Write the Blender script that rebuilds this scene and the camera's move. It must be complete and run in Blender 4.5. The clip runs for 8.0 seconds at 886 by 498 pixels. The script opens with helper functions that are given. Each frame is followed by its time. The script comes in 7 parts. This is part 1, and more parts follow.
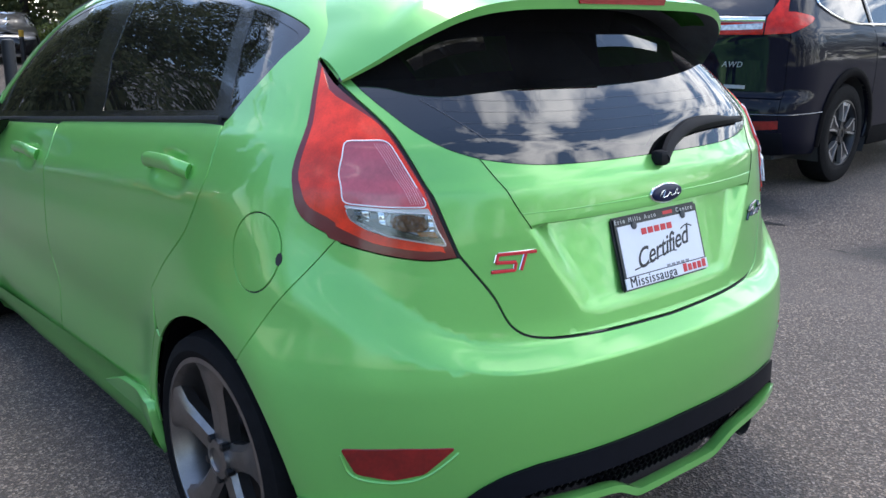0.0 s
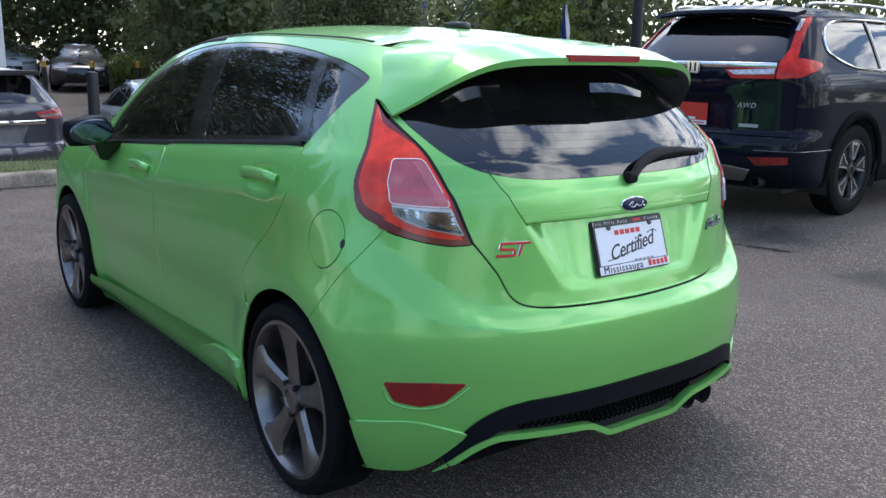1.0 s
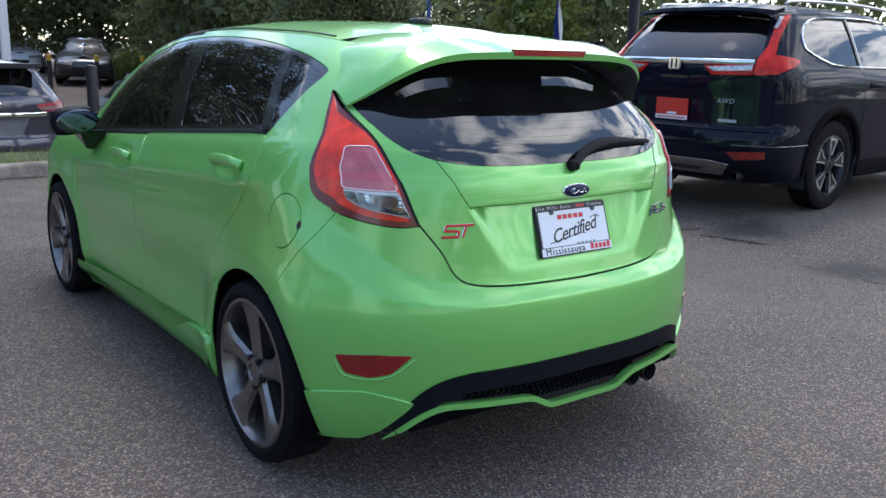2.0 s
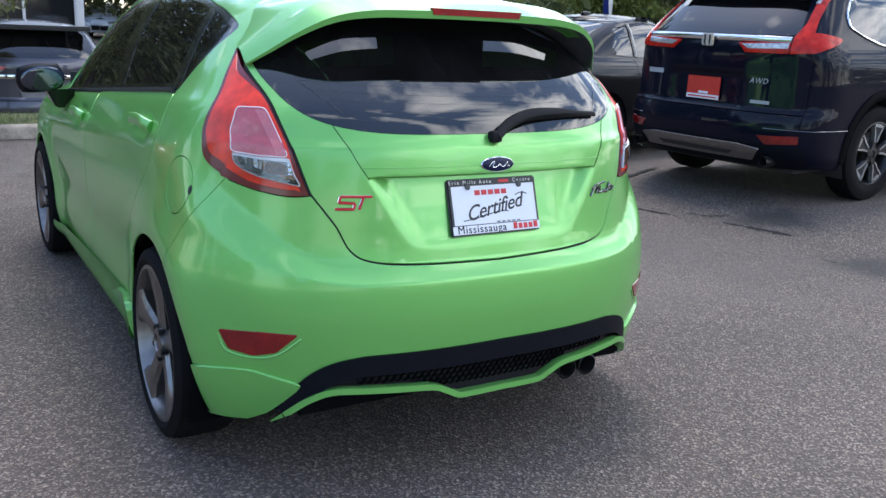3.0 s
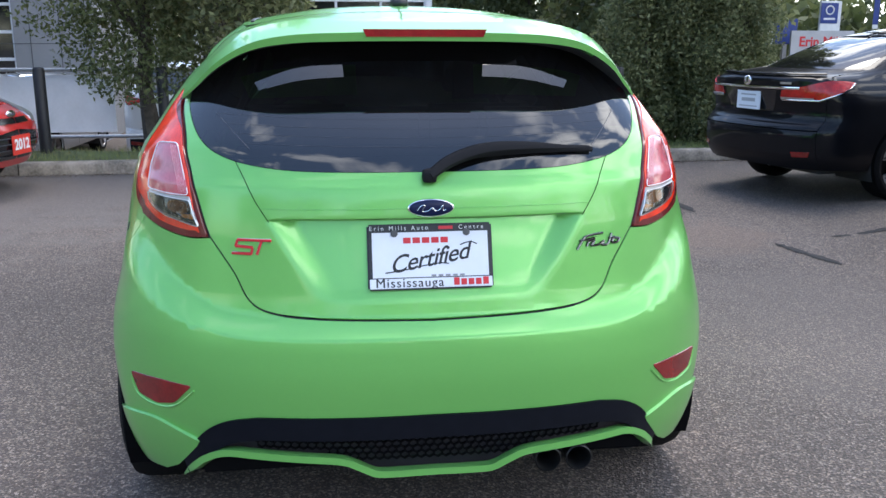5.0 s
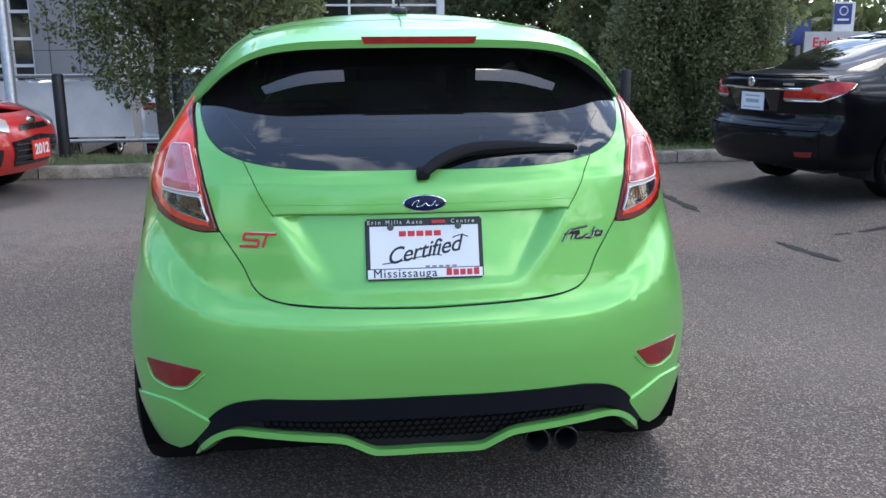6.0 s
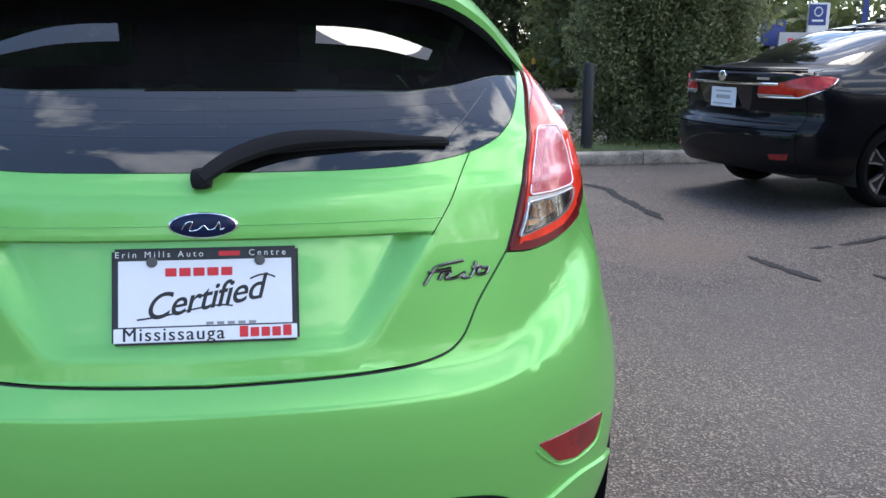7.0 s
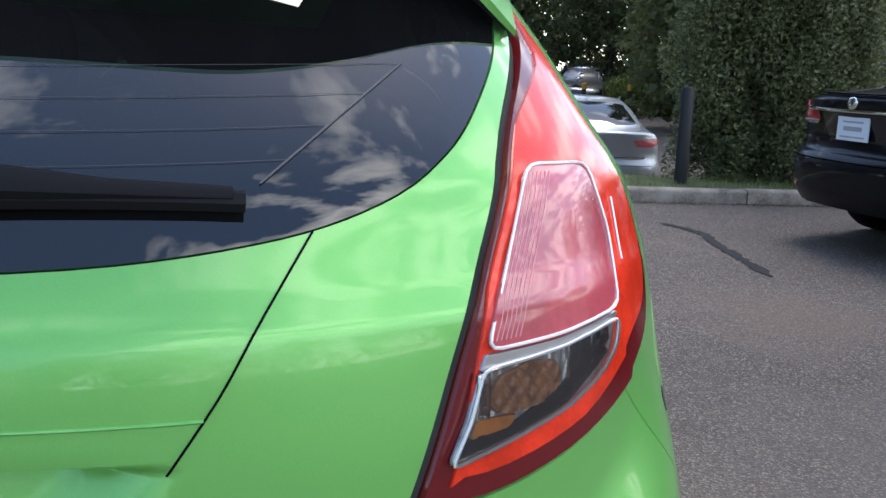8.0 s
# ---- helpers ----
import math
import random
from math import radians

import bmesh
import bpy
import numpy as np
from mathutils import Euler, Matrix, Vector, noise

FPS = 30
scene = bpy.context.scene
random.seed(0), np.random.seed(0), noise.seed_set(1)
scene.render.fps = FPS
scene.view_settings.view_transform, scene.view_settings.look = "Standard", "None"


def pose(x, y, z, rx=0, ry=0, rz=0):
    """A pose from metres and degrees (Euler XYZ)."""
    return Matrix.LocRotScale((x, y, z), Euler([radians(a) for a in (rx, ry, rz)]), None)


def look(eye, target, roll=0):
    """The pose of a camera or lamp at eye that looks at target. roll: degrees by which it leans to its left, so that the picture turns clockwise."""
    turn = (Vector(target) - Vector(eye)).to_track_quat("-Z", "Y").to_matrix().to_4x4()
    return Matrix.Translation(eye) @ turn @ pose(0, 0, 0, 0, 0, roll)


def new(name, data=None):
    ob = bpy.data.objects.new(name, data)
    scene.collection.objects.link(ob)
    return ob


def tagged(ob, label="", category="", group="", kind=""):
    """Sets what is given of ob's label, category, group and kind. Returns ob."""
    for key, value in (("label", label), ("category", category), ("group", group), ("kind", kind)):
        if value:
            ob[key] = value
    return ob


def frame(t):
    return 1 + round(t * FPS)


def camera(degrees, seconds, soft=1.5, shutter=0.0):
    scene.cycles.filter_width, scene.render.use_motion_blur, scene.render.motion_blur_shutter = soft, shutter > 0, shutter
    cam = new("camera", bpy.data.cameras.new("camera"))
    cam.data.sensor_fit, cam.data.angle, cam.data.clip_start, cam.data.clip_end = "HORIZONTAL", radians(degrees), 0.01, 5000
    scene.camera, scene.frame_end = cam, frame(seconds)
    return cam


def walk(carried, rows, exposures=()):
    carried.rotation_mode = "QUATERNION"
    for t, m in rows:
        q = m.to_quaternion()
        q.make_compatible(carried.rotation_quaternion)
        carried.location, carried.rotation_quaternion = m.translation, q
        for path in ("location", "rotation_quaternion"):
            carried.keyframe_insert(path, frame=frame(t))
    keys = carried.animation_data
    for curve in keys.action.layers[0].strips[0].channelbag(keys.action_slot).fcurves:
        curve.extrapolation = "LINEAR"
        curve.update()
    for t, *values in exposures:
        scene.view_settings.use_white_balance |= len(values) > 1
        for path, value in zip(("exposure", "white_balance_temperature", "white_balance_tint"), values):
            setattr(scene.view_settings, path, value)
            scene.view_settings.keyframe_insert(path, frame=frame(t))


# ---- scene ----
cam = camera(53.5, 8.0)
METRES, EYE, TILT, LEAN, TURN = 5.057, 1.32, 0.0, 0.0, -38.8
ROWS = [
    (0.0, 0.0, 0.0, 0.0, 0.1, -14.68, -0.37),
    (0.5, 0.0087, -0.0687, 0.0042, 2.86, -13.31, -0.87),
    (1.0, 0.0152, -0.131, 0.0101, 3.33, -12.57, -1.09),
    (2.5, 0.0712, -0.1609, 0.009, 4.9, -13.33, -1.98),
    (3.0, 0.1448, -0.1141, 0.003, 9.07, -14.48, -2.67),
    (3.5, 0.2151, -0.0571, 0.0044, 16.6, -14.26, -1.98),
    (4.0, 0.2811, -0.0054, 0.0027, 23.94, -13.68, -1.23),
    (4.5, 0.3198, 0.0388, 0.0021, 30.32, -13.31, -1.02),
    (6.0, 0.359, 0.0153, 0.0039, 33.45, -12.83, 0.32),
    (6.5, 0.3501, 0.0929, -0.0039, 32.65, -13.28, 0.46),
    (7.0, 0.3217, 0.1856, -0.0159, 32.01, -12.91, -0.48),
    (7.5, 0.288, 0.2906, -0.0192, 34.17, -11.95, -0.98),
    (8.0, 0.2418, 0.3865, -0.0321, 38.25, -11.48, -2.01),
]
walk(cam, [(t, pose(-1.615, -1.118, EYE, TILT, LEAN, TURN) @ pose(METRES * x, METRES * y, METRES * z, 90 + pitch, roll, yaw)) for t, x, y, z, yaw, pitch, roll in ROWS],
     exposures=((0, 1.45), (1, 1.22), (2.5, 1.20), (3.5, 1.66), (4.5, 1.64), (6, 1.43), (7, 1.45), (7.5, 1.17), (8, 1.21)))

# ---- light ----
SUN_AZ, SUN_EL = 20.0, 66.0          # degrees from +y towards +x, and above the horizon
CLOUDS = (0.0, 0.0, 0.0)             # where the cloud layer starts
world = bpy.data.worlds.new("sky")
scene.world = world
world.use_nodes = True


def sky_nodes():
    nt = world.node_tree
    n, l = nt.nodes, nt.links
    n.clear()
    out = n.new("ShaderNodeOutputWorld")
    bg = n.new("ShaderNodeBackground")
    sky = n.new("ShaderNodeTexSky")
    sky.sky_type, sky.sun_disc = "NISHITA", False
    sky.sun_elevation, sky.sun_rotation = radians(SUN_EL), radians(SUN_AZ)
    sky.air_density, sky.dust_density, sky.ozone_density = 1.0, 0.7, 2.2
    co = n.new("ShaderNodeTexCoord")
    sep = n.new("ShaderNodeSeparateXYZ")
    l.new(co.outputs["Generated"], sep.inputs[0])
    # flat cloud layer: direction divided by its height
    h = n.new("ShaderNodeMath"); h.operation = "MAXIMUM"; h.inputs[1].default_value = 0.06
    l.new(sep.outputs["Z"], h.inputs[0])
    div = n.new("ShaderNodeVectorMath"); div.operation = "DIVIDE"
    cmb = n.new("ShaderNodeCombineXYZ")
    for k in ("X", "Y", "Z"):
        l.new(h.outputs[0], cmb.inputs[k])
    l.new(co.outputs["Generated"], div.inputs[0]); l.new(cmb.outputs[0], div.inputs[1])
    no = n.new("ShaderNodeTexNoise")
    no.inputs["Scale"].default_value, no.inputs["Detail"].default_value, no.inputs["Roughness"].default_value = 2.1, 9, 0.56
    no.inputs["Distortion"].default_value = 0.35
    mp = n.new("ShaderNodeMapping")
    mp.inputs["Location"].default_value = CLOUDS
    l.new(div.outputs[0], mp.inputs["Vector"])
    l.new(mp.outputs[0], no.inputs["Vector"])
    ramp = n.new("ShaderNodeValToRGB")
    ramp.color_ramp.elements[0].position, ramp.color_ramp.elements[1].position = 0.50, 0.64
    # the cover thickens towards +x
    cs = n.new("ShaderNodeSeparateXYZ"); l.new(div.outputs[0], cs.inputs[0])
    mr = n.new("ShaderNodeMapRange")
    for k, v in (("From Min", 0.0), ("From Max", 0.75), ("To Min", -0.085), ("To Max", 0.04)):
        mr.inputs[k].default_value = v
    l.new(cs.outputs["X"], mr.inputs["Value"])
    ad = n.new("ShaderNodeMath"); ad.operation = "ADD"
    l.new(no.outputs["Fac"], ad.inputs[0]); l.new(mr.outputs[0], ad.inputs[1])
    l.new(ad.outputs[0], ramp.inputs[0])
    # cloud tone: bright rims, grey cores
    tone = n.new("ShaderNodeValToRGB")
    e = tone.color_ramp.elements
    e[0].position, e[0].color = 0.50, (17.5, 17.4, 17.3, 1)
    e[1].position, e[1].color = 0.72, (7.0, 7.4, 8.4, 1)
    l.new(no.outputs["Fac"], tone.inputs[0])
    mix = n.new("ShaderNodeMix"); mix.data_type = "RGBA"
    l.new(ramp.outputs[0], mix.inputs["Factor"])
    l.new(sky.outputs[0], mix.inputs["A"]); l.new(tone.outputs[0], mix.inputs["B"])
    l.new(mix.outputs["Result"], bg.inputs["Color"])
    bg.inputs["Strength"].default_value = 0.15
    l.new(bg.outputs[0], out.inputs["Surface"])


sky_nodes()
sun = new("sun", bpy.data.lights.new("sun", "SUN"))
sun.data.energy, sun.data.angle, sun.data.color = 0.75, radians(24.0), (1.0, 0.95, 0.87)
_a, _e = radians(SUN_AZ), radians(SUN_EL)
sun.matrix_world = look((40 * math.sin(_a) * math.cos(_e), 40 * math.cos(_a) * math.cos(_e), 40 * math.sin(_e)), (0, 0, 0))


# ---- materials ----
def mat(name, color, rough=0.5, metal=0.0, coat=0.0, var=0.0, scale=8.0, bump=0.0, bump_scale=200.0, spec=0.5, glass=0.0, color2=None, coat_rough=0.03, detail=4):
    """One procedural surface: base colour varied by noise at two scales, fine relief, optional clear coat."""
    m = bpy.data.materials.new(name)
    m.use_nodes = True
    nt = m.node_tree
    n, l = nt.nodes, nt.links
    p = n["Principled BSDF"]
    p.inputs["Roughness"].default_value, p.inputs["Metallic"].default_value = rough, metal
    p.inputs["Specular IOR Level"].default_value = spec
    p.inputs["Coat Weight"].default_value, p.inputs["Coat Roughness"].default_value = coat, coat_rough
    p.inputs["Transmission Weight"].default_value = glass
    p.inputs["Base Color"].default_value = (*color, 1)
    co = n.new("ShaderNodeTexCoord")
    if var or color2:
        c2 = color2 or tuple(c * (1 - var) for c in color)
        a = n.new("ShaderNodeTexNoise"); a.inputs["Scale"].default_value, a.inputs["Detail"].default_value = scale, detail
        b = n.new("ShaderNodeTexNoise"); b.inputs["Scale"].default_value, b.inputs["Detail"].default_value = scale * 9, 3
        l.new(co.outputs["Object"], a.inputs["Vector"]); l.new(co.outputs["Object"], b.inputs["Vector"])
        mm = n.new("ShaderNodeMath"); mm.operation = "MULTIPLY_ADD"; mm.inputs[1].default_value = 0.4
        l.new(b.outputs["Fac"], mm.inputs[0]); l.new(a.outputs["Fac"], mm.inputs[2])
        r = n.new("ShaderNodeValToRGB")
        r.color_ramp.elements[0].position, r.color_ramp.elements[1].position = 0.52, 0.88
        r.color_ramp.elements[0].color, r.color_ramp.elements[1].color = (*c2, 1), (*color, 1)
        l.new(mm.outputs[0], r.inputs[0]); l.new(r.outputs[0], p.inputs["Base Color"])
    if bump:
        b = n.new("ShaderNodeTexNoise"); b.inputs["Scale"].default_value, b.inputs["Detail"].default_value = bump_scale, 4
        l.new(co.outputs["Object"], b.inputs["Vector"])
        bp = n.new("ShaderNodeBump"); bp.inputs["Strength"].default_value, bp.inputs["Distance"].default_value = bump, 0.004
        l.new(b.outputs["Fac"], bp.inputs["Height"]); l.new(bp.outputs[0], p.inputs["Normal"])
    return m


def tinted(name, color, rough=0.0, index=1.9, haze=0.03):
    """Thin window glass: a mirror-like surface over a coloured see-through sheet."""
    m = bpy.data.materials.new(name)
    m.use_nodes = True
    nt = m.node_tree
    n, l = nt.nodes, nt.links
    n.clear()
    out = n.new("ShaderNodeOutputMaterial")
    tr = n.new("ShaderNodeBsdfTransparent"); tr.inputs[0].default_value = (*color, 1)
    gl = n.new("ShaderNodeBsdfGlossy"); gl.inputs["Roughness"].default_value = rough
    fr = n.new("ShaderNodeFresnel"); fr.inputs[0].default_value = index
    mx = n.new("ShaderNodeMixShader")
    l.new(fr.outputs[0], mx.inputs[0]); l.new(tr.outputs[0], mx.inputs[1]); l.new(gl.outputs[0], mx.inputs[2])
    # a faint pale haze, painted in to lift the glass's darkest tones
    df = n.new("ShaderNodeBsdfDiffuse"); df.inputs[0].default_value = (0.55, 0.56, 0.60, 1)
    du = n.new("ShaderNodeTexNoise"); du.inputs["Scale"].default_value, du.inputs["Detail"].default_value = 6.0, 5
    co = n.new("ShaderNodeTexCoord"); l.new(co.outputs["Object"], du.inputs["Vector"])
    am = n.new("ShaderNodeMath"); am.operation = "MULTIPLY"; am.inputs[1].default_value = haze
    l.new(du.outputs["Fac"], am.inputs[0])
    m2 = n.new("ShaderNodeMixShader")
    l.new(am.outputs[0], m2.inputs[0]); l.new(mx.outputs[0], m2.inputs[1]); l.new(df.outputs[0], m2.inputs[2])
    l.new(m2.outputs[0], out.inputs["Surface"])
    return m


def car_paint(name, color, flake=0.06, metal=0.35, rough=0.34, spec=0.5, coat=1.0, coat_rough=0.03):
    """Metallic lacquer: fine flakes under a clear coat, with faint dust."""
    m = mat(name, color, rough, metal, coat=coat, var=flake, scale=900, coat_rough=coat_rough, spec=spec)
    return m


GREEN = car_paint("green_lacquer", (0.180, 0.53, 0.120), coat=0.78, coat_rough=0.035)
NAVY = car_paint("blue_black_lacquer", (0.003, 0.004, 0.012), metal=0.0, rough=0.45, spec=0.04, coat=0.33)
BLACKP = car_paint("black_lacquer", (0.005, 0.005, 0.007), metal=0.0, rough=0.45, spec=0.05, coat=0.42)
GREYP = car_paint("graphite_lacquer", (0.06, 0.06, 0.085), metal=0.5)
SLATEP = car_paint("slate_lacquer", (0.026, 0.026, 0.032), metal=0.3, coat=0.8)
SILVERP = car_paint("silver_lacquer", (0.36, 0.38, 0.40), metal=0.5)
REDP = car_paint("red_lacquer", (0.46, 0.014, 0.012), metal=0.1)
WHITEP = car_paint("white_lacquer", (0.75, 0.76, 0.78), metal=0.0)
PLASTIC = mat("black_plastic", (0.020, 0.021, 0.026), 0.46, var=0.3, scale=30, bump=0.15, bump_scale=600)
GLOSSBLACK = mat("gloss_black_trim", (0.008, 0.008, 0.01), 0.16, coat=0.4)
UNDERSIDE = mat("spoiler_plastic", (0.11, 0.115, 0.13), 0.6, var=0.3, scale=20)
HEADLINER = mat("pale_headliner", (0.30, 0.30, 0.29), 0.9, var=0.15, scale=40)
TRIMGREY = mat("grey_trim", (0.10, 0.10, 0.105), 0.8, var=0.2, scale=20)
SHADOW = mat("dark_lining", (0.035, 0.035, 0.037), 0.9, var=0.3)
RUBBER = mat("tyre_rubber", (0.007, 0.007, 0.008), 0.8, var=0.35, scale=40, bump=0.3, bump_scale=300, spec=0.12)
ALLOY = mat("grey_alloy", (0.235, 0.222, 0.218), 0.32, 0.9, var=0.2, scale=30)
ALLOYDARK = mat("dark_alloy", (0.03, 0.03, 0.032), 0.35, 0.6)
CHROME = mat("chrome", (0.8, 0.81, 0.82), 0.08, 1.0)
SATIN = mat("satin_metal", (0.5, 0.5, 0.51), 0.3, 0.9)
GLASSDARK = tinted("privacy_glass", (0.05, 0.055, 0.06), haze=0.015)
GLASSREAR = tinted("rear_glass", (0.05, 0.055, 0.062), index=1.88, haze=0.02)
GLASSCLEAR = tinted("clear_glass", (0.14, 0.16, 0.16))
GLASSFRONT = tinted("front_door_glass", (0.07, 0.078, 0.08), haze=0.012)
FABRIC = mat("dark_seat_cloth", (0.05, 0.05, 0.055), 0.9, var=0.4, scale=60, bump=0.4)
REDLENS = mat("red_lens", (0.89, 0.047, 0.016), 0.18, coat=0.45, var=0.32, scale=26, spec=0.25)
REDDARK = mat("dark_red_rim", (0.13, 0.006, 0.008), 0.2, coat=0.35)
REDROSE = mat("rose_lens", (0.57, 0.092, 0.115), 0.18, coat=1.0, var=0.35, scale=14)
SUVLENS = mat("bright_red_lens", (0.62, 0.020, 0.010), 0.22, coat=0.12, var=0.45, scale=18, spec=0.25)
CARLENS = mat("deep_red_lens", (0.60, 0.020, 0.014), 0.18, coat=0.25, var=0.5, scale=14)
BRAKELENS = mat("brake_lens", (0.30, 0.010, 0.012), 0.3, coat=0.08, var=0.3, scale=40, spec=0.15)
REFLECTOR = mat("red_reflector", (0.25, 0.008, 0.008), 0.14, coat=0.6, var=0.45, scale=14)
CLEARLENS = mat("clear_lens_chrome", (0.66, 0.64, 0.64), 0.24, 0.6, var=0.55, scale=60)
AMBER = mat("amber_lens", (0.46, 0.18, 0.06), 0.2, coat=0.3, var=0.55, scale=80)
ORANGE = mat("orange_lens", (0.75, 0.26, 0.04), 0.2, coat=1.0, var=0.3, scale=80)
FRAMEWHITE = mat("pale_chrome_frame_glint", (0.86, 0.84, 0.86), 0.3, 0.35)
RIBROSE = mat("pale_rose_rib", (0.85, 0.42, 0.46), 0.3)
HEATER = mat("heater_print", (0.09, 0.088, 0.10), 0.5)
WIPER = mat("wiper_black", (0.012, 0.012, 0.014), 0.6, spec=0.12)
CLADDING = mat("matt_cladding", (0.005, 0.005, 0.006), 0.65, var=0.3, scale=40, spec=0.03)
BEZEL = mat("bezel_plastic", (0.006, 0.007, 0.011), 0.5, var=0.2, scale=30, spec=0.08)
MESHBLACK = mat("mesh_black", (0.004, 0.004, 0.005), 0.65, spec=0.035)
DARKCHROME = mat("dark_chrome", (0.16, 0.165, 0.17), 0.16, 1.0)
PLATEWHITE = mat("white_card", (0.74, 0.76, 0.82), 0.45, var=0.04, scale=12)
INK = mat("black_ink", (0.015, 0.015, 0.018), 0.6)
REDINK = mat("red_ink", (0.62, 0.02, 0.03), 0.5)
WHITEINK = mat("white_ink", (0.7, 0.7, 0.7), 0.5)
BLUEENAMEL = mat("blue_enamel", (0.005, 0.009, 0.045), 0.35, coat=0.15, spec=0.2)


# ---- mesh helpers ----
def part(name, bm, material, parent=None, label=""):
    me = bpy.data.meshes.new(name)
    if isinstance(bm, bmesh.types.BMesh):
        bm.to_mesh(me)
        bm.free()
        me.polygons.foreach_set("use_smooth", [True] * len(me.polygons))
        me.set_sharp_from_angle(angle=radians(38))
    else:
        verts, faces, normals = bm
        me.from_pydata(verts, [], faces)
        me.polygons.foreach_set("use_smooth", [True] * len(me.polygons))
        if normals:
            me.normals_split_custom_set_from_vertices([tuple(v) for v in normals])
    me.materials.append(material)
    ob = new(name, me)
    if parent:
        ob.parent = parent
    if label:
        tagged(ob, label)
    return ob


def box(bm, x0, x1, y0, y1, z0, z1, bevel=0.0, m=None):
    made = bmesh.ops.create_cube(bm, size=1, matrix=Matrix.Translation(((x0 + x1) / 2, (y0 + y1) / 2, (z0 + z1) / 2)) @ Matrix.Diagonal((x1 - x0, y1 - y0, z1 - z0, 1)))
    vs = made["verts"]
    if bevel:
        es = list({e for v in vs for e in v.link_edges})
        r = bmesh.ops.bevel(bm, geom=es, offset=bevel, segments=2, affect="EDGES", clamp_overlap=True)
        vs = list({v for f in r["faces"] for v in f.verts} | {v for v in vs if v.is_valid})
    if m:
        bmesh.ops.transform(bm, matrix=m, verts=[v for v in vs if v.is_valid])
    return bm


def boxed(*a, **k):
    return box(bmesh.new(), *a, **k)


def lathe(profile, steps=48, axis="x"):
    """Turns a profile of (along the axis, radius) points round the axis."""
    bm = bmesh.new()
    rings = []
    for a, r in profile:
        ring = []
        for i in range(steps):
            t = 2 * math.pi * i / steps
            c, s = r * math.cos(t), r * math.sin(t)
            ring.append(bm.verts.new({"x": (a, c, s), "y": (c, a, s), "z": (c, s, a)}[axis]))
        rings.append(ring)
    for p, q in zip(rings, rings[1:]):
        for i in range(steps):
            bm.faces.new((p[i], p[(i + 1) % steps], q[(i + 1) % steps], q[i]))
    bmesh.ops.recalc_face_normals(bm, faces=bm.faces)
    return bm


def sheet(fn, us, vs, closed=False):
    """A grid of fn(u, v) points."""
    bm = bmesh.new()
    g = [[bm.verts.new(fn(u, v)) for v in vs] for u in us]
    for i in range(len(us) - 1):
        for j in range(len(vs) - 1):
            bm.faces.new((g[i][j], g[i + 1][j], g[i + 1][j + 1], g[i][j + 1]))
    return bm


def sweep(path, ring, up=(0, 0, 1), cap=True):
    """Carries a closed ring of (side, up) points along a path of Vectors."""
    bm = bmesh.new()
    rings = []
    path = [Vector(p) for p in path]
    for i, p in enumerate(path):
        d = (path[min(i + 1, len(path) - 1)] - path[max(i - 1, 0)]).normalized()
        side = d.cross(Vector(up)).normalized()
        u = side.cross(d).normalized()
        rings.append([bm.verts.new(p + side * a + u * b) for a, b in ring])
    k = len(ring)
    for p, q in zip(rings, rings[1:]):
        for i in range(k):
            bm.faces.new((p[i], p[(i + 1) % k], q[(i + 1) % k], q[i]))
    if cap:
        bm.faces.new(rings[0][::-1]); bm.faces.new(rings[-1])
    bmesh.ops.recalc_face_normals(bm, faces=bm.faces)
    return bm


def circle(r, k=10, ry=None):
    return [(r * math.cos(2 * math.pi * i / k), (ry or r) * math.sin(2 * math.pi * i / k)) for i in range(k)]


def lin(a, b, k):
    return [a + (b - a) * i / (k - 1) for i in range(k)]


def spline(pts, k=6):
    """A smooth open line through points of any dimension."""
    pts = [np.array(p, float) for p in pts]
    out = []
    for i in range(len(pts) - 1):
        p0, p1, p2, p3 = pts[max(i - 1, 0)], pts[i], pts[i + 1], pts[min(i + 2, len(pts) - 1)]
        for j in range(k):
            t = j / k
            out.append(0.5 * (2 * p1 + (p2 - p0) * t + (2 * p0 - 5 * p1 + 4 * p2 - p3) * t * t + (3 * p1 - p0 - 3 * p2 + p3) * t ** 3))
    out.append(pts[-1])
    return [tuple(float(c) for c in o) for o in out]


class Curve:
    """A smooth, monotone-safe function through a few (x, y) knots."""

    def __init__(self, *knots):
        self.x = [k[0] for k in knots]
        self.y = [k[1] for k in knots]
        n = len(knots)
        d = [(self.y[i + 1] - self.y[i]) / (self.x[i + 1] - self.x[i]) for i in range(n - 1)]
        self.m = [d[0]] + [0 if d[i] * d[i + 1] <= 0 else 2 * d[i] * d[i + 1] / (d[i] + d[i + 1]) for i in range(n - 2)] + [d[-1]]

    def __call__(self, v):
        x = self.x
        if v <= x[0]:
            return self.y[0] + self.m[0] * (v - x[0])
        if v >= x[-1]:
            return self.y[-1] + self.m[-1] * (v - x[-1])
        lo, hi = 0, len(x) - 1
        while hi - lo > 1:
            mid = (lo + hi) // 2
            lo, hi = (mid, hi) if x[mid] <= v else (lo, mid)
        h = x[hi] - x[lo]
        t = (v - x[lo]) / h
        return (self.y[lo] * (1 + 2 * t) * (1 - t) ** 2 + self.m[lo] * h * t * (1 - t) ** 2
                + self.y[hi] * t * t * (3 - 2 * t) + self.m[hi] * h * t * t * (t - 1))


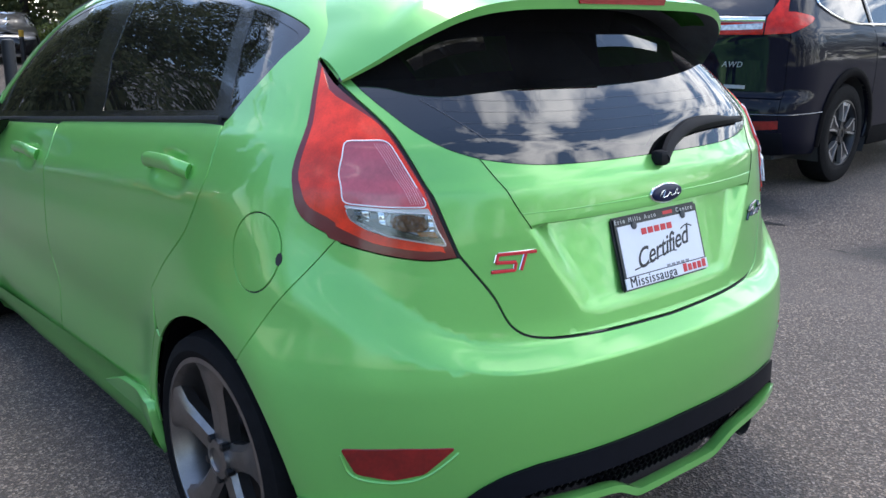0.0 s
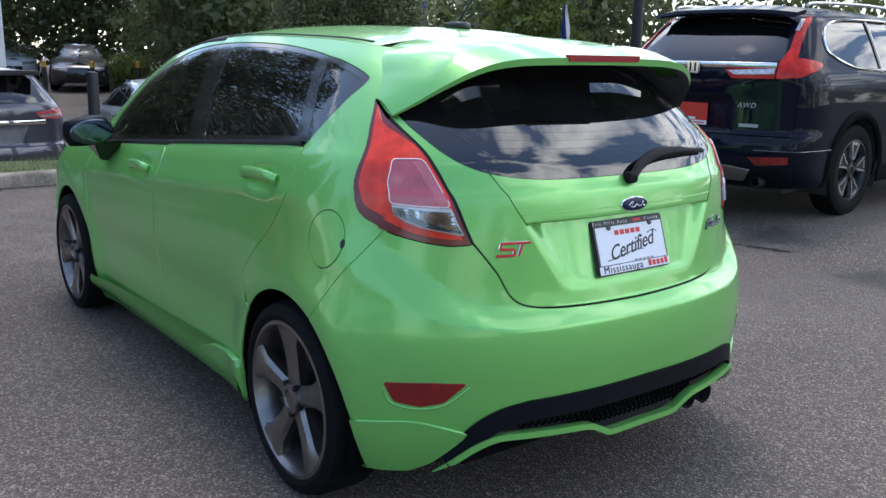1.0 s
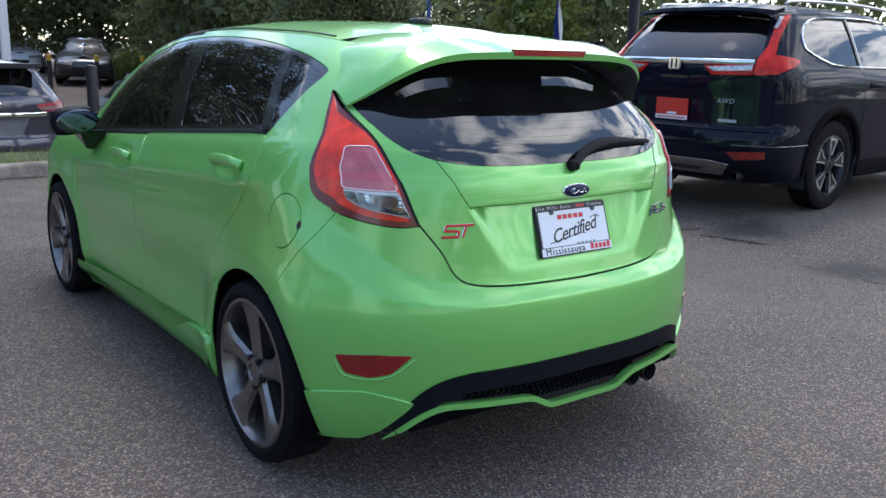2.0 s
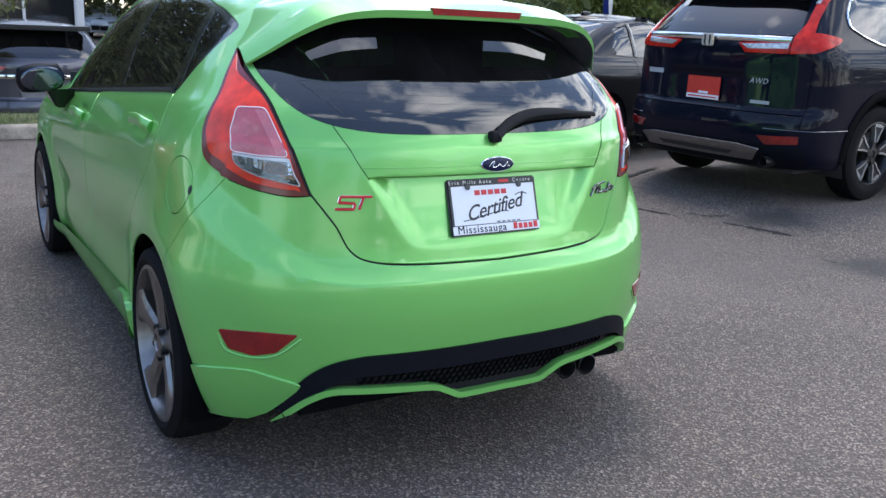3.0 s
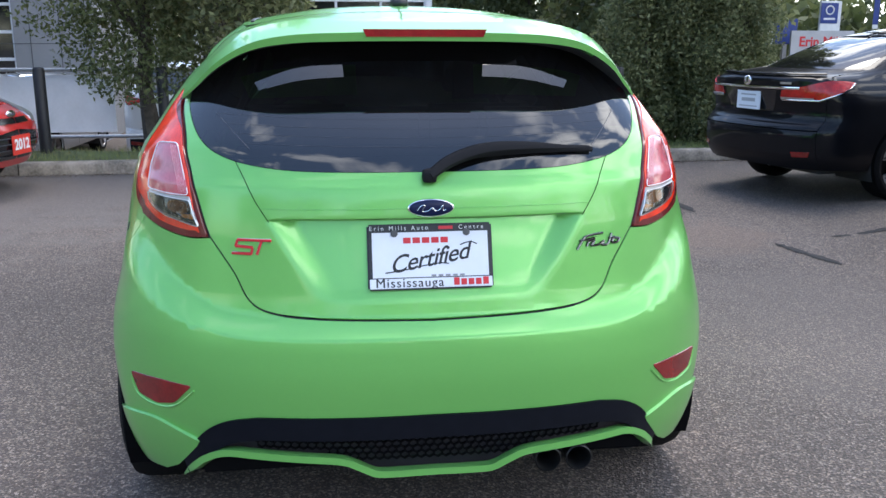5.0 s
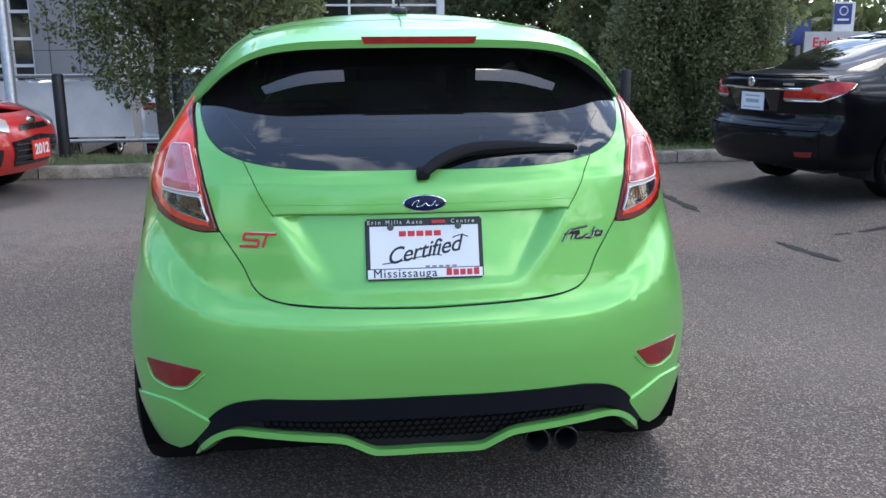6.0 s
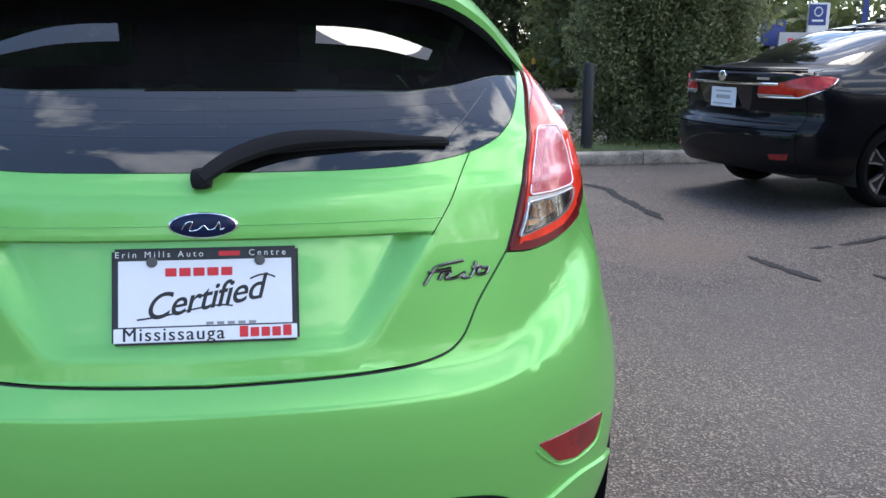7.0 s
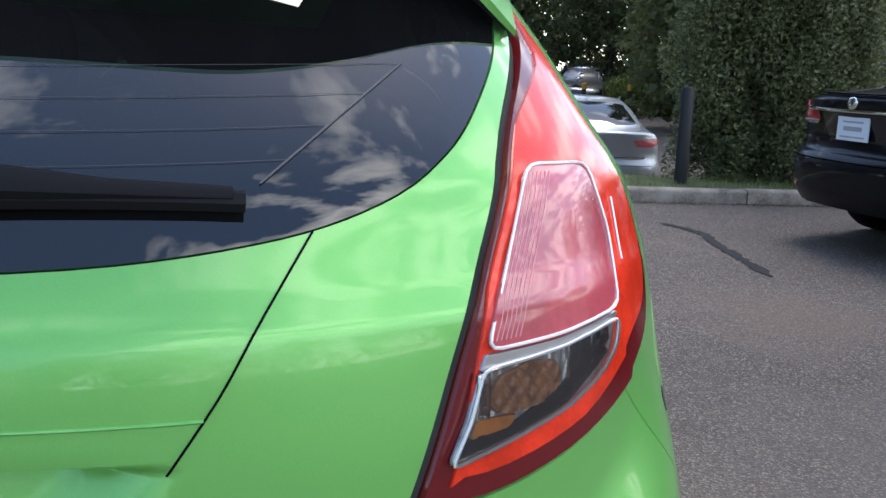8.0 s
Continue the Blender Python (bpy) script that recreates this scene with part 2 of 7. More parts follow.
class Soft:
    """A Curve with its bends eased over a width."""

    def __init__(self, width, *knots):
        base = Curve(*knots)
        z = np.arange(-0.1, 1.9, 0.002)
        raw = np.array([base(min(max(v, knots[0][0]), knots[-1][0])) for v in z])
        k = np.exp(-0.5 * (np.arange(-60, 61) * 0.002 / width) ** 2)
        self.soft = [float(v) for v in np.convolve(np.pad(raw, 60, "edge"), k / k.sum(), "valid")]

    def __call__(self, v):
        a = min(max((v + 0.1) / 0.002, 0), len(self.soft) - 2.001)
        i = int(a)
        return self.soft[i] + (self.soft[i + 1] - self.soft[i]) * (a - i)


def step(a, b, v):
    t = min(1, max(0, (v - a) / (b - a)))
    return t * t * (3 - 2 * t)


class Shell:
    """The outer skin of a car: level outlines with rounded ends, stacked by height. Its rear is at y = 0, it faces +y.
    A place on it is (s, z): s runs from the rear's middle round the corner and along the side; negative s is the left side."""

    def __init__(self, rear, front, width, depth, power, belt, rail, relief=None, belt0=1.10, top0=1.42, waist=0.6, fdepth=0.55, shift=0.0):
        self.rear, self.front, self.width, self.depth, self.power, self.belt, self.rail = rear, front, width, depth, power, belt, rail
        self.relief, self.belt0, self.top0, self.waist, self.fdepth = relief, belt0, top0, waist, fdepth
        self.shift = shift
        w, b, n = width(0.7), depth(0.7), power(0.7)
        th = np.linspace(0, math.pi / 2, 400)
        xs, ys = w * np.sin(th) ** (2 / n), b * (1 - np.cos(th) ** (2 / n))
        self.arc = np.concatenate([[0], np.cumsum(np.hypot(np.diff(xs), np.diff(ys)))])
        self.th = th
        self.arcl = [float(v) for v in self.arc]
        self.S1 = float(self.arc[-1])
        self.L = front(0.7) - rear(0.7) - b - fdepth
        self.S2 = self.S1 + self.L
        self.S3 = self.S2 + self.S1

    def angle(self, a):
        lo, hi = 0, 399
        arc = self.arcl
        while hi - lo > 1:
            mid = (lo + hi) // 2
            lo, hi = (mid, hi) if arc[mid] <= a else (lo, mid)
        k = min(1, max(0, (a - arc[lo]) / (arc[hi] - arc[lo])))
        return (lo + k) * (math.pi / 2) / 399

    def at(self, s, z, off=0.0):
        sign, a = (1, s) if s >= 0 else (-1, -s)
        b, n, yr, yf = self.depth(z), self.power(z), self.rear(z), self.front(z)
        if a <= self.S1:
            t = self.angle(a)
            fx, y = math.sin(t) ** (2 / n), yr + b * (1 - max(math.cos(t), 0) ** (2 / n))
        elif a <= self.S2:
            fx, y = 1.0, yr + b + (a - self.S1) / self.L * (yf - self.fdepth - yr - b)
        else:
            t = self.angle(self.S3 - a)
            fx, y = math.sin(t) ** (2 / 2.4), yf - self.fdepth * (1 - max(math.cos(t), 0) ** (2 / 2.4))
        rail = self.rail(y)
        belt = min(self.belt(y), rail - 0.05)
        if z < self.waist:
            ze = z
        elif z < belt:
            ze = self.waist + (z - self.waist) * (self.belt0 - self.waist) / (belt - self.waist)
        else:
            ze = self.belt0 + (z - belt) * (self.top0 - self.belt0) / (rail - belt)
        x = fx * self.width(ze) * (1 - 0.012 * max(0, y - 2.2) ** 2)
        if self.relief:
            dx, dy = self.relief(x, y, z)
            x, y = x + dx, y + dy
        p = Vector((sign * x, y, z))
        return p + self.normal(s, z) * off if off else p

    def normal(self, s, z):
        e = 0.0015
        n = (self.at(s + e, z) - self.at(s - e, z)).cross(self.at(s, z + e) - self.at(s, z - e))
        return n.normalized() if n.length > 1e-12 else Vector((0, -1, 0))

    def _find(self, axis, v, z, hi):
        lo = 0.0
        for _ in range(40):
            mid = (lo + hi) / 2
            lo, hi = (mid, hi) if self.at(mid, z)[axis] < v else (lo, mid)
        return lo

    def R(self, x, z):
        """The place (s, z) on the rear at x."""
        s = self._find(0, abs(x), z, self.S1)
        return (s if x >= 0 else -s, z)

    def S(self, y, z):
        """The place (s, z) on the right side at y."""
        return (self._find(1, y + self.shift, z, self.S3), z)

    def patch(self, outline, holes=(), res=0.03, gap=0.002, lift=0.0, flange=0.012, disp=None, lines=()):
        """A panel of the skin inside an outline of (s, z) places, shrunk by gap, raised by lift, its edges turned inwards."""
        from mathutils.geometry import delaunay_2d_cdt

        def dense(poly, shrink):
            out = []
            for i, p in enumerate(poly):
                q = poly[(i + 1) % len(poly)]
                d = math.hypot(q[0] - p[0], q[1] - p[1])
                if d < 1e-5:
                    continue
                k = max(1, round(d / res))
                out += [(p[0] + (q[0] - p[0]) * j / k, p[1] + (q[1] - p[1]) * j / k) for j in range(k)]
            a = np.array(out)
            if not shrink and poly[-1] == poly[-2]:
                return a
            area = 0.5 * np.sum(a[:, 0] * np.roll(a[:, 1], -1) - np.roll(a[:, 0], -1) * a[:, 1])
            if area < 0:
                a = a[::-1]
            t = np.roll(a, -1, 0) - np.roll(a, 1, 0)
            t /= np.maximum(np.linalg.norm(t, axis=1, keepdims=True), 1e-9)
            return a + np.stack([-t[:, 1], t[:, 0]], 1) * shrink

        def inside(pts, poly):
            x, y = pts[:, 0], pts[:, 1]
            c = np.zeros(len(pts), bool)
            for i in range(len(poly)):
                x1, y1 = poly[i]
                x2, y2 = poly[i - 1]
                if y1 != y2:
                    c ^= ((y1 > y) != (y2 > y)) & (x < (x2 - x1) * (y - y1) / (y2 - y1) + x1)
            return c

        loops = [dense(outline, gap)] + [dense(h, -gap) for h in holes]
        lo, hi = loops[0].min(0), loops[0].max(0)
        xs, ys = np.arange(lo[0], hi[0], res), np.arange(lo[1], hi[1], res * 0.87)
        grid = np.array([(x + (res / 2 if j % 2 else 0), y) for j, y in enumerate(ys) for x in xs] or [(0, 0)])
        ok = inside(grid, loops[0])
        for h in loops[1:]:
            ok &= ~inside(grid, h)
        inner = []
        for ln in lines:
            a = dense(list(ln) + [ln[-1]], 0)
            good = inside(a, loops[0])
            for h in loops[1:]:
                good &= ~inside(a, h)
            good &= np.array([np.min([np.min(np.sum((lp - q) ** 2, 1)) for lp in loops]) > (0.3 * res) ** 2 for q in a])
            inner.append(a[good])
        edge = np.concatenate(loops + [a for a in inner if len(a)])
        grid = grid[ok]
        if len(grid):
            keep = np.array([np.min(np.sum((edge - g) ** 2, 1)) > (0.45 * res) ** 2 for g in grid])
            grid = grid[keep]
        pts = np.concatenate([edge, grid]) if len(grid) else edge
        edges, k0 = [], 0
        for lp in loops:
            edges += [(k0 + i, k0 + (i + 1) % len(lp)) for i in range(len(lp))]
            k0 += len(lp)
        v2, _, f2, *_ = delaunay_2d_cdt([Vector(p) for p in pts], edges, [], 0, 1e-6)
        v2 = np.array([tuple(v) for v in v2])
        mid = np.array([(v2[f[0]] + v2[f[1]] + v2[f[2]]) / 3 for f in f2])
        ok = inside(mid, loops[0])
        for h in loops[1:]:
            ok &= ~inside(mid, h)
        faces = []
        for f, good in zip(f2, ok):
            if good:
                a, b, c = (v2[i] for i in f)
                faces.append(tuple(f) if (b[0] - a[0]) * (c[1] - a[1]) - (b[1] - a[1]) * (c[0] - a[0]) > 0 else tuple(f)[::-1])

        def place(s, z):
            return self.at(s, z) + self.normal(s, z) * (lift + (disp(s, z) if disp else 0))

        verts, norms = [], []
        for s, z in v2:
            e = 0.002
            if not disp:
                n = self.normal(s, z)
                verts.append(self.at(s, z) + n * lift); norms.append(n)
                continue
            n = (place(s + e, z) - place(s - e, z)).cross(place(s, z + e) - place(s, z - e)).normalized()
            verts.append(place(s, z)); norms.append(n)
        if flange:
            for lp in loops:
                base, m = len(verts), len(lp)
                for i, (s, z) in enumerate(lp):
                    t = lp[(i + 1) % m] - lp[i - 1]
                    t = t / max(np.linalg.norm(t), 1e-9)
                    e = 0.002
                    n = self.normal(s, z)
                    out = (self.at(s + t[1] * e, z - t[0] * e) - self.at(s, z)).normalized() * (1 if lp is loops[0] else -1)
                    p = self.at(s, z) + n * (lift + (disp(s, z) if disp else 0))
                    verts.append(p); norms.append((out * 0.8 + n * 0.6).normalized())
                    verts.append(p - n * flange + out * 0.001); norms.append(out)
                for i in range(m):
                    a, b = base + 2 * i, base + 2 * ((i + 1) % m)
                    faces.append((a, a + 1, b + 1, b) if lp is loops[0] else (a, b, b + 1, a + 1))
        return verts, faces, norms


def mirror(poly):
    return [(-s, z) for s, z in poly]


def join(*chains):
    return [p for c in chains for p in c]


GREYPRINT = mat("grey_print", (0.25, 0.25, 0.27), 0.6)
MIRROR = mat("mirror_silver", (0.10, 0.115, 0.145), 0.02, 1.0)
GLASSPANE = tinted("clear_pane", (0.85, 0.87, 0.87))


# ---- ground ----
KERB = (-3.4, 7.50, 0.065)           # a point of the kerb's face and its slope


def kerb_y(x):
    return KERB[1] + KERB[2] * (x - KERB[0])


def asphalt():
    m = bpy.data.materials.new("worn_asphalt")
    m.use_nodes = True
    nt = m.node_tree
    n, l = nt.nodes, nt.links
    p = n["Principled BSDF"]
    p.inputs["Roughness"].default_value = 0.86
    co = n.new("ShaderNodeTexCoord")
    vo = n.new("ShaderNodeTexVoronoi"); vo.inputs["Scale"].default_value = 145
    l.new(co.outputs["Object"], vo.inputs["Vector"])
    sp = n.new("ShaderNodeSeparateColor"); l.new(vo.outputs["Color"], sp.inputs[0])
    stone = n.new("ShaderNodeValToRGB")
    e = stone.color_ramp.elements
    e[0].position, e[0].color = 0.0, (0.044, 0.040, 0.039, 1)
    e[1].position, e[1].color = 1.0, (0.25, 0.228, 0.21, 1)
    k = stone.color_ramp.elements.new(0.55); k.color = (0.072, 0.065, 0.061, 1)
    k = stone.color_ramp.elements.new(0.86); k.color = (0.145, 0.130, 0.120, 1)
    l.new(sp.outputs[0], stone.inputs[0])
    grit = n.new("ShaderNodeTexNoise"); grit.inputs["Scale"].default_value, grit.inputs["Detail"].default_value = 420, 3
    l.new(co.outputs["Object"], grit.inputs["Vector"])
    gr = n.new("ShaderNodeMapRange"); gr.inputs["From Min"].default_value, gr.inputs["From Max"].default_value, gr.inputs["To Min"].default_value, gr.inputs["To Max"].default_value = 0.35, 0.65, 0.6, 1.4
    l.new(grit.outputs["Fac"], gr.inputs["Value"])
    mg = n.new("ShaderNodeMix"); mg.data_type, mg.blend_type = "RGBA", "MULTIPLY"; mg.inputs["Factor"].default_value = 1
    l.new(stone.outputs[0], mg.inputs["A"]); l.new(gr.outputs[0], mg.inputs["B"])
    hue = n.new("ShaderNodeMix"); hue.data_type, hue.blend_type = "RGBA", "MULTIPLY"; hue.inputs["B"].default_value = (1.09, 0.99, 0.89, 1)
    l.new(sp.outputs[1], hue.inputs["Factor"]); l.new(mg.outputs["Result"], hue.inputs["A"])
    big = n.new("ShaderNodeTexNoise"); big.inputs["Scale"].default_value, big.inputs["Detail"].default_value = 0.55, 6
    l.new(co.outputs["Object"], big.inputs["Vector"])
    br = n.new("ShaderNodeValToRGB")
    br.color_ramp.elements[0].position, br.color_ramp.elements[0].color = 0.32, (0.88, 0.83, 0.80, 1)
    br.color_ramp.elements[1].position, br.color_ramp.elements[1].color = 0.70, (1.42, 1.31, 1.23, 1)
    l.new(big.outputs["Fac"], br.inputs[0])
    mul = n.new("ShaderNodeMix"); mul.data_type, mul.blend_type = "RGBA", "MULTIPLY"; mul.inputs["Factor"].default_value = 1
    l.new(hue.outputs["Result"], mul.inputs["A"]); l.new(br.outputs[0], mul.inputs["B"])
    # spills, dust and a faint dark patch behind the hatchback, ragged outlines: place, size, colour
    last = mul.outputs["Result"]
    rag = n.new("ShaderNodeTexNoise"); rag.inputs["Scale"].default_value, rag.inputs["Detail"].default_value = 3.2, 8
    l.new(co.outputs["Object"], rag.inputs["Vector"])
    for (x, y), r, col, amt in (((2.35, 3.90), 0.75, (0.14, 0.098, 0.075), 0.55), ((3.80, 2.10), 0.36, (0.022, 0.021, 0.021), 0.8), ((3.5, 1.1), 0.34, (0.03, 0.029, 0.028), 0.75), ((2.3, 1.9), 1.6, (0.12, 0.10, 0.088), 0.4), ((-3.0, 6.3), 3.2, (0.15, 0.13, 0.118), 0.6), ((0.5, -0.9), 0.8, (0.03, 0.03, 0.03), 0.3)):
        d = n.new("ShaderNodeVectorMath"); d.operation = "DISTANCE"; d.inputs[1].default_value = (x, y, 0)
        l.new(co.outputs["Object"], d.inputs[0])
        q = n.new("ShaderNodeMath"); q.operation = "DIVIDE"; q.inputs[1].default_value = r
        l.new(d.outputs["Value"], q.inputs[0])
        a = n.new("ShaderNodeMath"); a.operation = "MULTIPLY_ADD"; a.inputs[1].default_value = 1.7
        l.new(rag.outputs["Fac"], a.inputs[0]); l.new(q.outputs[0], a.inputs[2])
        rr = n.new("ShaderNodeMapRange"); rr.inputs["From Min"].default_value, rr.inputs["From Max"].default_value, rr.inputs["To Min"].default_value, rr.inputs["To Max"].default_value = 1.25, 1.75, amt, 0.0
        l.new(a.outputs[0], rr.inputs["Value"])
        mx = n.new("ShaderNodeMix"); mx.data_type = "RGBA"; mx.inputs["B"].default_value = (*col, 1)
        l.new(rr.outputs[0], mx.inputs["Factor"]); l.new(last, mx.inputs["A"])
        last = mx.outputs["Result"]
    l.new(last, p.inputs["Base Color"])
    bp = n.new("ShaderNodeBump"); bp.inputs["Strength"].default_value, bp.inputs["Distance"].default_value = 0.9, 0.005
    l.new(vo.outputs["Distance"], bp.inputs["Height"]); l.new(bp.outputs[0], p.inputs["Normal"])
    return m


ASPHALT = asphalt()
CONCRETE = mat("kerb_concrete", (0.37, 0.315, 0.255), 0.9, var=0.65, scale=4, bump=0.5, bump_scale=90)
GRASS_SOIL = mat("grass_soil", (0.09, 0.115, 0.035), 0.95, var=0.5, scale=4, bump=0.6, bump_scale=120)
ground = part("ground", sheet(lambda u, v: Vector((u, v, 0)), [-300, -40, 40, 300], [-300, -40, 7.2, 40, 300]), ASPHALT)
tagged(ground, "worn grey asphalt of a car lot", "ground", kind="structure")

# ---- the green hatchback ----
ARCH_R, ARCH_F, ARCH = (0.69, 0.31), (3.17, 0.31), 0.345
SIDE_SHIFT = 0.018                   # the flanks' features sit this much further on


def bulge_line(x):
    return 0.640 + 0.218 * max(0.0, (x - 0.40) / 0.45) ** 2.45


def hatch_relief(x, y, z):
    dx = dy = 0.0
    if y < 0.6:
        # bumper bulge below a line that rises round the corner
        zb = bulge_line(x)
        far = step(0.52, 0.80, x)
        k = min(1.0, max(0.0, (z - zb + 0.008 + 0.03 * far) / (0.045 + 0.13 * far)))
        d = 0.046 * ((1 - k) ** 1.35 * (1 - far) + (1 - step(0, 1, k)) * far) * (1 - step(0.30, 0.58, y))
        q = min(1.0, x / 0.85) ** 4
        dx += d * q * 0.6
        dy -= d * (1 - 0.75 * q)
        # plate scoop under a ledge, deepest at the top, with raking sides
        t = min(1.0, max(0.0, (z - 0.705) / 0.205))
        hw = 0.285 + 0.118 * t
        dy += 0.036 * t ** 0.8 * step(0.0, 0.16, t) * step(hw + 0.006, hw - 0.075, x) * (1 - step(0.908, 0.917, z))
    for cy, cz in (ARCH_R, ARCH_F):
        r = math.hypot(y - cy - SIDE_SHIFT, z - cz)
        dx += 0.020 * math.exp(-((r - 0.36) / 0.09) ** 2) * step(0.55, 0.75, x)
    if y > 0.5:
        # dishes behind the door handles
        for cy, cz in ((0.915, 0.966), (2.075, 0.868)):
            dx -= 0.013 * math.exp(-((y - cy - SIDE_SHIFT) / 0.088) ** 4 - ((z - cz) / 0.040) ** 4)
        k = step(0.75, 1.3, y) * (1 - step(2.7, 3.1, y))
        dx -= 0.016 * k * math.exp(-((z - 0.47) / 0.11) ** 2)
        dx += 0.009 * math.exp(-((z - (0.93 - 0.075 * (y - 0.9))) / 0.045) ** 2) * (1 - step(2.8, 3.3, y)) * step(0.5, 0.9, y)
    return dx, dy


HB = Shell(
    rear=Curve((0.15, 0.12), (0.25, 0.085), (0.33, 0.065), (0.43, 0.050), (0.52, 0.045), (0.60, 0.050), (0.66, 0.060), (0.72, 0.072), (0.82, 0.085), (0.93, 0.098),
               (0.985, 0.108), (1.01, 0.126), (1.08, 0.174), (1.17, 0.262), (1.25, 0.352), (1.33, 0.452), (1.40, 0.56), (1.46, 0.70)),
    front=Curve((0.15, 3.90), (0.3, 3.98), (0.5, 4.03), (0.7, 4.0), (0.8, 3.97), (0.9, 3.93), (1.0, 3.90), (1.45, 3.90)),
    width=Curve((0.14, 0.775), (0.25, 0.815), (0.35, 0.832), (0.5, 0.840), (0.62, 0.842), (0.75, 0.842), (0.85, 0.835), (0.95, 0.818), (1.02, 0.797), (1.07, 0.772),
                (1.10, 0.748), (1.2, 0.690), (1.3, 0.622), (1.37, 0.562), (1.42, 0.495)),
    depth=Soft(0.035, (0.2, 0.55), (0.6, 0.55), (0.88, 0.70), (1.0, 0.69), (1.08, 0.61), (1.22, 0.50), (1.4, 0.42)),
    power=Soft(0.035, (0.2, 2.5), (0.6, 2.5), (0.88, 2.75), (1.0, 2.78), (1.08, 3.15), (1.4, 3.5)),
    belt=lambda y: 1.10 - 0.087 * max(0, y - 0.737),
    rail=Curve((0.2, 1.34), (0.5, 1.365), (0.75, 1.392), (1.0, 1.41), (1.6, 1.424), (2.0, 1.412), (2.4, 1.36), (2.8, 1.25), (3.1, 1.09), (3.3, 0.99), (3.7, 0.90), (4.05, 0.72)),
    relief=hatch_relief, shift=SIDE_SHIFT)


def half_arch(center, a0, a1, k=18, r=ARCH):
    """Places on the side along a wheel arch, angles from ahead over the top."""
    return [HB.S(center[0] + r * math.cos(radians(a)), center[1] + r * math.sin(radians(a))) for a in lin(a0, a1, k)]


def Rs(pts, k=6):
    return spline([HB.R(*p) for p in pts], k)


def Ss(pts, k=6):
    return spline([HB.S(*p) for p in pts], k)


def wheel(parent, x, y, z, r, rim_r, w, side, spokes, finish, turn=0.0, style="wide"):
    """A wheel with its tyre, rim and spokes, on the side given (-1 left, 1 right)."""
    hub = new("wheel")
    hub.parent = parent
    hub.matrix_basis = pose(x, y, z, 0, 0, 0 if side > 0 else 180) @ pose(0, 0, 0, turn, 0, 0)
    h = w / 2
    part("tyre", lathe([(-h * 0.9, rim_r), (-h, r * 0.86), (-h * 0.86, r * 0.97), (-h * 0.6, r), (h * 0.6, r), (h * 0.86, r * 0.97), (h, r * 0.87), (h * 0.97, rim_r + 0.012), (h * 0.86, rim_r - 0.004)], 56), RUBBER, hub)
    part("rim", lathe([(h * 0.86, rim_r - 0.004), (h * 0.92, rim_r + 0.004), (h * 0.94, rim_r - 0.008), (h * 0.8, rim_r - 0.018), (h * 0.2, rim_r - 0.03), (-h * 0.7, rim_r - 0.03)], 56), finish, hub)
    part("brake_disc", lathe([(0.01, 0.0), (0.01, rim_r * 0.66), (-0.01, rim_r * 0.66)], 32), ALLOYDARK, hub)
    for i in range(spokes):
        bm = bmesh.new()
        a = 2 * math.pi * i / spokes
        secs = {"wide": [(0.035, 0.038, 0.72), (0.075, 0.032, 0.74), (rim_r * 0.52, 0.034, 0.78), (rim_r * 0.74, 0.043, 0.86), (rim_r * 0.88, 0.064, 0.90), (rim_r - 0.010, 0.108, 0.90)],
                "thin": [(0.03, 0.016, 0.74), (rim_r * 0.5, 0.014, 0.78), (rim_r * 0.8, 0.018, 0.84), (rim_r - 0.012, 0.022, 0.86)]}.get(style)
        if style == "split":                 # black forked spokes, machined faces along their edges
            def bars(runs, hw, x1, depth):
                bm = bmesh.new()
                for run in runs:
                    rings = [[bm.verts.new((px, d * math.cos(a) - t * math.sin(a), d * math.sin(a) + t * math.cos(a))) for px, t in ((x1, t0 - w0 * 0.7), (x1, t0 + w0 * 0.7), (x1 - depth, t0 + w0), (x1 - depth, t0 - w0))]
                             for d, t0, w0 in [(d, t0, hw * k) for d, t0, k in run]]
                    for p, q in zip(rings, rings[1:]):
                        for j in range(4):
                            bm.faces.new((p[j], p[(j + 1) % 4], q[(j + 1) % 4], q[j]))
                    bm.faces.new(rings[0]); bm.faces.new(rings[-1][::-1])
                bmesh.ops.recalc_face_normals(bm, faces=bm.faces)
                return bm
            core = [(0.02, 0.0, 1.2), (rim_r * 0.42, 0.0, 1.0), (rim_r * 0.62, 0.0, 1.5), (rim_r - 0.012, 0.0, 2.3)]
            part("spoke", bars([core], 0.030, h * 0.80, 0.035), finish, hub)
            edges = [[(rim_r * 0.36, lean * 0.016, 0.8), (rim_r * 0.60, lean * 0.030, 1.1), (rim_r * 0.80, lean * 0.052, 1.0), (rim_r - 0.014, lean * 0.058, 1.0)] for lean in (-1, 1)]
            part("spoke_face", bars(edges, 0.0095, h * 0.88, 0.03), SATIN, hub)
            part("spoke_tip", bars([[(rim_r - 0.040, 0.0, 1.0), (rim_r - 0.016, 0.0, 1.0)]], 0.050, h * 0.87, 0.03), SATIN, hub)
            continue
        rings = []
        for d, hw, xo in secs:
            q = [(h * xo, -hw * 0.62), (h * xo, hw * 0.62), (h * xo - 0.012, hw), (h * xo - 0.042, hw * 0.9), (h * xo - 0.042, -hw * 0.9), (h * xo - 0.012, -hw)]
            rings.append([bm.verts.new((px, d * math.cos(a) - t * math.sin(a), d * math.sin(a) + t * math.cos(a))) for px, t in q])
        for p, q in zip(rings, rings[1:]):
            for j in range(6):
                bm.faces.new((p[j], p[(j + 1) % 6], q[(j + 1) % 6], q[j]))
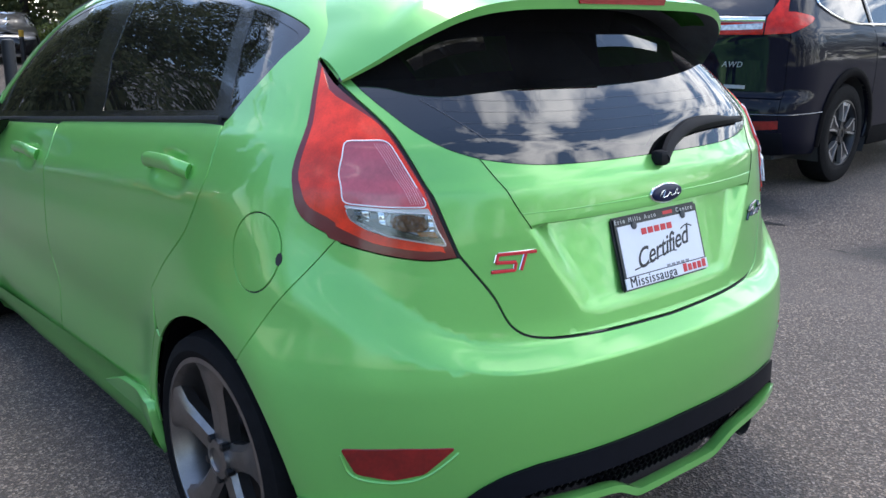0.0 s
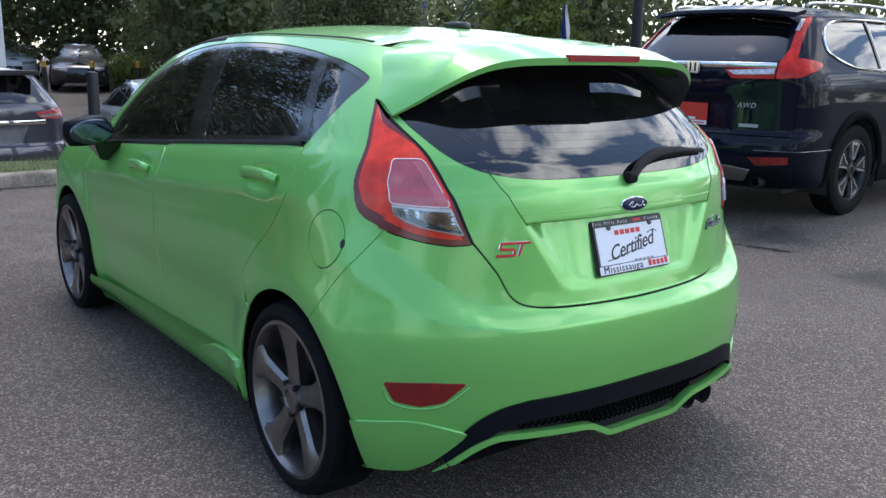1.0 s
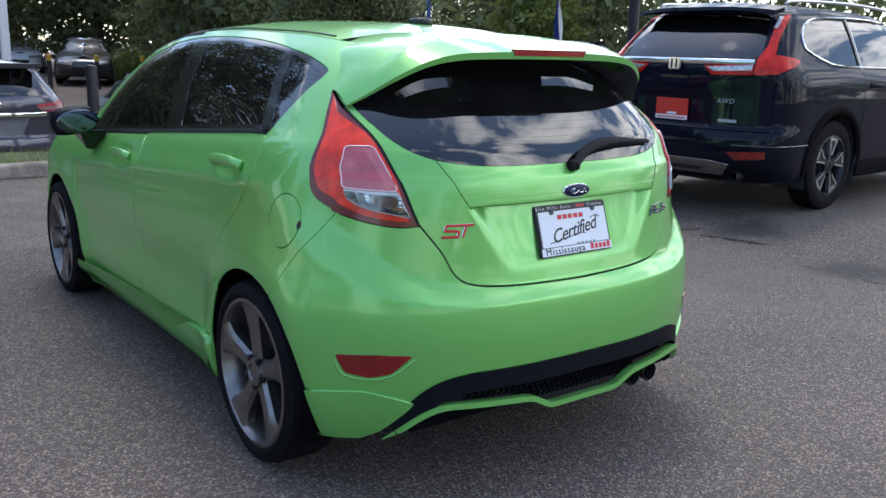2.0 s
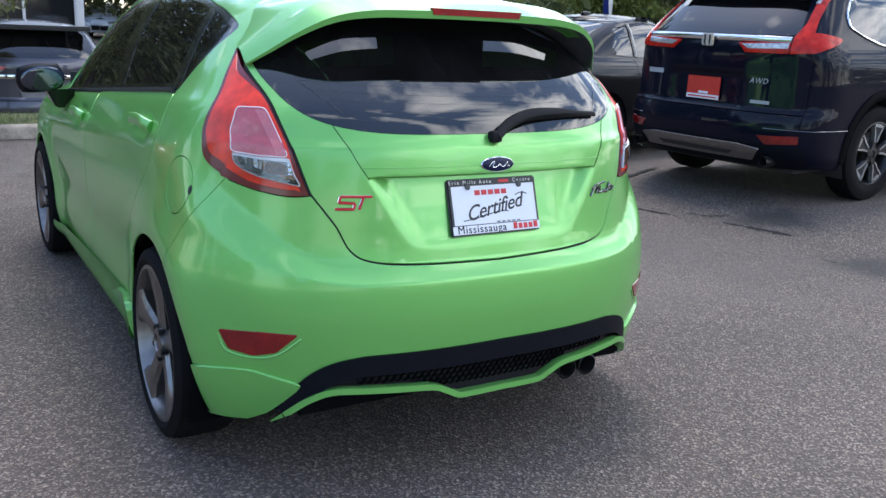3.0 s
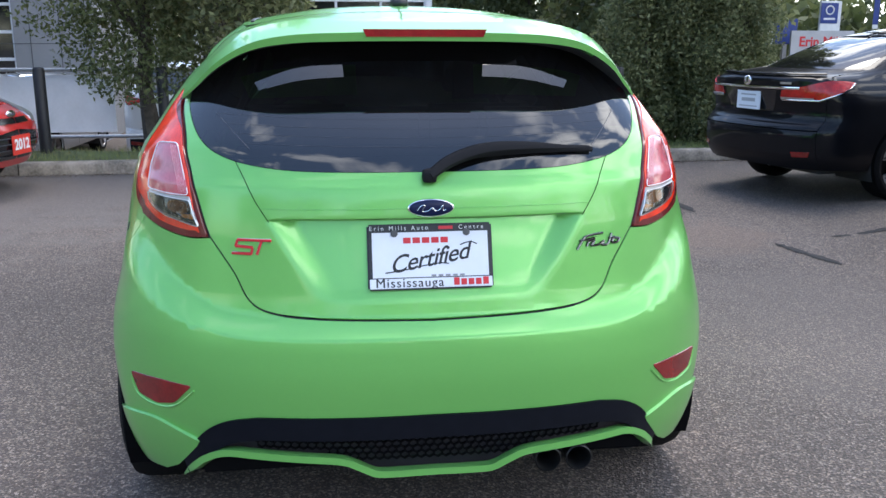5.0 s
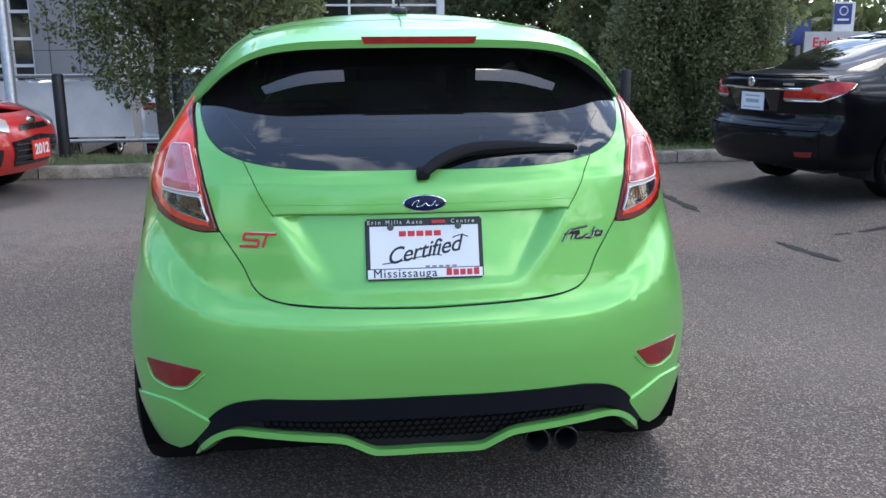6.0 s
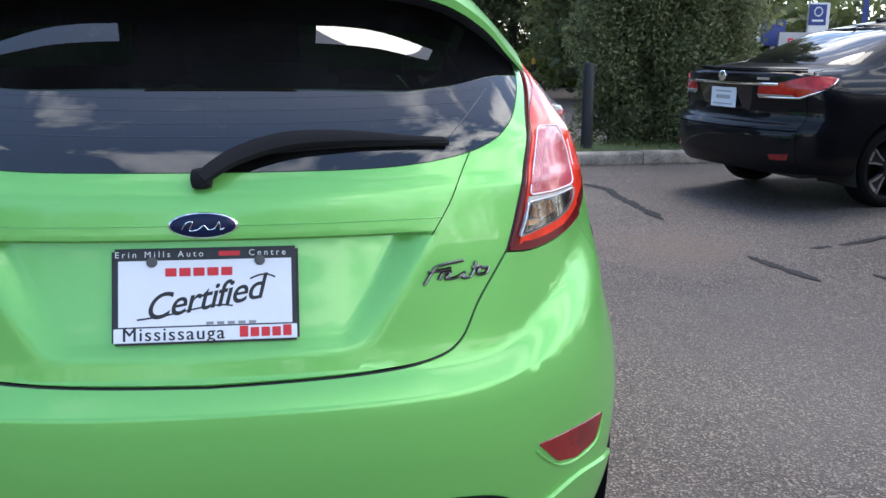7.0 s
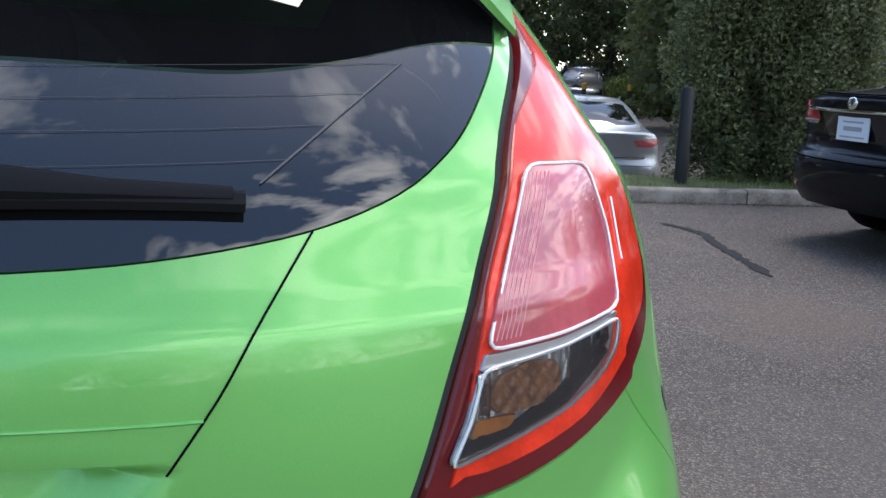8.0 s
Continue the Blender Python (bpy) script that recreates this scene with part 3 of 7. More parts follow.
        bmesh.ops.recalc_face_normals(bm, faces=bm.faces)
        part("spoke", bm, finish, hub)
    part("hub_cap", lathe([(h * 0.5, 0.052), (h * 0.82, 0.048), (h * 0.86, 0.034), (h * 0.86, 0.030), (h * 0.80, 0.028), (h * 0.80, 0.0)], 28), finish, hub)
    for i in range(5):
        a = 2 * math.pi * (i + 0.5) / 5
        part("wheel_nut", transformed(lathe([(h * 0.66, 0.010), (h * 0.84, 0.010), (h * 0.86, 0.006), (h * 0.86, 0)], 8), Matrix.Translation((0, 0.052 * math.cos(a), 0.052 * math.sin(a)))), ALLOYDARK, hub)
    return hub


def transformed(bm, m):
    bmesh.ops.transform(bm, matrix=m, verts=bm.verts)
    return bm


def letters(text, size, material, parent, m, name="lettering", depth=0.001, shear=0.0, spacing=1.0, bold=0.0):
    """Raised words from the built-in font, turned to mesh, that read along x and face -y before m."""
    cu = bpy.data.curves.new(name, "FONT")
    cu.body, cu.size, cu.extrude, cu.align_x, cu.align_y, cu.shear, cu.space_character, cu.offset = text, size, depth, "CENTER", "CENTER", shear, spacing, bold
    tmp = new(name, cu)
    bpy.context.view_layer.update()
    me = bpy.data.meshes.new_from_object(tmp.evaluated_get(bpy.context.evaluated_depsgraph_get()))
    bpy.data.objects.remove(tmp)
    me.materials.clear()
    me.materials.append(material)
    ob = new(name, me)
    ob.parent = parent
    ob.matrix_basis = m @ pose(0, 0, 0, 90, 0, 0)
    return ob


def bseam_of(gs):
    return Ss([(0.325, 0.897), (0.365, 0.83), (0.455, 0.705), (0.52, 0.615)], 4)


def bulge_run(d):
    """Places round the rear at the height d over the bumper's bulge line."""
    run, end = [], HB.S(0.40, 0.84)[0]
    for s in lin(-end, end, 200):
        z = 0.7
        for _ in range(12):
            z = 0.5 * z + 0.5 * (bulge_line(abs(HB.at(s, z).x)) + d)
        run.append((s, z))
    return run


def lin2(p, q, k):
    return list(zip(lin(p[0], q[0], k), lin(p[1], q[1], k)))


def rounded_loop(corners, r, k=4):
    """An outline of straight runs with its corners rounded by r."""
    out, m = [], len(corners)
    for i in range(m):
        p, a, b = (np.array(corners[j % m], float) for j in (i, i - 1, i + 1))
        ra = min(r, 0.45 * np.linalg.norm(a - p)); rb = min(r, 0.45 * np.linalg.norm(b - p))
        u, v = p + (a - p) / np.linalg.norm(a - p) * ra, p + (b - p) / np.linalg.norm(b - p) * rb
        out += [tuple((1 - t) ** 2 * u + 2 * t * (1 - t) * p + t * t * v) for t in lin(0, 1, k)]
    return out


def hatchback():
    car = new("hatchback_car")
    car.matrix_basis = pose(0.013, 0, 0, 0, 0, 1.3)
    tagged(car, "bright metallic green five-door hatchback parked on the asphalt", "car")
    gs = HB

    # tailgate, with the window cut out
    seam = Rs([(0.0, 0.664), (0.28, 0.670), (0.40, 0.682), (0.455, 0.712), (0.488, 0.775), (0.518, 0.82), (0.550, 0.866)], 5)
    inner = Rs([(0.550, 0.866), (0.574, 0.945), (0.588, 0.994), (0.600, 1.04), (0.610, 1.085), (0.620, 1.13), (0.632, 1.19)], 4)
    tail_half = join(seam, inner[1:], Rs([(0.632, 1.19), (0.60, 1.28), (0.53, 1.33)], 4)[1:])
    gate = join(tail_half, [gs.R(0.0, 1.37)], mirror(tail_half[::-1]))
    win_half = Rs([(0.0, 1.030), (0.30, 1.033), (0.44, 1.047), (0.52, 1.070), (0.570, 1.107), (0.594, 1.145), (0.609, 1.20), (0.597, 1.26), (0.55, 1.315)], 6)
    window = join(win_half, [gs.R(0.0, 1.355)], mirror(win_half[::-1]))
    tailgate = part("tailgate", gs.patch(gate, [window], res=0.0125, gap=0.0052, flange=0.006,
                                          lines=[[gs.R(x, z) for x in lin(-0.43, 0.43, 60)] for z in (0.900, 0.906, 0.909, 0.9115, 0.914, 0.918, 0.941, 0.985, 1.0)]), GREEN, car)
    part("rear_window", gs.patch(window, res=0.026, gap=-0.0035, lift=-0.001, flange=0.004), GLASSREAR, car, "dark tinted rear window with heater lines")
    # the trim seams either side of the handle panel
    for sg in (1, -1):
        path = [gs.at(*gs.R(sg * x, z), 0.0008) for x, z in spline([(0.477, 1.050), (0.450, 1.00), (0.427, 0.955), (0.397, 0.908)], 8)]
        part("panel_seam", sweep(path, circle(0.0009, 5)), MESHBLACK, tailgate)
    part("panel_seam", sweep([gs.at(*gs.R(x, 0.9405), 0.0) for x in lin(-0.418, 0.418, 50)], circle(0.0018, 6, 0.0012)), GREEN, tailgate)
    for chain in (seam, inner, bseam_of(gs)):
        for sg in (1, -1):
            part("seam_gap", sweep([gs.at(sg * s, z, -0.009) for s, z in chain], circle(0.006, 6, 0.006)), SHADOW, car)
    reach = lambda z: min(0.535, 0.455 + 1.15 * (z - 1.086)) - max(0, z - 1.2) * 0.4
    for z in lin(1.088, 1.152, 4):
        part("heater_line", sweep([gs.at(*gs.R(x, z - 0.004 + 0.05 * x * x), 0.0002) for x in lin(-reach(z), reach(z), 24)], circle(0.00018, 4)), HEATER, car)
    for sg in (1, -1):
        part("heater_bus", sweep([gs.at(*gs.R(sg * reach(z), z - 0.004 + 0.05 * reach(z) ** 2), 0.0002) for z in lin(1.074, 1.152, 10)], circle(0.0008, 4, 0.0004), up=(0, -1, 0)), HEATER, car)

    # bumper
    top = join(Rs([(0.550, 0.862), (0.60, 0.858), (0.655, 0.866), (0.70, 0.879), (0.725, 0.889)], 4), [gs.S(0.325, 0.897)])
    bseam = bseam_of(gs)
    arch = half_arch(ARCH_R, 119, 172, 16)
    crease = [gs.S(0.342, 0.360)] + Rs([(0.80, 0.372), (0.72, 0.380), (0.65, 0.362), (0.592, 0.342)], 4)
    mouth = Rs([(0.592, 0.342), (0.565, 0.375), (0.52, 0.408), (0.46, 0.424), (0.38, 0.430), (0.0, 0.434)], 4)
    half = join(seam[:-1], top, bseam[1:], arch, crease, mouth[1:])
    # start at the seam's middle and run round to the mouth's middle
    bumper = part("rear_bumper", gs.patch(join(half, mirror(half[::-1])), res=0.017, gap=0.0009, flange=0.006,
                                           lines=[bulge_run(d) for d in (-0.014, -0.009, -0.004, 0.004, 0.014, 0.026, 0.037)]), GREEN, car)
    for sg in (1, -1):
        low = join(crease, Rs([(0.60, 0.325), (0.63, 0.285), (0.66, 0.245)], 3), Rs([(0.70, 0.215), (0.78, 0.205)], 3), [gs.S(0.335, 0.205)])
        part("bumper_corner", gs.patch(low if sg > 0 else mirror(low), res=0.026, gap=0.0005, lift=0.009, flange=0.03), GREEN, car)
        ref = [gs.R(*q) for q in rounded_loop([(0.606, 0.494), (0.690, 0.496), (0.782, 0.490), (0.760, 0.436), (0.706, 0.424), (0.656, 0.438)], 0.008)]
        part("reflector", gs.patch(ref if sg > 0 else mirror(ref), res=0.02, gap=0.0, lift=0.003, flange=0.008), REFLECTOR, bumper, "dark red bumper reflector")
        rimp = [gs.at(sg * s, z, 0.000) for s, z in Rs([(0.782, 0.476), (0.764, 0.430), (0.706, 0.417), (0.652, 0.432), (0.600, 0.482)], 5)]
        part("reflector_lip", sweep(rimp, circle(0.0035, 6)), GREEN, bumper)

    # diffuser: black insert, bezel, mesh and the green lip
    back = Rs([(0.65, 0.25), (0.592, 0.342), (0.565, 0.375), (0.52, 0.408), (0.46, 0.424), (0.38, 0.430), (0.0, 0.434)], 4)
    lower = Rs([(0.62, 0.235), (0.56, 0.29), (0.50, 0.315), (0.22, 0.295), (0.15, 0.262), (0.0, 0.260)], 4)
    insert = join(back, mirror(back[::-1]), mirror(lower), lower[::-1])
    diff = part("diffuser", gs.patch(insert, res=0.03, gap=0.0, lift=-0.020, flange=0.0), PLASTIC, car, "matt black plastic diffuser insert")
    bez = [gs.at(s, z, -0.004) for s, z in Rs([(0.64, 0.268), (0.60, 0.318), (0.560, 0.365), (0.515, 0.394), (0.46, 0.408), (0.38, 0.414), (0.0, 0.418)], 5)]
    bez = bez + [Vector((-p.x, p.y, p.z)) for p in bez[-2::-1]]
    part("bezel", sweep(bez, [(-0.014, -0.042), (0.004, -0.038), (0.012, -0.012), (0.013, 0.0), (0.009, 0.014), (-0.012, 0.016)], up=(0, 0, 1)), BEZEL, diff)
    lipc = [(0.646, 0.214), (0.604, 0.260), (0.562, 0.304), (0.515, 0.328), (0.45, 0.330), (0.30, 0.324), (0.232, 0.318), (0.195, 0.302), (0.155, 0.281), (0.12, 0.277), (0.0, 0.279)]
    lip = [gs.at(*p, 0.006) for p in Rs(lipc, 6)]
    lip = lip + [Vector((-p.x, p.y, p.z)) for p in lip[-2::-1]]
    ring = [(-0.026, -0.008), (0.002, -0.012), (0.009, -0.010), (0.013, -0.004), (0.0135, 0.003), (0.010, 0.009), (0.003, 0.012), (-0.026, 0.012)]
    bm = sweep(lip, ring)
    for k, v in enumerate(bm.verts):
        q = k // len(ring)
        q = min(q, len(lip) - 1 - q)
        v.co = lip[k // len(ring)] + (v.co - lip[k // len(ring)]) * (0.22 + 0.66 * step(0, 7, q))
    part("lip", bm, GREEN, diff, "green painted lower lip")
    bm = bmesh.new()
    for row in range(5):
        for col in range(44):
            x, z = -0.46 + col * 0.0214 + (0.0107 if row % 2 else 0), 0.312 + row * 0.0165
            if abs(x) > 0.27 and z < 0.335 or abs(x) > 0.45:
                continue
            c = gs.at(*gs.R(x, z), -0.012)
            ring = [bm.verts.new(c + Vector((dx * k, 0, dz * k))) for k in (0.0128, 0.0095) for dx, dz in ((math.cos(math.pi * (j / 3 + 1 / 6)), math.sin(math.pi * (j / 3 + 1 / 6))) for j in range(6))]
            deep = [bm.verts.new(v.co + Vector((0, 0.008, 0))) for v in ring[6:]]
            for j in range(6):
                i = (j + 1) % 6
                bm.faces.new((ring[j], ring[i], ring[6 + i], ring[6 + j]))
                bm.faces.new((ring[6 + j], ring[6 + i], deep[i], deep[j]))
    bmesh.ops.recalc_face_normals(bm, faces=bm.faces)
    part("mesh_grille", bm, MESHBLACK, diff)
    for x in (0.312, 0.396):
        part("exhaust_tip", transformed(lathe([(0.16, 0.030), (0.0, 0.034), (-0.012, 0.036), (-0.014, 0.033), (-0.008, 0.030), (0.10, 0.028), (0.10, 0.0)], 28, "y"), Matrix.Translation((x, 0.085, 0.258))), ALLOYDARK, car)
    bm = boxed(-0.60, 0.60, 0.14, 0.6, 0.24, 0.30, 0.01)
    part("underbody", box(bm, -0.66, 0.66, 0.35, 3.7, 0.17, 0.24, 0.01), MESHBLACK, car)

    # tail lamps
    for sg in (1, -1):
        o = Ss([(0.538, 1.234), (0.482, 1.155), (0.442, 1.06), (0.428, 0.985), (0.400, 0.935), (0.345, 0.907)], 4)
        bot = Rs([(0.738, 0.898), (0.70, 0.881), (0.655, 0.868), (0.60, 0.860), (0.553, 0.864)], 3)
        inn = Rs([(0.553, 0.866), (0.577, 0.945), (0.591, 0.994), (0.603, 1.04), (0.613, 1.085), (0.623, 1.13), (0.637, 1.19)], 4)
        loop = join(o, bot, inn[1:])
        flip = (lambda p: p) if sg > 0 else mirror
        lamp = part("tail_lamp", gs.patch(flip(loop), res=0.018, gap=0.001, lift=0.003, flange=0.03), REDDARK, car, "red tail lamp with clear lower lens")
        a = np.array(loop)
        c = a.mean(0)
        def shrink(d):
            t = np.roll(a, -1, 0) - np.roll(a, 1, 0)
            t /= np.maximum(np.linalg.norm(t, axis=1, keepdims=True), 1e-9)
            area = np.sum(a[:, 0] * np.roll(a[:, 1], -1) - np.roll(a[:, 0], -1) * a[:, 1])
            w = 0.55 + 0.75 * np.clip((a[:, 0] - c[0]) / 0.08, -0.3, 1) + 0.95 * np.clip((c[1] - a[:, 1]) / 0.1, 0, 1)
            moved = a + np.stack([-t[:, 1], t[:, 0]], 1) * (d if area > 0 else -d) * w[:, None]
            return [tuple(p) for p, v in zip(moved, w) if np.min(np.linalg.norm(a - p, axis=1)) > 0.8 * d * v]
        part("red_lens", gs.patch(flip(shrink(0.014)), res=0.018, gap=0.0, lift=0.0055, flange=0.003), REDLENS, lamp)
        on = lambda pts: [gs.R(*q) for q in pts]
        def run_along(pts, k=10):
            """Straight runs cut into short pieces, so that they follow the skin."""
            return [tuple(np.array(p) + (np.array(q) - np.array(p)) * t / k) for p, q in zip(pts, pts[1:] + pts[:1]) for t in range(k)]
        rose = on(run_along(rounded_loop([(0.626, 1.084), (0.684, 1.081), (0.704, 1.026), (0.712, 0.968), (0.655, 0.9635), (0.594, 0.9635)], 0.011), 2))
        part("inner_lens", gs.patch(flip(rose), res=0.012, gap=0.0, lift=0.008, flange=0.003), REDROSE, lamp, "rose-tinted inner lens in a pale frame")
        fr = [gs.at(*p, 0.0085) for p in flip(rose + [rose[0]])]
        part("lens_frame", sweep(fr, circle(0.0014, 6), up=(0.3 * sg, -1, 0.2), cap=False), FRAMEWHITE, lamp)
        bar = on(run_along(rounded_loop([(0.594, 0.9605), (0.655, 0.9600), (0.710, 0.9645), (0.709, 0.9590), (0.655, 0.9530), (0.590, 0.9500)], 0.002), 2))
        part("lens_bar", gs.patch(flip(bar), res=0.008, gap=0.0, lift=0.0085, flange=0.004), SATIN, lamp, "silver bar between the lenses")
        clear = on(run_along(rounded_loop([(0.591, 0.951), (0.655, 0.954), (0.709, 0.960), (0.706, 0.938), (0.690, 0.922), (0.660, 0.908), (0.620, 0.899), (0.570, 0.888), (0.583, 0.918)], 0.006, 3), 2))
        part("lamp_bowl", gs.patch(flip(clear), res=0.005, gap=0.0, lift=0.0092, flange=0.004, disp=lambda s2, z: -0.0006 - 0.0016 * abs(math.sin((s2 - 0.5 * z) * 260))), CLEARLENS, lamp, "chrome bowl behind the clear lens")
        am = on(rounded_loop([(0.600, 0.944), (0.628, 0.950), (0.650, 0.945), (0.654, 0.928), (0.640, 0.918), (0.612, 0.916), (0.596, 0.922)], 0.008))
        part("amber_bulb", gs.patch(flip(am), res=0.004, gap=0.0, lift=0.0105, flange=0.003, disp=lambda s2, z: 0.0016 * math.sin(s2 * 700) * math.sin(z * 520 + s2 * 300)), AMBER, lamp, "facetted brown-amber bulb housing")
        part("amber_foot", gs.patch(flip(on(rounded_loop([(0.588, 0.917), (0.616, 0.915), (0.611, 0.908), (0.583, 0.905)], 0.002))), res=0.005, gap=0.0, lift=0.0108, flange=0.002, disp=lambda s2, z: 0.0005 * math.sin(s2 * 1400)), ORANGE, lamp, "orange strip under the bulb")
        part("lamp_shroud", gs.patch(flip(on(run_along(rounded_loop([(0.579, 0.905), (0.617, 0.910), (0.655, 0.926), (0.691, 0.947), (0.698, 0.937), (0.658, 0.911), (0.620, 0.902), (0.574, 0.893)], 0.002), 2))), res=0.006, gap=0, lift=0.0105, flange=0.002, disp=lambda s2, z: 0.0004 * math.sin(s2 * 1600)), GLOSSBLACK, lamp, "black ribbed strip below the bowl")
        for k, (x0, x1) in enumerate(((0.660, 0.668), (0.670, 0.679), (0.681, 0.689), (0.691, 0.698), (0.588, 0.596))):
            low_z = [float(np.interp(x, (0.570, 0.62, 0.66, 0.69, 0.706), (0.901, 0.911, 0.921, 0.936, 0.952))) + 0.003 for x in (x0, x1)]
            facet = on([(x0, low_z[0]), (x1, low_z[1]), (x1, 0.948 + 0.076 * (x1 - 0.591)), (x0, 0.948 + 0.076 * (x0 - 0.591))])
            part("reflector_facet", gs.patch(flip(facet), res=0.006, gap=0.0, lift=0.0100 + 0.0006 * (k % 2), flange=0.002, disp=lambda s2, z: 0.0007 * math.sin(z * 420 + 2 * k)), DARKCHROME if k % 2 else CHROME, lamp, "chrome reflector facet")
        fr = [gs.at(*p, 0.0105) for p in flip(clear + [clear[0]])]
        part("lens_frame", sweep(fr, circle(0.0015, 6), up=(0.3 * sg, -1, 0.2), cap=False), FRAMEWHITE, lamp)
        part("clear_lens", gs.patch(flip(clear), res=0.010, gap=0.0, lift=0.0135, flange=0.004), GLASSPANE, lamp, "clear outer lens")
        for k in range(6):
            rib = [gs.at(*gs.R(sg * (0.6005 + 0.0036 * k + 0.255 * (z - 0.968)), z), 0.0081) for z in lin(0.969, 1.078, 9)]
            part("lens_rib", sweep(rib, circle(0.0005, 4), up=(0, -1, 0)), RIBROSE, lamp)
        if sg < 0:
            continue
        # pale bead on the right lamp only, modelled as a highlight
        glint = [gs.at(*gs.R(sg * x, z), 0.0062) for x, z in lin2((0.712, 1.052), (0.722, 1.000), 8)]
        part("lens_glint", sweep(glint, circle(0.0012, 5), up=(0, -1, 0)), FRAMEWHITE, lamp)

    # body sides
    dlo = join(Ss([(0.728, 1.100), (0.695, 1.155), (0.650, 1.230), (0.624, 1.278), (0.642, 1.302), (0.80, 1.340), (1.03, 1.370), (1.37, 1.394), (1.80, 1.395), (2.15, 1.365), (2.42, 1.300), (2.62, 1.20), (2.78, 1.06), (2.82, 0.975)], 4),
               Ss([(2.80, 0.925), (1.8, 1.010), (0.728, 1.106)], 8)[:-1])
    quarter_low = join(Ss([(0.735, 1.092), (0.715, 1.02), (0.735, 0.93), (0.80, 0.84), (0.93, 0.73), (1.01, 0.655)], 4), half_arch(ARCH_R, 42, 118, 14), bseam[::-1], [gs.S(0.337, 0.904)],
                       o[::-1][1:], [gs.S(0.540, 1.244)])
    for sg in (1, -1):
        flip = (lambda p: p) if sg > 0 else mirror
        railp = [gs.S(y, gs.rail(y)) for y in lin(0.545, 2.9, 26)]
        # cant rail and pillar over the windows, joined to the quarter panel
        k = 52
        over = dlo[:k + 1]                      # from the rear lower corner over the top to the mirror
        outer = join(quarter_low[::-1][0:1], railp, [gs.S(2.90, 1.02)], over[::-1], quarter_low[:-1])
        cap_hole = [gs.S(0.503 + 0.074 * math.cos(t), 0.848 + 0.083 * math.sin(t)) for t in lin(0, 2 * math.pi, 33)[:-1]]
        quarter = part("side_panel", gs.patch(flip(outer), [flip(cap_hole)], res=0.03, gap=0.0014, flange=0.006), GREEN, car)
        part("fuel_cap" if sg < 0 else "blank_panel", gs.patch(flip(cap_hole), res=0.03, gap=0.0022, flange=0.006), GREEN, quarter)
        part("notch", gs.patch(flip([gs.S(0.503 - 0.071 + 0.008 * math.cos(t), 0.845 + 0.013 * math.sin(t)) for t in lin(0, 6.28, 12)[:-1]]), res=0.01, gap=0, lift=0.0008, flange=0.002), SHADOW, quarter)
        # doors
        rear_door = join(Ss([(0.737, 1.086), (0.717, 1.02), (0.737, 0.93), (0.802, 0.84), (0.93, 0.73), (1.01, 0.655)], 4), half_arch(ARCH_R, 40, 4, 9, ARCH + 0.03), [gs.S(1.085, 0.325)],
                         Ss([(1.16, 0.322), (1.90, 0.272)], 3), Ss([(1.875, 0.34), (1.872, 0.45), (1.895, 0.60), (1.875, 0.74), (1.86, 0.89), (1.90, 0.985)], 4), Ss([(1.88, 0.992), (0.9, 1.078)], 4))
        lip = join(half_arch(ARCH_R, 41.5, -6, 12), half_arch(ARCH_R, -6, 41.5, 12, ARCH + 0.0275))
        part("arch_lip", gs.patch(flip(lip), res=0.03, gap=0.0005, flange=0.006), GREEN, quarter)
        d1 = part("rear_door", gs.patch(flip(rear_door), res=0.020, gap=0.0014, flange=0.006), GREEN, car)
        front_door = join(Ss([(1.905, 0.982), (1.865, 0.89), (1.880, 0.74), (1.90, 0.60), (1.877, 0.45), (1.88, 0.34), (1.905, 0.272)], 4), Ss([(2.0, 0.265), (2.80, 0.225)], 3),
                          Ss([(2.82, 0.40), (2.85, 0.60), (2.87, 0.80), (2.86, 0.90)], 4), Ss([(2.80, 0.912), (1.95, 0.980)], 4))
        d2 = part("front_door", gs.patch(flip(front_door), res=0.022, gap=0.0014, flange=0.006), GREEN, car)
        for door, y0, y1, z0 in ((d1, 0.80, 1.03, 0.966), (d2, 1.96, 2.19, 0.868)):
            path = [gs.at(*flip([gs.S(y, z0 + 0.010 - 0.02 * (y - y0))])[0], o2) for y, o2 in ((y0, 0.004), (y0 + 0.03, 0.026), (y0 + 0.09, 0.034), (y1 - 0.05, 0.032), (y1 - 0.012, 0.024), (y1, 0.004))]
            path = [Vector(p) for p in spline(path, 4)]
            part("door_handle", sweep(path, circle(0.013, 10, 0.019)), GREEN, door)
        for chain in (rear_door[:21], front_door[:25], cap_hole + cap_hole[:1]):
            part("seam_gap", sweep([gs.at(*p, -0.009) for p in flip(chain)], circle(0.006, 6, 0.006), up=(1, 0, 0), cap=False), SHADOW, car)
        # front wing
        wing = join(Ss([(2.875, 0.895), (2.875, 0.80), (2.855, 0.60), (2.83, 0.42)], 4), [gs.S(2.835, 0.36)], half_arch(ARCH_F, 172, 10, 26), [gs.S(3.56, 0.50), gs.S(3.72, 0.60)], [gs.S(3.75, 0.78)], [gs.S(y, gs.rail(y)) for y in lin(3.70, 2.95, 8)])
        part("front_wing", gs.patch(flip(wing), res=0.04, gap=0.0014, flange=0.006), GREEN, car)
        # window frames and panes
        def pane(pts, name, material, label=""):
            part(name, gs.patch(flip(pts), res=0.07, gap=0.0, lift=-0.004, flange=0.0), material, car, label)
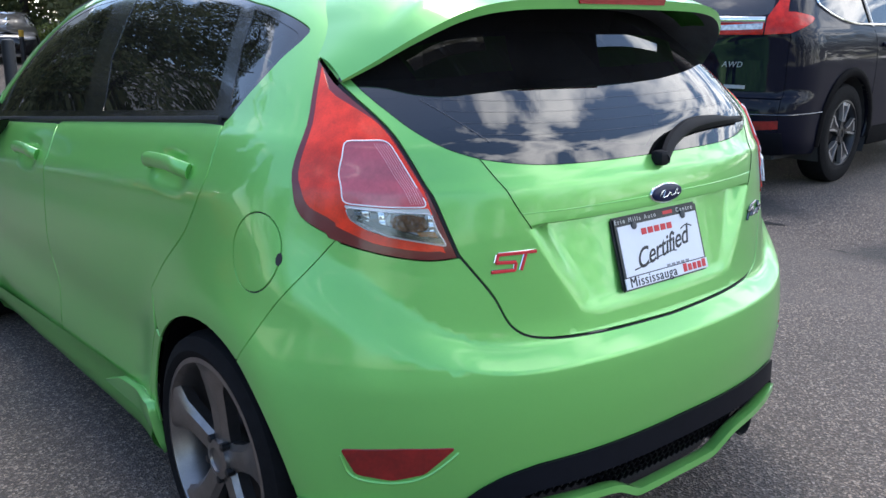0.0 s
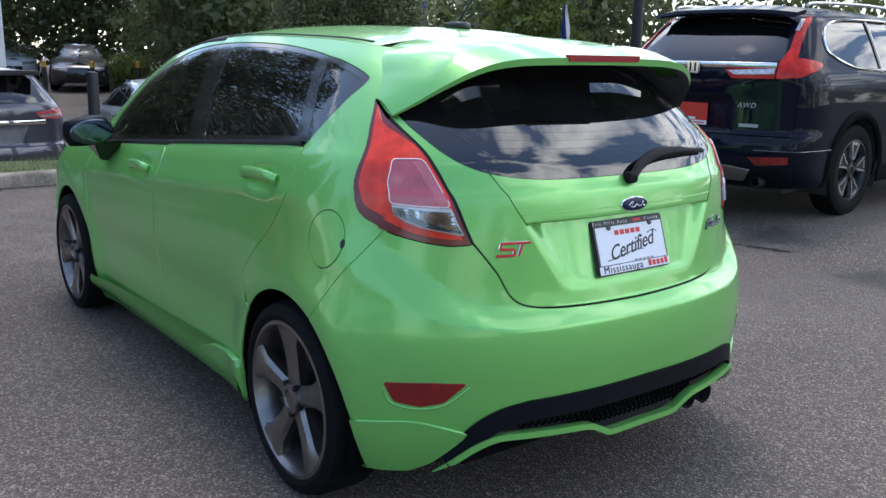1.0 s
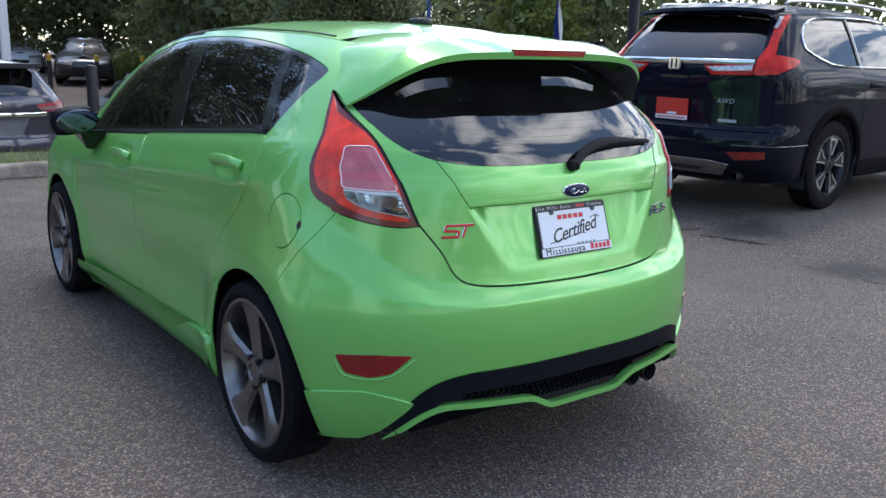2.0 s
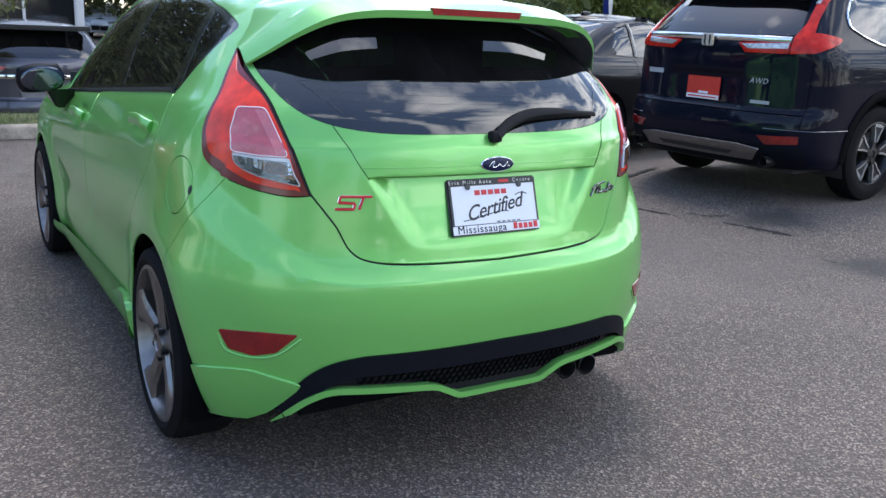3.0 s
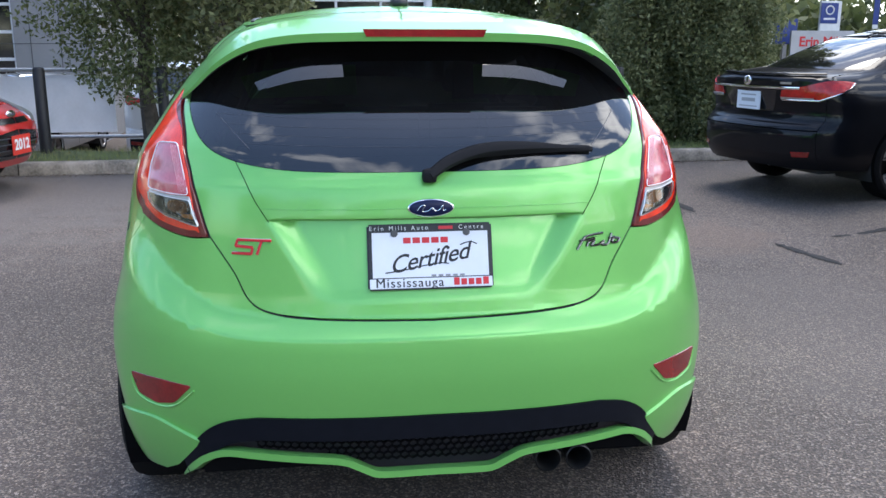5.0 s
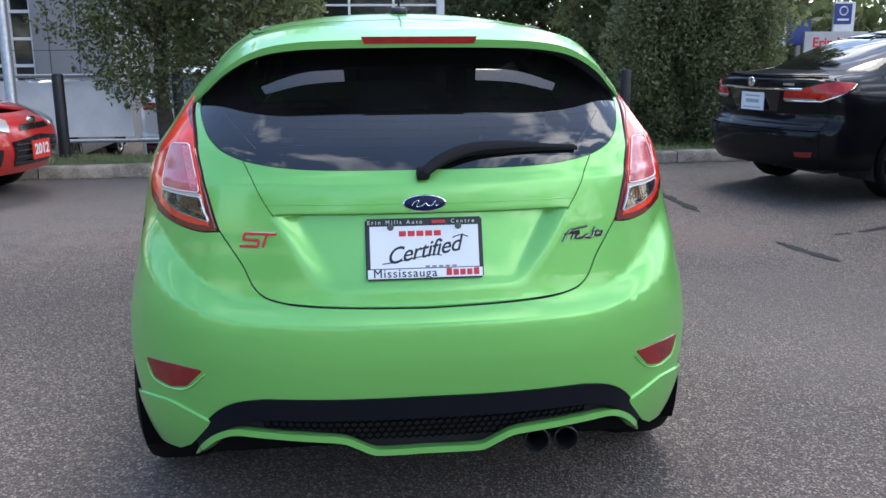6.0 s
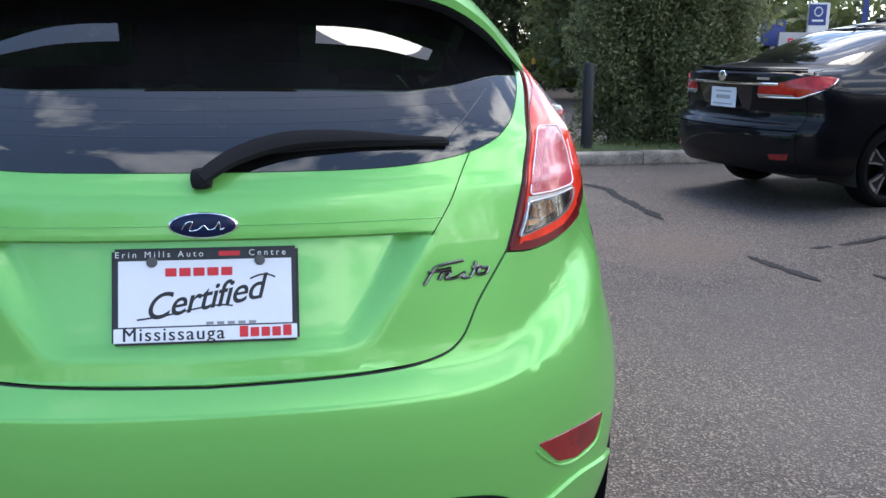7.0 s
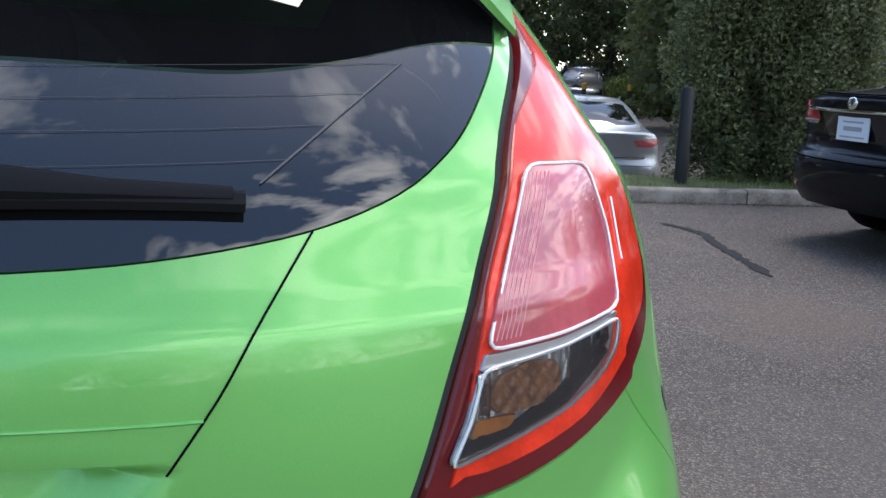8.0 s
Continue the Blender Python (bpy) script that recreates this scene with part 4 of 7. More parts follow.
        q_glass = join([gs.S(0.752, 1.118)], Ss([(0.738, 1.126), (0.700, 1.180), (0.664, 1.240), (0.648, 1.276), (0.668, 1.292), (0.78, 1.319), (0.900, 1.340)], 3), [gs.S(0.845, 1.25)])
        r_glass = join([gs.S(0.830, 1.112), gs.S(0.905, 1.24)], Ss([(0.978, 1.346), (1.10, 1.359), (1.37, 1.379), (1.62, 1.381), (1.72, 1.379)], 3), [gs.S(1.66, 1.20), gs.S(1.57, 1.052)])
        f_glass = join([gs.S(1.75, 1.036), gs.S(1.82, 1.20)], Ss([(1.90, 1.376), (2.15, 1.346), (2.40, 1.282), (2.60, 1.18), (2.72, 1.08)], 4), [gs.S(2.74, 0.955)])
        frame_ob = part("window_frame", gs.patch(flip(dlo), [flip(g) for g in (q_glass, r_glass, f_glass)], res=0.035, gap=0.001, lift=-0.003, flange=0.012), GLOSSBLACK, car, "black window surround")
        part("inner_trim", gs.patch(flip(dlo), [flip(g) for g in (q_glass, r_glass, f_glass)], res=0.05, gap=-0.014, lift=-0.022, flange=0.0), TRIMGREY, car)
        part("pillar_trim", gs.patch(flip(Ss([(0.52, 1.20), (0.50, 1.04), (0.78, 1.07), (0.715, 1.15), (0.64, 1.25), (0.66, 1.285), (0.82, 1.325), (1.02, 1.36), (0.98, 1.395), (0.75, 1.375), (0.58, 1.33)], 2)), res=0.05, gap=0.0, lift=-0.035, flange=0.0), TRIMGREY, car)
        pane(q_glass, "quarter_window", GLASSDARK, "dark privacy glass")
        pane(r_glass, "rear_door_window", GLASSDARK, "dark privacy glass")
        pane(f_glass, "front_door_window", GLASSFRONT)
        # belt strip
        part("belt_strip", sweep([gs.at(*flip([gs.S(y, gs.belt(y) - 0.004)])[0], 0.003) for y in lin(0.76, 2.80, 24)], circle(0.006, 6, 0.009)), PLASTIC, car)
        # sill skirt
        sk = lambda y, v: gs.at(*flip([gs.S(y, v)])[0], 0.004 + 0.030 * math.exp(-((v - 0.225) / 0.045) ** 2))
        ys = lin(1.05, 2.84, 26)
        bm = sheet(lambda y, v: sk(y, (0.335 - 0.045 * (y - 1.05)) - v * (0.155 - 0.012 * (y - 1.05))), ys, lin(0, 1, 9))
        bmesh.ops.solidify(bm, geom=bm.faces, thickness=0.012 * sg)
        bmesh.ops.recalc_face_normals(bm, faces=bm.faces)
        part("side_skirt", bm, GREEN, car)
        flap = Ss([(1.045, 0.330), (1.30, 0.315), (1.56, 0.215)], 2) + Ss([(1.35, 0.195), (1.05, 0.178)], 2)
        part("skirt_flap", gs.patch(flip(flap), res=0.03, gap=0, lift=0.022, flange=0.03), GREEN, car)
        # wheels and arch linings
        for (cy, cz), turn in ((ARCH_R, 20), (ARCH_F, 47)):
            wheel(car, sg * (0.762 if cy < 1 else 0.768), cy + SIDE_SHIFT - (0.006 if cy < 1 else 0.02), 0.308, 0.308, 0.246, 0.205, sg, 5, ALLOY, turn)
            bm = bmesh.new()
            r0 = ARCH + 0.004
            for a0, a1 in zip(lin(-25, 205, 24), lin(-25, 205, 24)[1:]):
                q = []
                for a in (a0, a1):
                    for x in (0.50, 0.835):
                        q.append(bm.verts.new((sg * x, cy + SIDE_SHIFT + r0 * math.cos(radians(a)), cz + r0 * math.sin(radians(a)))))
                bm.faces.new((q[0], q[1], q[3], q[2]))
            part("arch_lining", bm, MESHBLACK, car)
        # mirror
        mm = Matrix.Translation((sg * 0.920, 2.50, 1.000)) @ pose(0, 0, 0, 0, 7 * sg, -5 * sg)
        mirror_ob = part("door_mirror", transformed(rounded(0.104, 0.060, 0.066), mm), BEZEL, car, "black door mirror")
        part("mirror_glass", transformed(dome(0.094, 0.056, 0.0015), mm @ pose(0, -0.060, 0, 0, 0, 6 * sg)), MIRROR, mirror_ob)
        bm = bmesh.new()
        sail = [(2.47, 0.950, 0.79), (2.62, 0.935, 0.78), (2.57, 0.850, 0.815)]
        inner, outer_ring = [[bm.verts.new((sg * (x + d), y, z)) for y, z, x in sail] for d in (-0.02, 0.03)]
        outer_ring[0].co.x, outer_ring[1].co.x = sg * 0.90, sg * 0.90
        bm.faces.new(inner); bm.faces.new(outer_ring)
        for i in range(3):
            bm.faces.new((inner[i], inner[(i + 1) % 3], outer_ring[(i + 1) % 3], outer_ring[i]))
        bmesh.ops.recalc_face_normals(bm, faces=bm.faces)
        bmesh.ops.bevel(bm, geom=bm.edges[:], offset=0.006, segments=2, affect="EDGES")
        part("mirror_foot", bm, GLOSSBLACK, mirror_ob)

    # roof, spoiler, windscreen, bonnet
    def top(f, y):
        z = gs.rail(y)
        p = gs.at(*gs.S(y, z))
        return Vector((f * p.x, p.y, z + 0.052 * (1 - abs(f) ** 2.3) * step(0.35, 0.9, y)))
    fs = lin(-1, 1, 25)
    part("roof", sheet(top, fs[::-1], lin(0.735, 2.06, 24)), GREEN, car)
    part("windscreen", sheet(top, [f * 0.96 for f in fs[::-1]], lin(2.06, 3.06, 16)), GLASSCLEAR, car)
    part("bonnet", sheet(top, fs[::-1], lin(3.06, 3.97, 14)), GREEN, car)
    for sg in (1, -1):
        part("roof_channel", sweep([top(sg * 0.945, y) + Vector((0, 0, 0.0015)) for y in lin(0.80, 2.0, 18)], circle(0.006, 6, 0.003)), PLASTIC, car)
    nose_half = join([(gs.S3, 0.20)], [gs.S(3.56, 0.20)], [gs.S(3.56, 0.49), gs.S(3.72, 0.59), gs.S(3.74, 0.82)], [(gs.S3 - 0.5, 0.81), (gs.S3, 0.81)])
    for sg in (1, -1):
        part("front_bumper", gs.patch(nose_half if sg > 0 else mirror(nose_half), res=0.07, gap=0.0, flange=0.0), GREEN, car)

    # spoiler: from the roof seam out over the window, curling down to the lamps
    seam_a = [Vector(p) for p in spline([top(0.0, 0.735), top(0.45, 0.735), top(0.80, 0.730), gs.at(*gs.S(0.67, 1.362), 0.004), gs.at(*gs.S(0.585, 1.300), 0.006), gs.at(*gs.S(0.552, 1.262), 0.008), gs.at(*gs.S(0.538, 1.236), 0.008)], 6)]
    edge_b = [Vector(p) for p in spline([(0.0, 0.252, 1.366), (0.20, 0.255, 1.364), (0.34, 0.264, 1.357), (0.44, 0.286, 1.336), (0.525, 0.333, 1.290), (0.590, 0.403, 1.234), (0.634, 0.455, 1.196)], 6)]
    root_c = [Vector(p) for p in spline([gs.at(*gs.R(x, z), -0.004) for x, z in ((0.0, 1.352), (0.20, 1.348), (0.36, 1.336), (0.47, 1.312), (0.545, 1.268), (0.600, 1.222), (0.634, 1.19))], 6)]
    nc = len(seam_a)
    gsteps = lin(0, 1, 13)
    def skin_top(i, g):
        a, b = seam_a[i], edge_b[i]
        k = i / (nc - 1)
        lip = 0.011 * max(0.0, 1 - (g - gsteps[9]) / 0.25) if g > gsteps[8] + 0.01 else -0.003 * step(0.45, 0.66, g)
        lip *= (0.45 + 0.55 * step(2, 6, i)) * (1 - step(19, 27, i))
        return a.lerp(b, g) + Vector((0, 0, 0.024 * math.sin(math.pi * g) * (1 - 0.6 * k) + lip))
    def skin_low(i, g):
        b, c = edge_b[i] + Vector((0, 0.004, -0.022 * (1 - 0.75 * (i / (nc - 1)) ** 2))), root_c[i]
        return b.lerp(c, g) + Vector((0, 0, 0.012 * math.sin(math.pi * g)))
    # two open slots, either side of the middle
    slot = lambda kind, i, j: (6 <= i < 19 and j == 8) if kind else (5 <= i < 21 and 3 <= j < 8)
    def shell_of(kind, j0, j1):
        bm = bmesh.new()
        cache = {}
        def vert(k, i, j, sg):
            key = (k, i, j, sg if i else 0)
            if key not in cache:
                p = (skin_top if k else skin_low)(i, gsteps[j])
                cache[key] = bm.verts.new((sg * p.x, p.y, p.z))
            return cache[key]
        for sg in (1, -1):
            for i in range(nc - 1):
                for j in range(j0, j1):
                    if slot(kind, i, j):
                        continue
                    bm.faces.new([vert(kind, *q, sg) for q in ((i, j), (i + 1, j), (i + 1, j + 1), (i, j + 1))])
                if kind:
                    bm.faces.new([vert(1, i, 12, sg), vert(1, i + 1, 12, sg), vert(0, i + 1, 0, sg), vert(0, i, 0, sg)])
        bmesh.ops.remove_doubles(bm, verts=bm.verts, dist=0.0005)
        bmesh.ops.recalc_face_normals(bm, faces=bm.faces)
        return bm
    spoiler = part("roof_spoiler", shell_of(1, 0, 12), GREEN, car)
    # clear panes added over the slots so they mirror sky, not show dark
    for sg in (1, -1):
        bm = sheet(lambda i, j: Vector((sg * skin_top(int(i), gsteps[int(j)]).x, *skin_top(int(i), gsteps[int(j)]).yz)), range(6, 20), (8, 9))
        part("added_slot_pane", bm, GLASSPANE, spoiler, "added clear pane that mirrors sky over the slot")
    part("spoiler_underside", shell_of(0, 0, 12), UNDERSIDE, spoiler, "black underside with two slots")
    part("brake_light", transformed(slab([(-0.158, 0.0), (0.158, 0.0), (0.150, -0.019), (-0.150, -0.019)], 0.012), Matrix.Translation((0.006, 0.2512, 1.373))), BRAKELENS, spoiler, "dark red high-level brake light")
    # aerial
    ant = part("aerial", transformed(rounded(0.030, 0.055, 0.016), Matrix.Translation((0.0, 0.98, 1.468))), PLASTIC, car)
    part("mast", sweep([Vector((0, 0.985, 1.475)), Vector((0, 0.84, 1.62))], circle(0.004, 6)), PLASTIC, ant)
    # wiper
    piv = gs.at(*gs.R(0.0, 1.012), 0.012)
    wp = part("rear_wiper", transformed(rounded(0.019, 0.018, 0.018), Matrix.Translation(piv)), WIPER, car)
    arm = [Vector(p) for p in spline([piv + Vector((0, -0.012, 0.002)), gs.at(*gs.R(0.055, 1.042), 0.022), gs.at(*gs.R(0.14, 1.066), 0.022), gs.at(*gs.R(0.25, 1.073), 0.018), gs.at(*gs.R(0.35, 1.071), 0.014), gs.at(*gs.R(0.425, 1.069), 0.012)], 6)]
    bm = sweep(arm, circle(0.0125, 8, 0.009), up=(0, -1, 0.5))
    for k, v in enumerate(bm.verts):
        q = k // 8 / (len(arm) - 1)
        v.co = arm[k // 8] + (v.co - arm[k // 8]) * (1.05 + 0.55 * math.sin(math.pi * min(1, q * 1.25)) - 0.62 * q)
    part("wiper_arm", bm, WIPER, wp)
    bm = sweep([gs.at(*gs.R(x, 1.045 + 0.135 * x - 0.20 * x * x), 0.0085) for x in lin(0.085, 0.433, 16)], circle(0.0075, 6, 0.006), up=(0, -1, 0.5))
    part("wiper_blade", bm, WIPER, wp)

    # badges, drawn as plain shapes
    oval = part("oval_badge", transformed(dome(0.058, 0.023, 0.006), Matrix.Translation(gs.at(*gs.R(0.001, 0.943), 0.002) + Vector((0, 0, -0.002))) @ pose(0, 0, 0, -4)), CHROME, car, "chrome-rimmed dark blue oval badge")
    part("enamel", transformed(dome(0.0545, 0.0203, 0.004), Matrix.Translation(gs.at(*gs.R(0.001, 0.943), 0.0062) + Vector((0, 0, -0.002))) @ pose(0, 0, 0, -4)), BLUEENAMEL, oval)
    squig = [Vector((x, -0.0118, z)) + gs.at(*gs.R(0.001, 0.941)) for x, z in spline([(-0.034, -0.004), (-0.026, 0.007), (-0.016, 0.008), (-0.022, -0.006), (-0.008, -0.005), (0.002, 0.002), (0.010, -0.005), (0.020, -0.003), (0.028, 0.008), (0.030, -0.005), (0.036, -0.002)], 4)]
    part("squiggle", sweep(squig, circle(0.0010, 5), up=(0, -1, 0)), CHROME, oval)
    sx, sz = -0.442, 0.846
    bars = [((-0.048, -0.017), (0.0, -0.017)), ((0.0, -0.017), (0.004, -0.001)), ((0.004, -0.001), (-0.038, 0.001)), ((-0.038, 0.001), (-0.033, 0.017)), ((-0.033, 0.017), (0.050, 0.017)), ((0.026, 0.014), (0.014, -0.018))]
    st = None
    for (x0, z0), (x1, z1) in bars:
        for mtl, r, o2 in ((CHROME, 0.0050, 0.0), (REDINK, 0.0037, 0.0024)):
            pts = [gs.at(*gs.R(sx + x, sz + z), o2) for x, z in ((x0, z0), ((x0 + x1) / 2, (z0 + z1) / 2), (x1, z1))]
            bm = sweep(pts, circle(r, 6), up=(0, -1, 0))
            if st is None:
                st = part("trim_badge", bm, mtl, car, "red and chrome slanted bar badge")
            else:
                part("badge_bar", bm, mtl, st)
    fx, fz = 0.444, 0.838
    script = [[(-0.062, -0.018), (-0.05, 0.0), (-0.036, 0.014), (0.012, 0.020)], [(-0.055, 0.004), (-0.03, 0.006), (-0.012, 0.008)], [(-0.035, -0.012), (-0.028, 0.0), (-0.012, 0.001), (-0.022, -0.010), (-0.002, -0.010), (0.016, -0.002), (0.010, -0.011), (0.028, -0.010), (0.038, 0.016)],
              [(0.030, 0.004), (0.048, 0.006)], [(0.060, 0.002), (0.044, 0.001), (0.042, -0.009), (0.058, -0.008), (0.064, 0.002)]]
    sc = None
    for stroke in script:
        pts = [gs.at(*gs.R(fx + x, fz + z), 0.003) for x, z in spline(stroke, 5)]
        bm = sweep(pts, circle(0.0034, 6), up=(0, -1, 0))
        if sc is None:
            sc = part("script_badge", bm, DARKCHROME, car, "chrome script badge of slanted strokes")
        else:
            part("badge_stroke", bm, DARKCHROME, sc)

    # dealer plate in its frame
    pm = Matrix.Translation((0.0, 0.100, 0.818)) @ pose(0, 0, 0, -18.5)
    plate = part("dealer_plate", transformed(boxed(-0.158, 0.158, -0.004, 0.010, -0.083, 0.083, 0.005), pm), PLASTIC, car, "white dealer plate in a black frame")
    part("card", transformed(boxed(-0.146, 0.146, -0.0055, -0.0035, -0.052, 0.061), pm), PLATEWHITE, plate)
    part("footer", transformed(boxed(-0.154, 0.154, -0.0062, -0.0035, -0.079, -0.0545, 0.001), pm), PLATEWHITE, plate)
    letters("Mississauga", 0.0320, INK, plate, pm @ Matrix.Translation((-0.055, -0.0064, -0.0665)), depth=0.0003, spacing=1.16)
    letters("Mississauga", 0.0320, INK, plate, pm @ Matrix.Translation((-0.0542, -0.0066, -0.0665)), depth=0.0003, spacing=1.16)
    letters("Erin Mills Auto", 0.0150, WHITEINK, plate, pm @ Matrix.Translation((-0.078, -0.0043, 0.0715)), depth=0.0003, spacing=1.55)
    letters("Centre", 0.0150, WHITEINK, plate, pm @ Matrix.Translation((0.105, -0.0043, 0.0715)), depth=0.0003, spacing=1.55)
    part("red_mark", transformed(boxed(0.022, 0.058, -0.0047, -0.0038, 0.0675, 0.0755), pm), REDINK, plate)
    letters("Certified", 0.060, INK, plate, pm @ pose(-0.006, -0.0057, -0.007, 0, -10, 0), depth=0.0003, shear=0.45, spacing=0.95, bold=0.0006)
    for k, stroke in enumerate(([(-0.115, -0.040), (-0.07, -0.034), (-0.02, -0.024), (0.022, -0.018), (0.045, -0.020)], [(0.075, 0.026), (0.09, 0.032), (0.105, 0.033), (0.118, 0.028)])):
        part("pen_stroke", sweep([pm @ Vector((x, -0.0058, z)) for x, z in spline(stroke, 5)], circle(0.0016, 5), up=(0, -1, 0)), INK, plate)
    for k in range(5):                       # the red brand word, as bars
        part("red_bar", transformed(boxed(-0.068 + k * 0.0235, -0.049 + k * 0.0235, -0.0064, -0.0052, 0.033, 0.0475, 0.001), pm), REDINK, plate)
    for k in range(5):
        part("red_bar", transformed(boxed(0.056 + k * 0.0185, 0.0705 + k * 0.0185, -0.0072, -0.006, -0.0745, -0.0585 if k % 4 else -0.0555, 0.001), pm), REDINK, plate)
    for k in range(5):
        part("print_bar", transformed(boxed(0.0 + k * 0.018, 0.012 + k * 0.018, -0.0062, -0.0052, -0.0515, -0.0465), pm), GREYPRINT, plate)
    for x in (-0.090, 0.092):
        part("screw", transformed(lathe([(0.0, 0.0092), (-0.004, 0.0092), (-0.0055, 0.007), (-0.0055, 0.0)], 16, "y"), pm @ Matrix.Translation((x, -0.004, 0.0585))), TRIMGREY, plate)

    # interior
    part("cabin_floor", boxed(-0.62, 0.62, 0.75, 2.9, 0.30, 0.36), SHADOW, car)
    part("headliner", sheet(lambda f, y: top(f, max(y, 0.5)) + Vector((0, min(0, y - 0.5), -0.012 - 0.6 * max(0, 0.62 - y))), lin(-1, 1, 13), lin(0.50, 2.1, 16)), HEADLINER, car)
    part("boot_cover", boxed(-0.56, 0.56, 0.34, 0.80, 0.93, 0.945), SHADOW, car)
    bench = part("rear_bench", boxed(-0.56, 0.56, 0.82, 1.30, 0.36, 0.60, 0.03), FABRIC, car)
    part("bench_back", boxed(-0.56, 0.56, 0.74, 0.86, 0.55, 1.02, 0.03), FABRIC, bench)
    for x in (-0.36, 0.36):
        part("headrest", boxed(x - 0.12, x + 0.12, 0.75, 0.83, 1.03, 1.14, 0.02), FABRIC, bench)
    for x in (-0.36, 0.36):
        seat = part("front_seat", boxed(x - 0.24, x + 0.24, 1.65, 2.15, 0.36, 0.60, 0.04), FABRIC, car)
        part("seat_back", boxed(x - 0.23, x + 0.23, 1.55, 1.68, 0.55, 1.10, 0.04), FABRIC, seat)
        part("headrest", boxed(x - 0.12, x + 0.12, 1.55, 1.64, 1.12, 1.27, 0.03), FABRIC, seat)
    part("bulkhead", boxed(-0.72, 0.72, 2.93, 2.96, 0.20, 1.00), SHADOW, car)
    for sg in (1, -1):
        part("windscreen_pillar", sweep([top(sg * 0.955, y) + Vector((0, -0.02, -0.035)) for y in lin(1.9, 3.0, 12)], circle(0.045, 8, 0.04)), SHADOW, car)
    part("dashboard", boxed(-0.66, 0.66, 2.55, 2.95, 0.70, 0.97, 0.04), SHADOW, car)
    part("steering_wheel", transformed(torus(0.18, 0.015), Matrix.Translation((-0.36, 2.38, 0.93)) @ pose(0, 0, 0, 68)), PLASTIC, car)
    return car


def rounded(a, b, c, k=12):
    """A soft box with half sizes a, b, c."""
    bm = bmesh.new()
    bmesh.ops.create_uvsphere(bm, u_segments=2 * k, v_segments=k, radius=1)
    for v in bm.verts:
        m = max(abs(v.co.x), abs(v.co.y), abs(v.co.z))
        q = v.co.lerp(v.co / m, 0.45)
        v.co = (q.x * a / 1.0, q.y * b / 1.0, q.z * c / 1.0)
    return bm


def torus(r, t, k=32, j=10):
    return sheet(lambda u, v: Vector(((r + t * math.cos(v)) * math.cos(u), (r + t * math.cos(v)) * math.sin(u), t * math.sin(v))), lin(0, 2 * math.pi, k + 1), lin(0, 2 * math.pi, j + 1))


def dome(a, b, h, k=40):
    """A low oval dome that faces -y."""
    bm = bmesh.new()
    rings = [[bm.verts.new((a * r * math.cos(t), -h * (1 - r ** 4) - (0.001 if r < 1 else 0), b * r * math.sin(t))) for t in lin(0, 2 * math.pi, k + 1)[:-1]] for r in (1, 0.96, 0.85, 0.6, 0.2)]
    rings.insert(0, [bm.verts.new((a * math.cos(t), 0.006, b * math.sin(t))) for t in lin(0, 2 * math.pi, k + 1)[:-1]])
    for p, q in zip(rings, rings[1:]):
        for i in range(k):
            bm.faces.new((p[i], p[(i + 1) % k], q[(i + 1) % k], q[i]))
    bm.faces.new(rings[-1])
    bmesh.ops.recalc_face_normals(bm, faces=bm.faces)
    return bm


def slab(poly, d):
    """An outline of (x, z) points made d deep, its face at y = 0 towards -y."""
    bm = bmesh.new()
    a = [bm.verts.new((x, 0, z)) for x, z in poly]
    b = [bm.verts.new((x, d, z)) for x, z in poly]
    bm.faces.new(a); bm.faces.new(b[::-1])
    for i in range(len(poly)):
        j = (i + 1) % len(poly)
        bm.faces.new((a[i], b[i], b[j], a[j]))
    bmesh.ops.recalc_face_normals(bm, faces=bm.faces)
    return bm


hatchback()


# ---- kerb, verge and the lower lane beyond ----
GROUND_Z = Curve((0.0, 0.0), (1.6, 0.0), (2.4, -0.5), (4.0, -0.58), (9.0, -0.55), (16.0, -0.1), (22.0, 0.0))


def rise(x, y):
    """The lot's slight crossfall under the cars parked on its far side."""
    return (0.14 - 0.095 * step(3.7, 5.0, y)) * step(3.3, 4.4, x) * (1 - step(6.9, 7.5, y)) * step(-6, -1, y)


def lay_ground():
    """One sheet: flat lot, then a lane that lies lower beyond the verge, out to the horizon."""
    bm = bmesh.new()
    xs = [-300, -60, -30, -15] + lin(0, 12, 41) + [15, 30, 60, 300]
    offs = [-300, -60, -20] + lin(-14, -0.02, 40) + [0.0, 1.6, 1.8, 2.0, 2.2, 2.4, 3.0, 4.0, 6.5, 9.0, 11, 13, 16.0, 22.0, 60, 300]

    def at(x, o):
        y = kerb_y(max(-60, min(60, x))) + o
        return (x, y, GROUND_Z(o) if 0 < o < 22 else rise(x, y))
    rows = [[bm.verts.new(at(x, o)) for o in offs] for x in xs]
    for a, b in zip(rows, rows[1:]):
        for j in range(len(offs) - 1):
            bm.faces.new((a[j], b[j], b[j + 1], a[j + 1]))
    bm.to_mesh(ground.data)
    bm.free()
    ground.data.polygons.foreach_set("use_smooth", [True] * len(ground.data.polygons))


lay_ground()


def low(x, y):
    o = y - kerb_y(x)
    return GROUND_Z(o) if 0 < o < 22 else 0.0


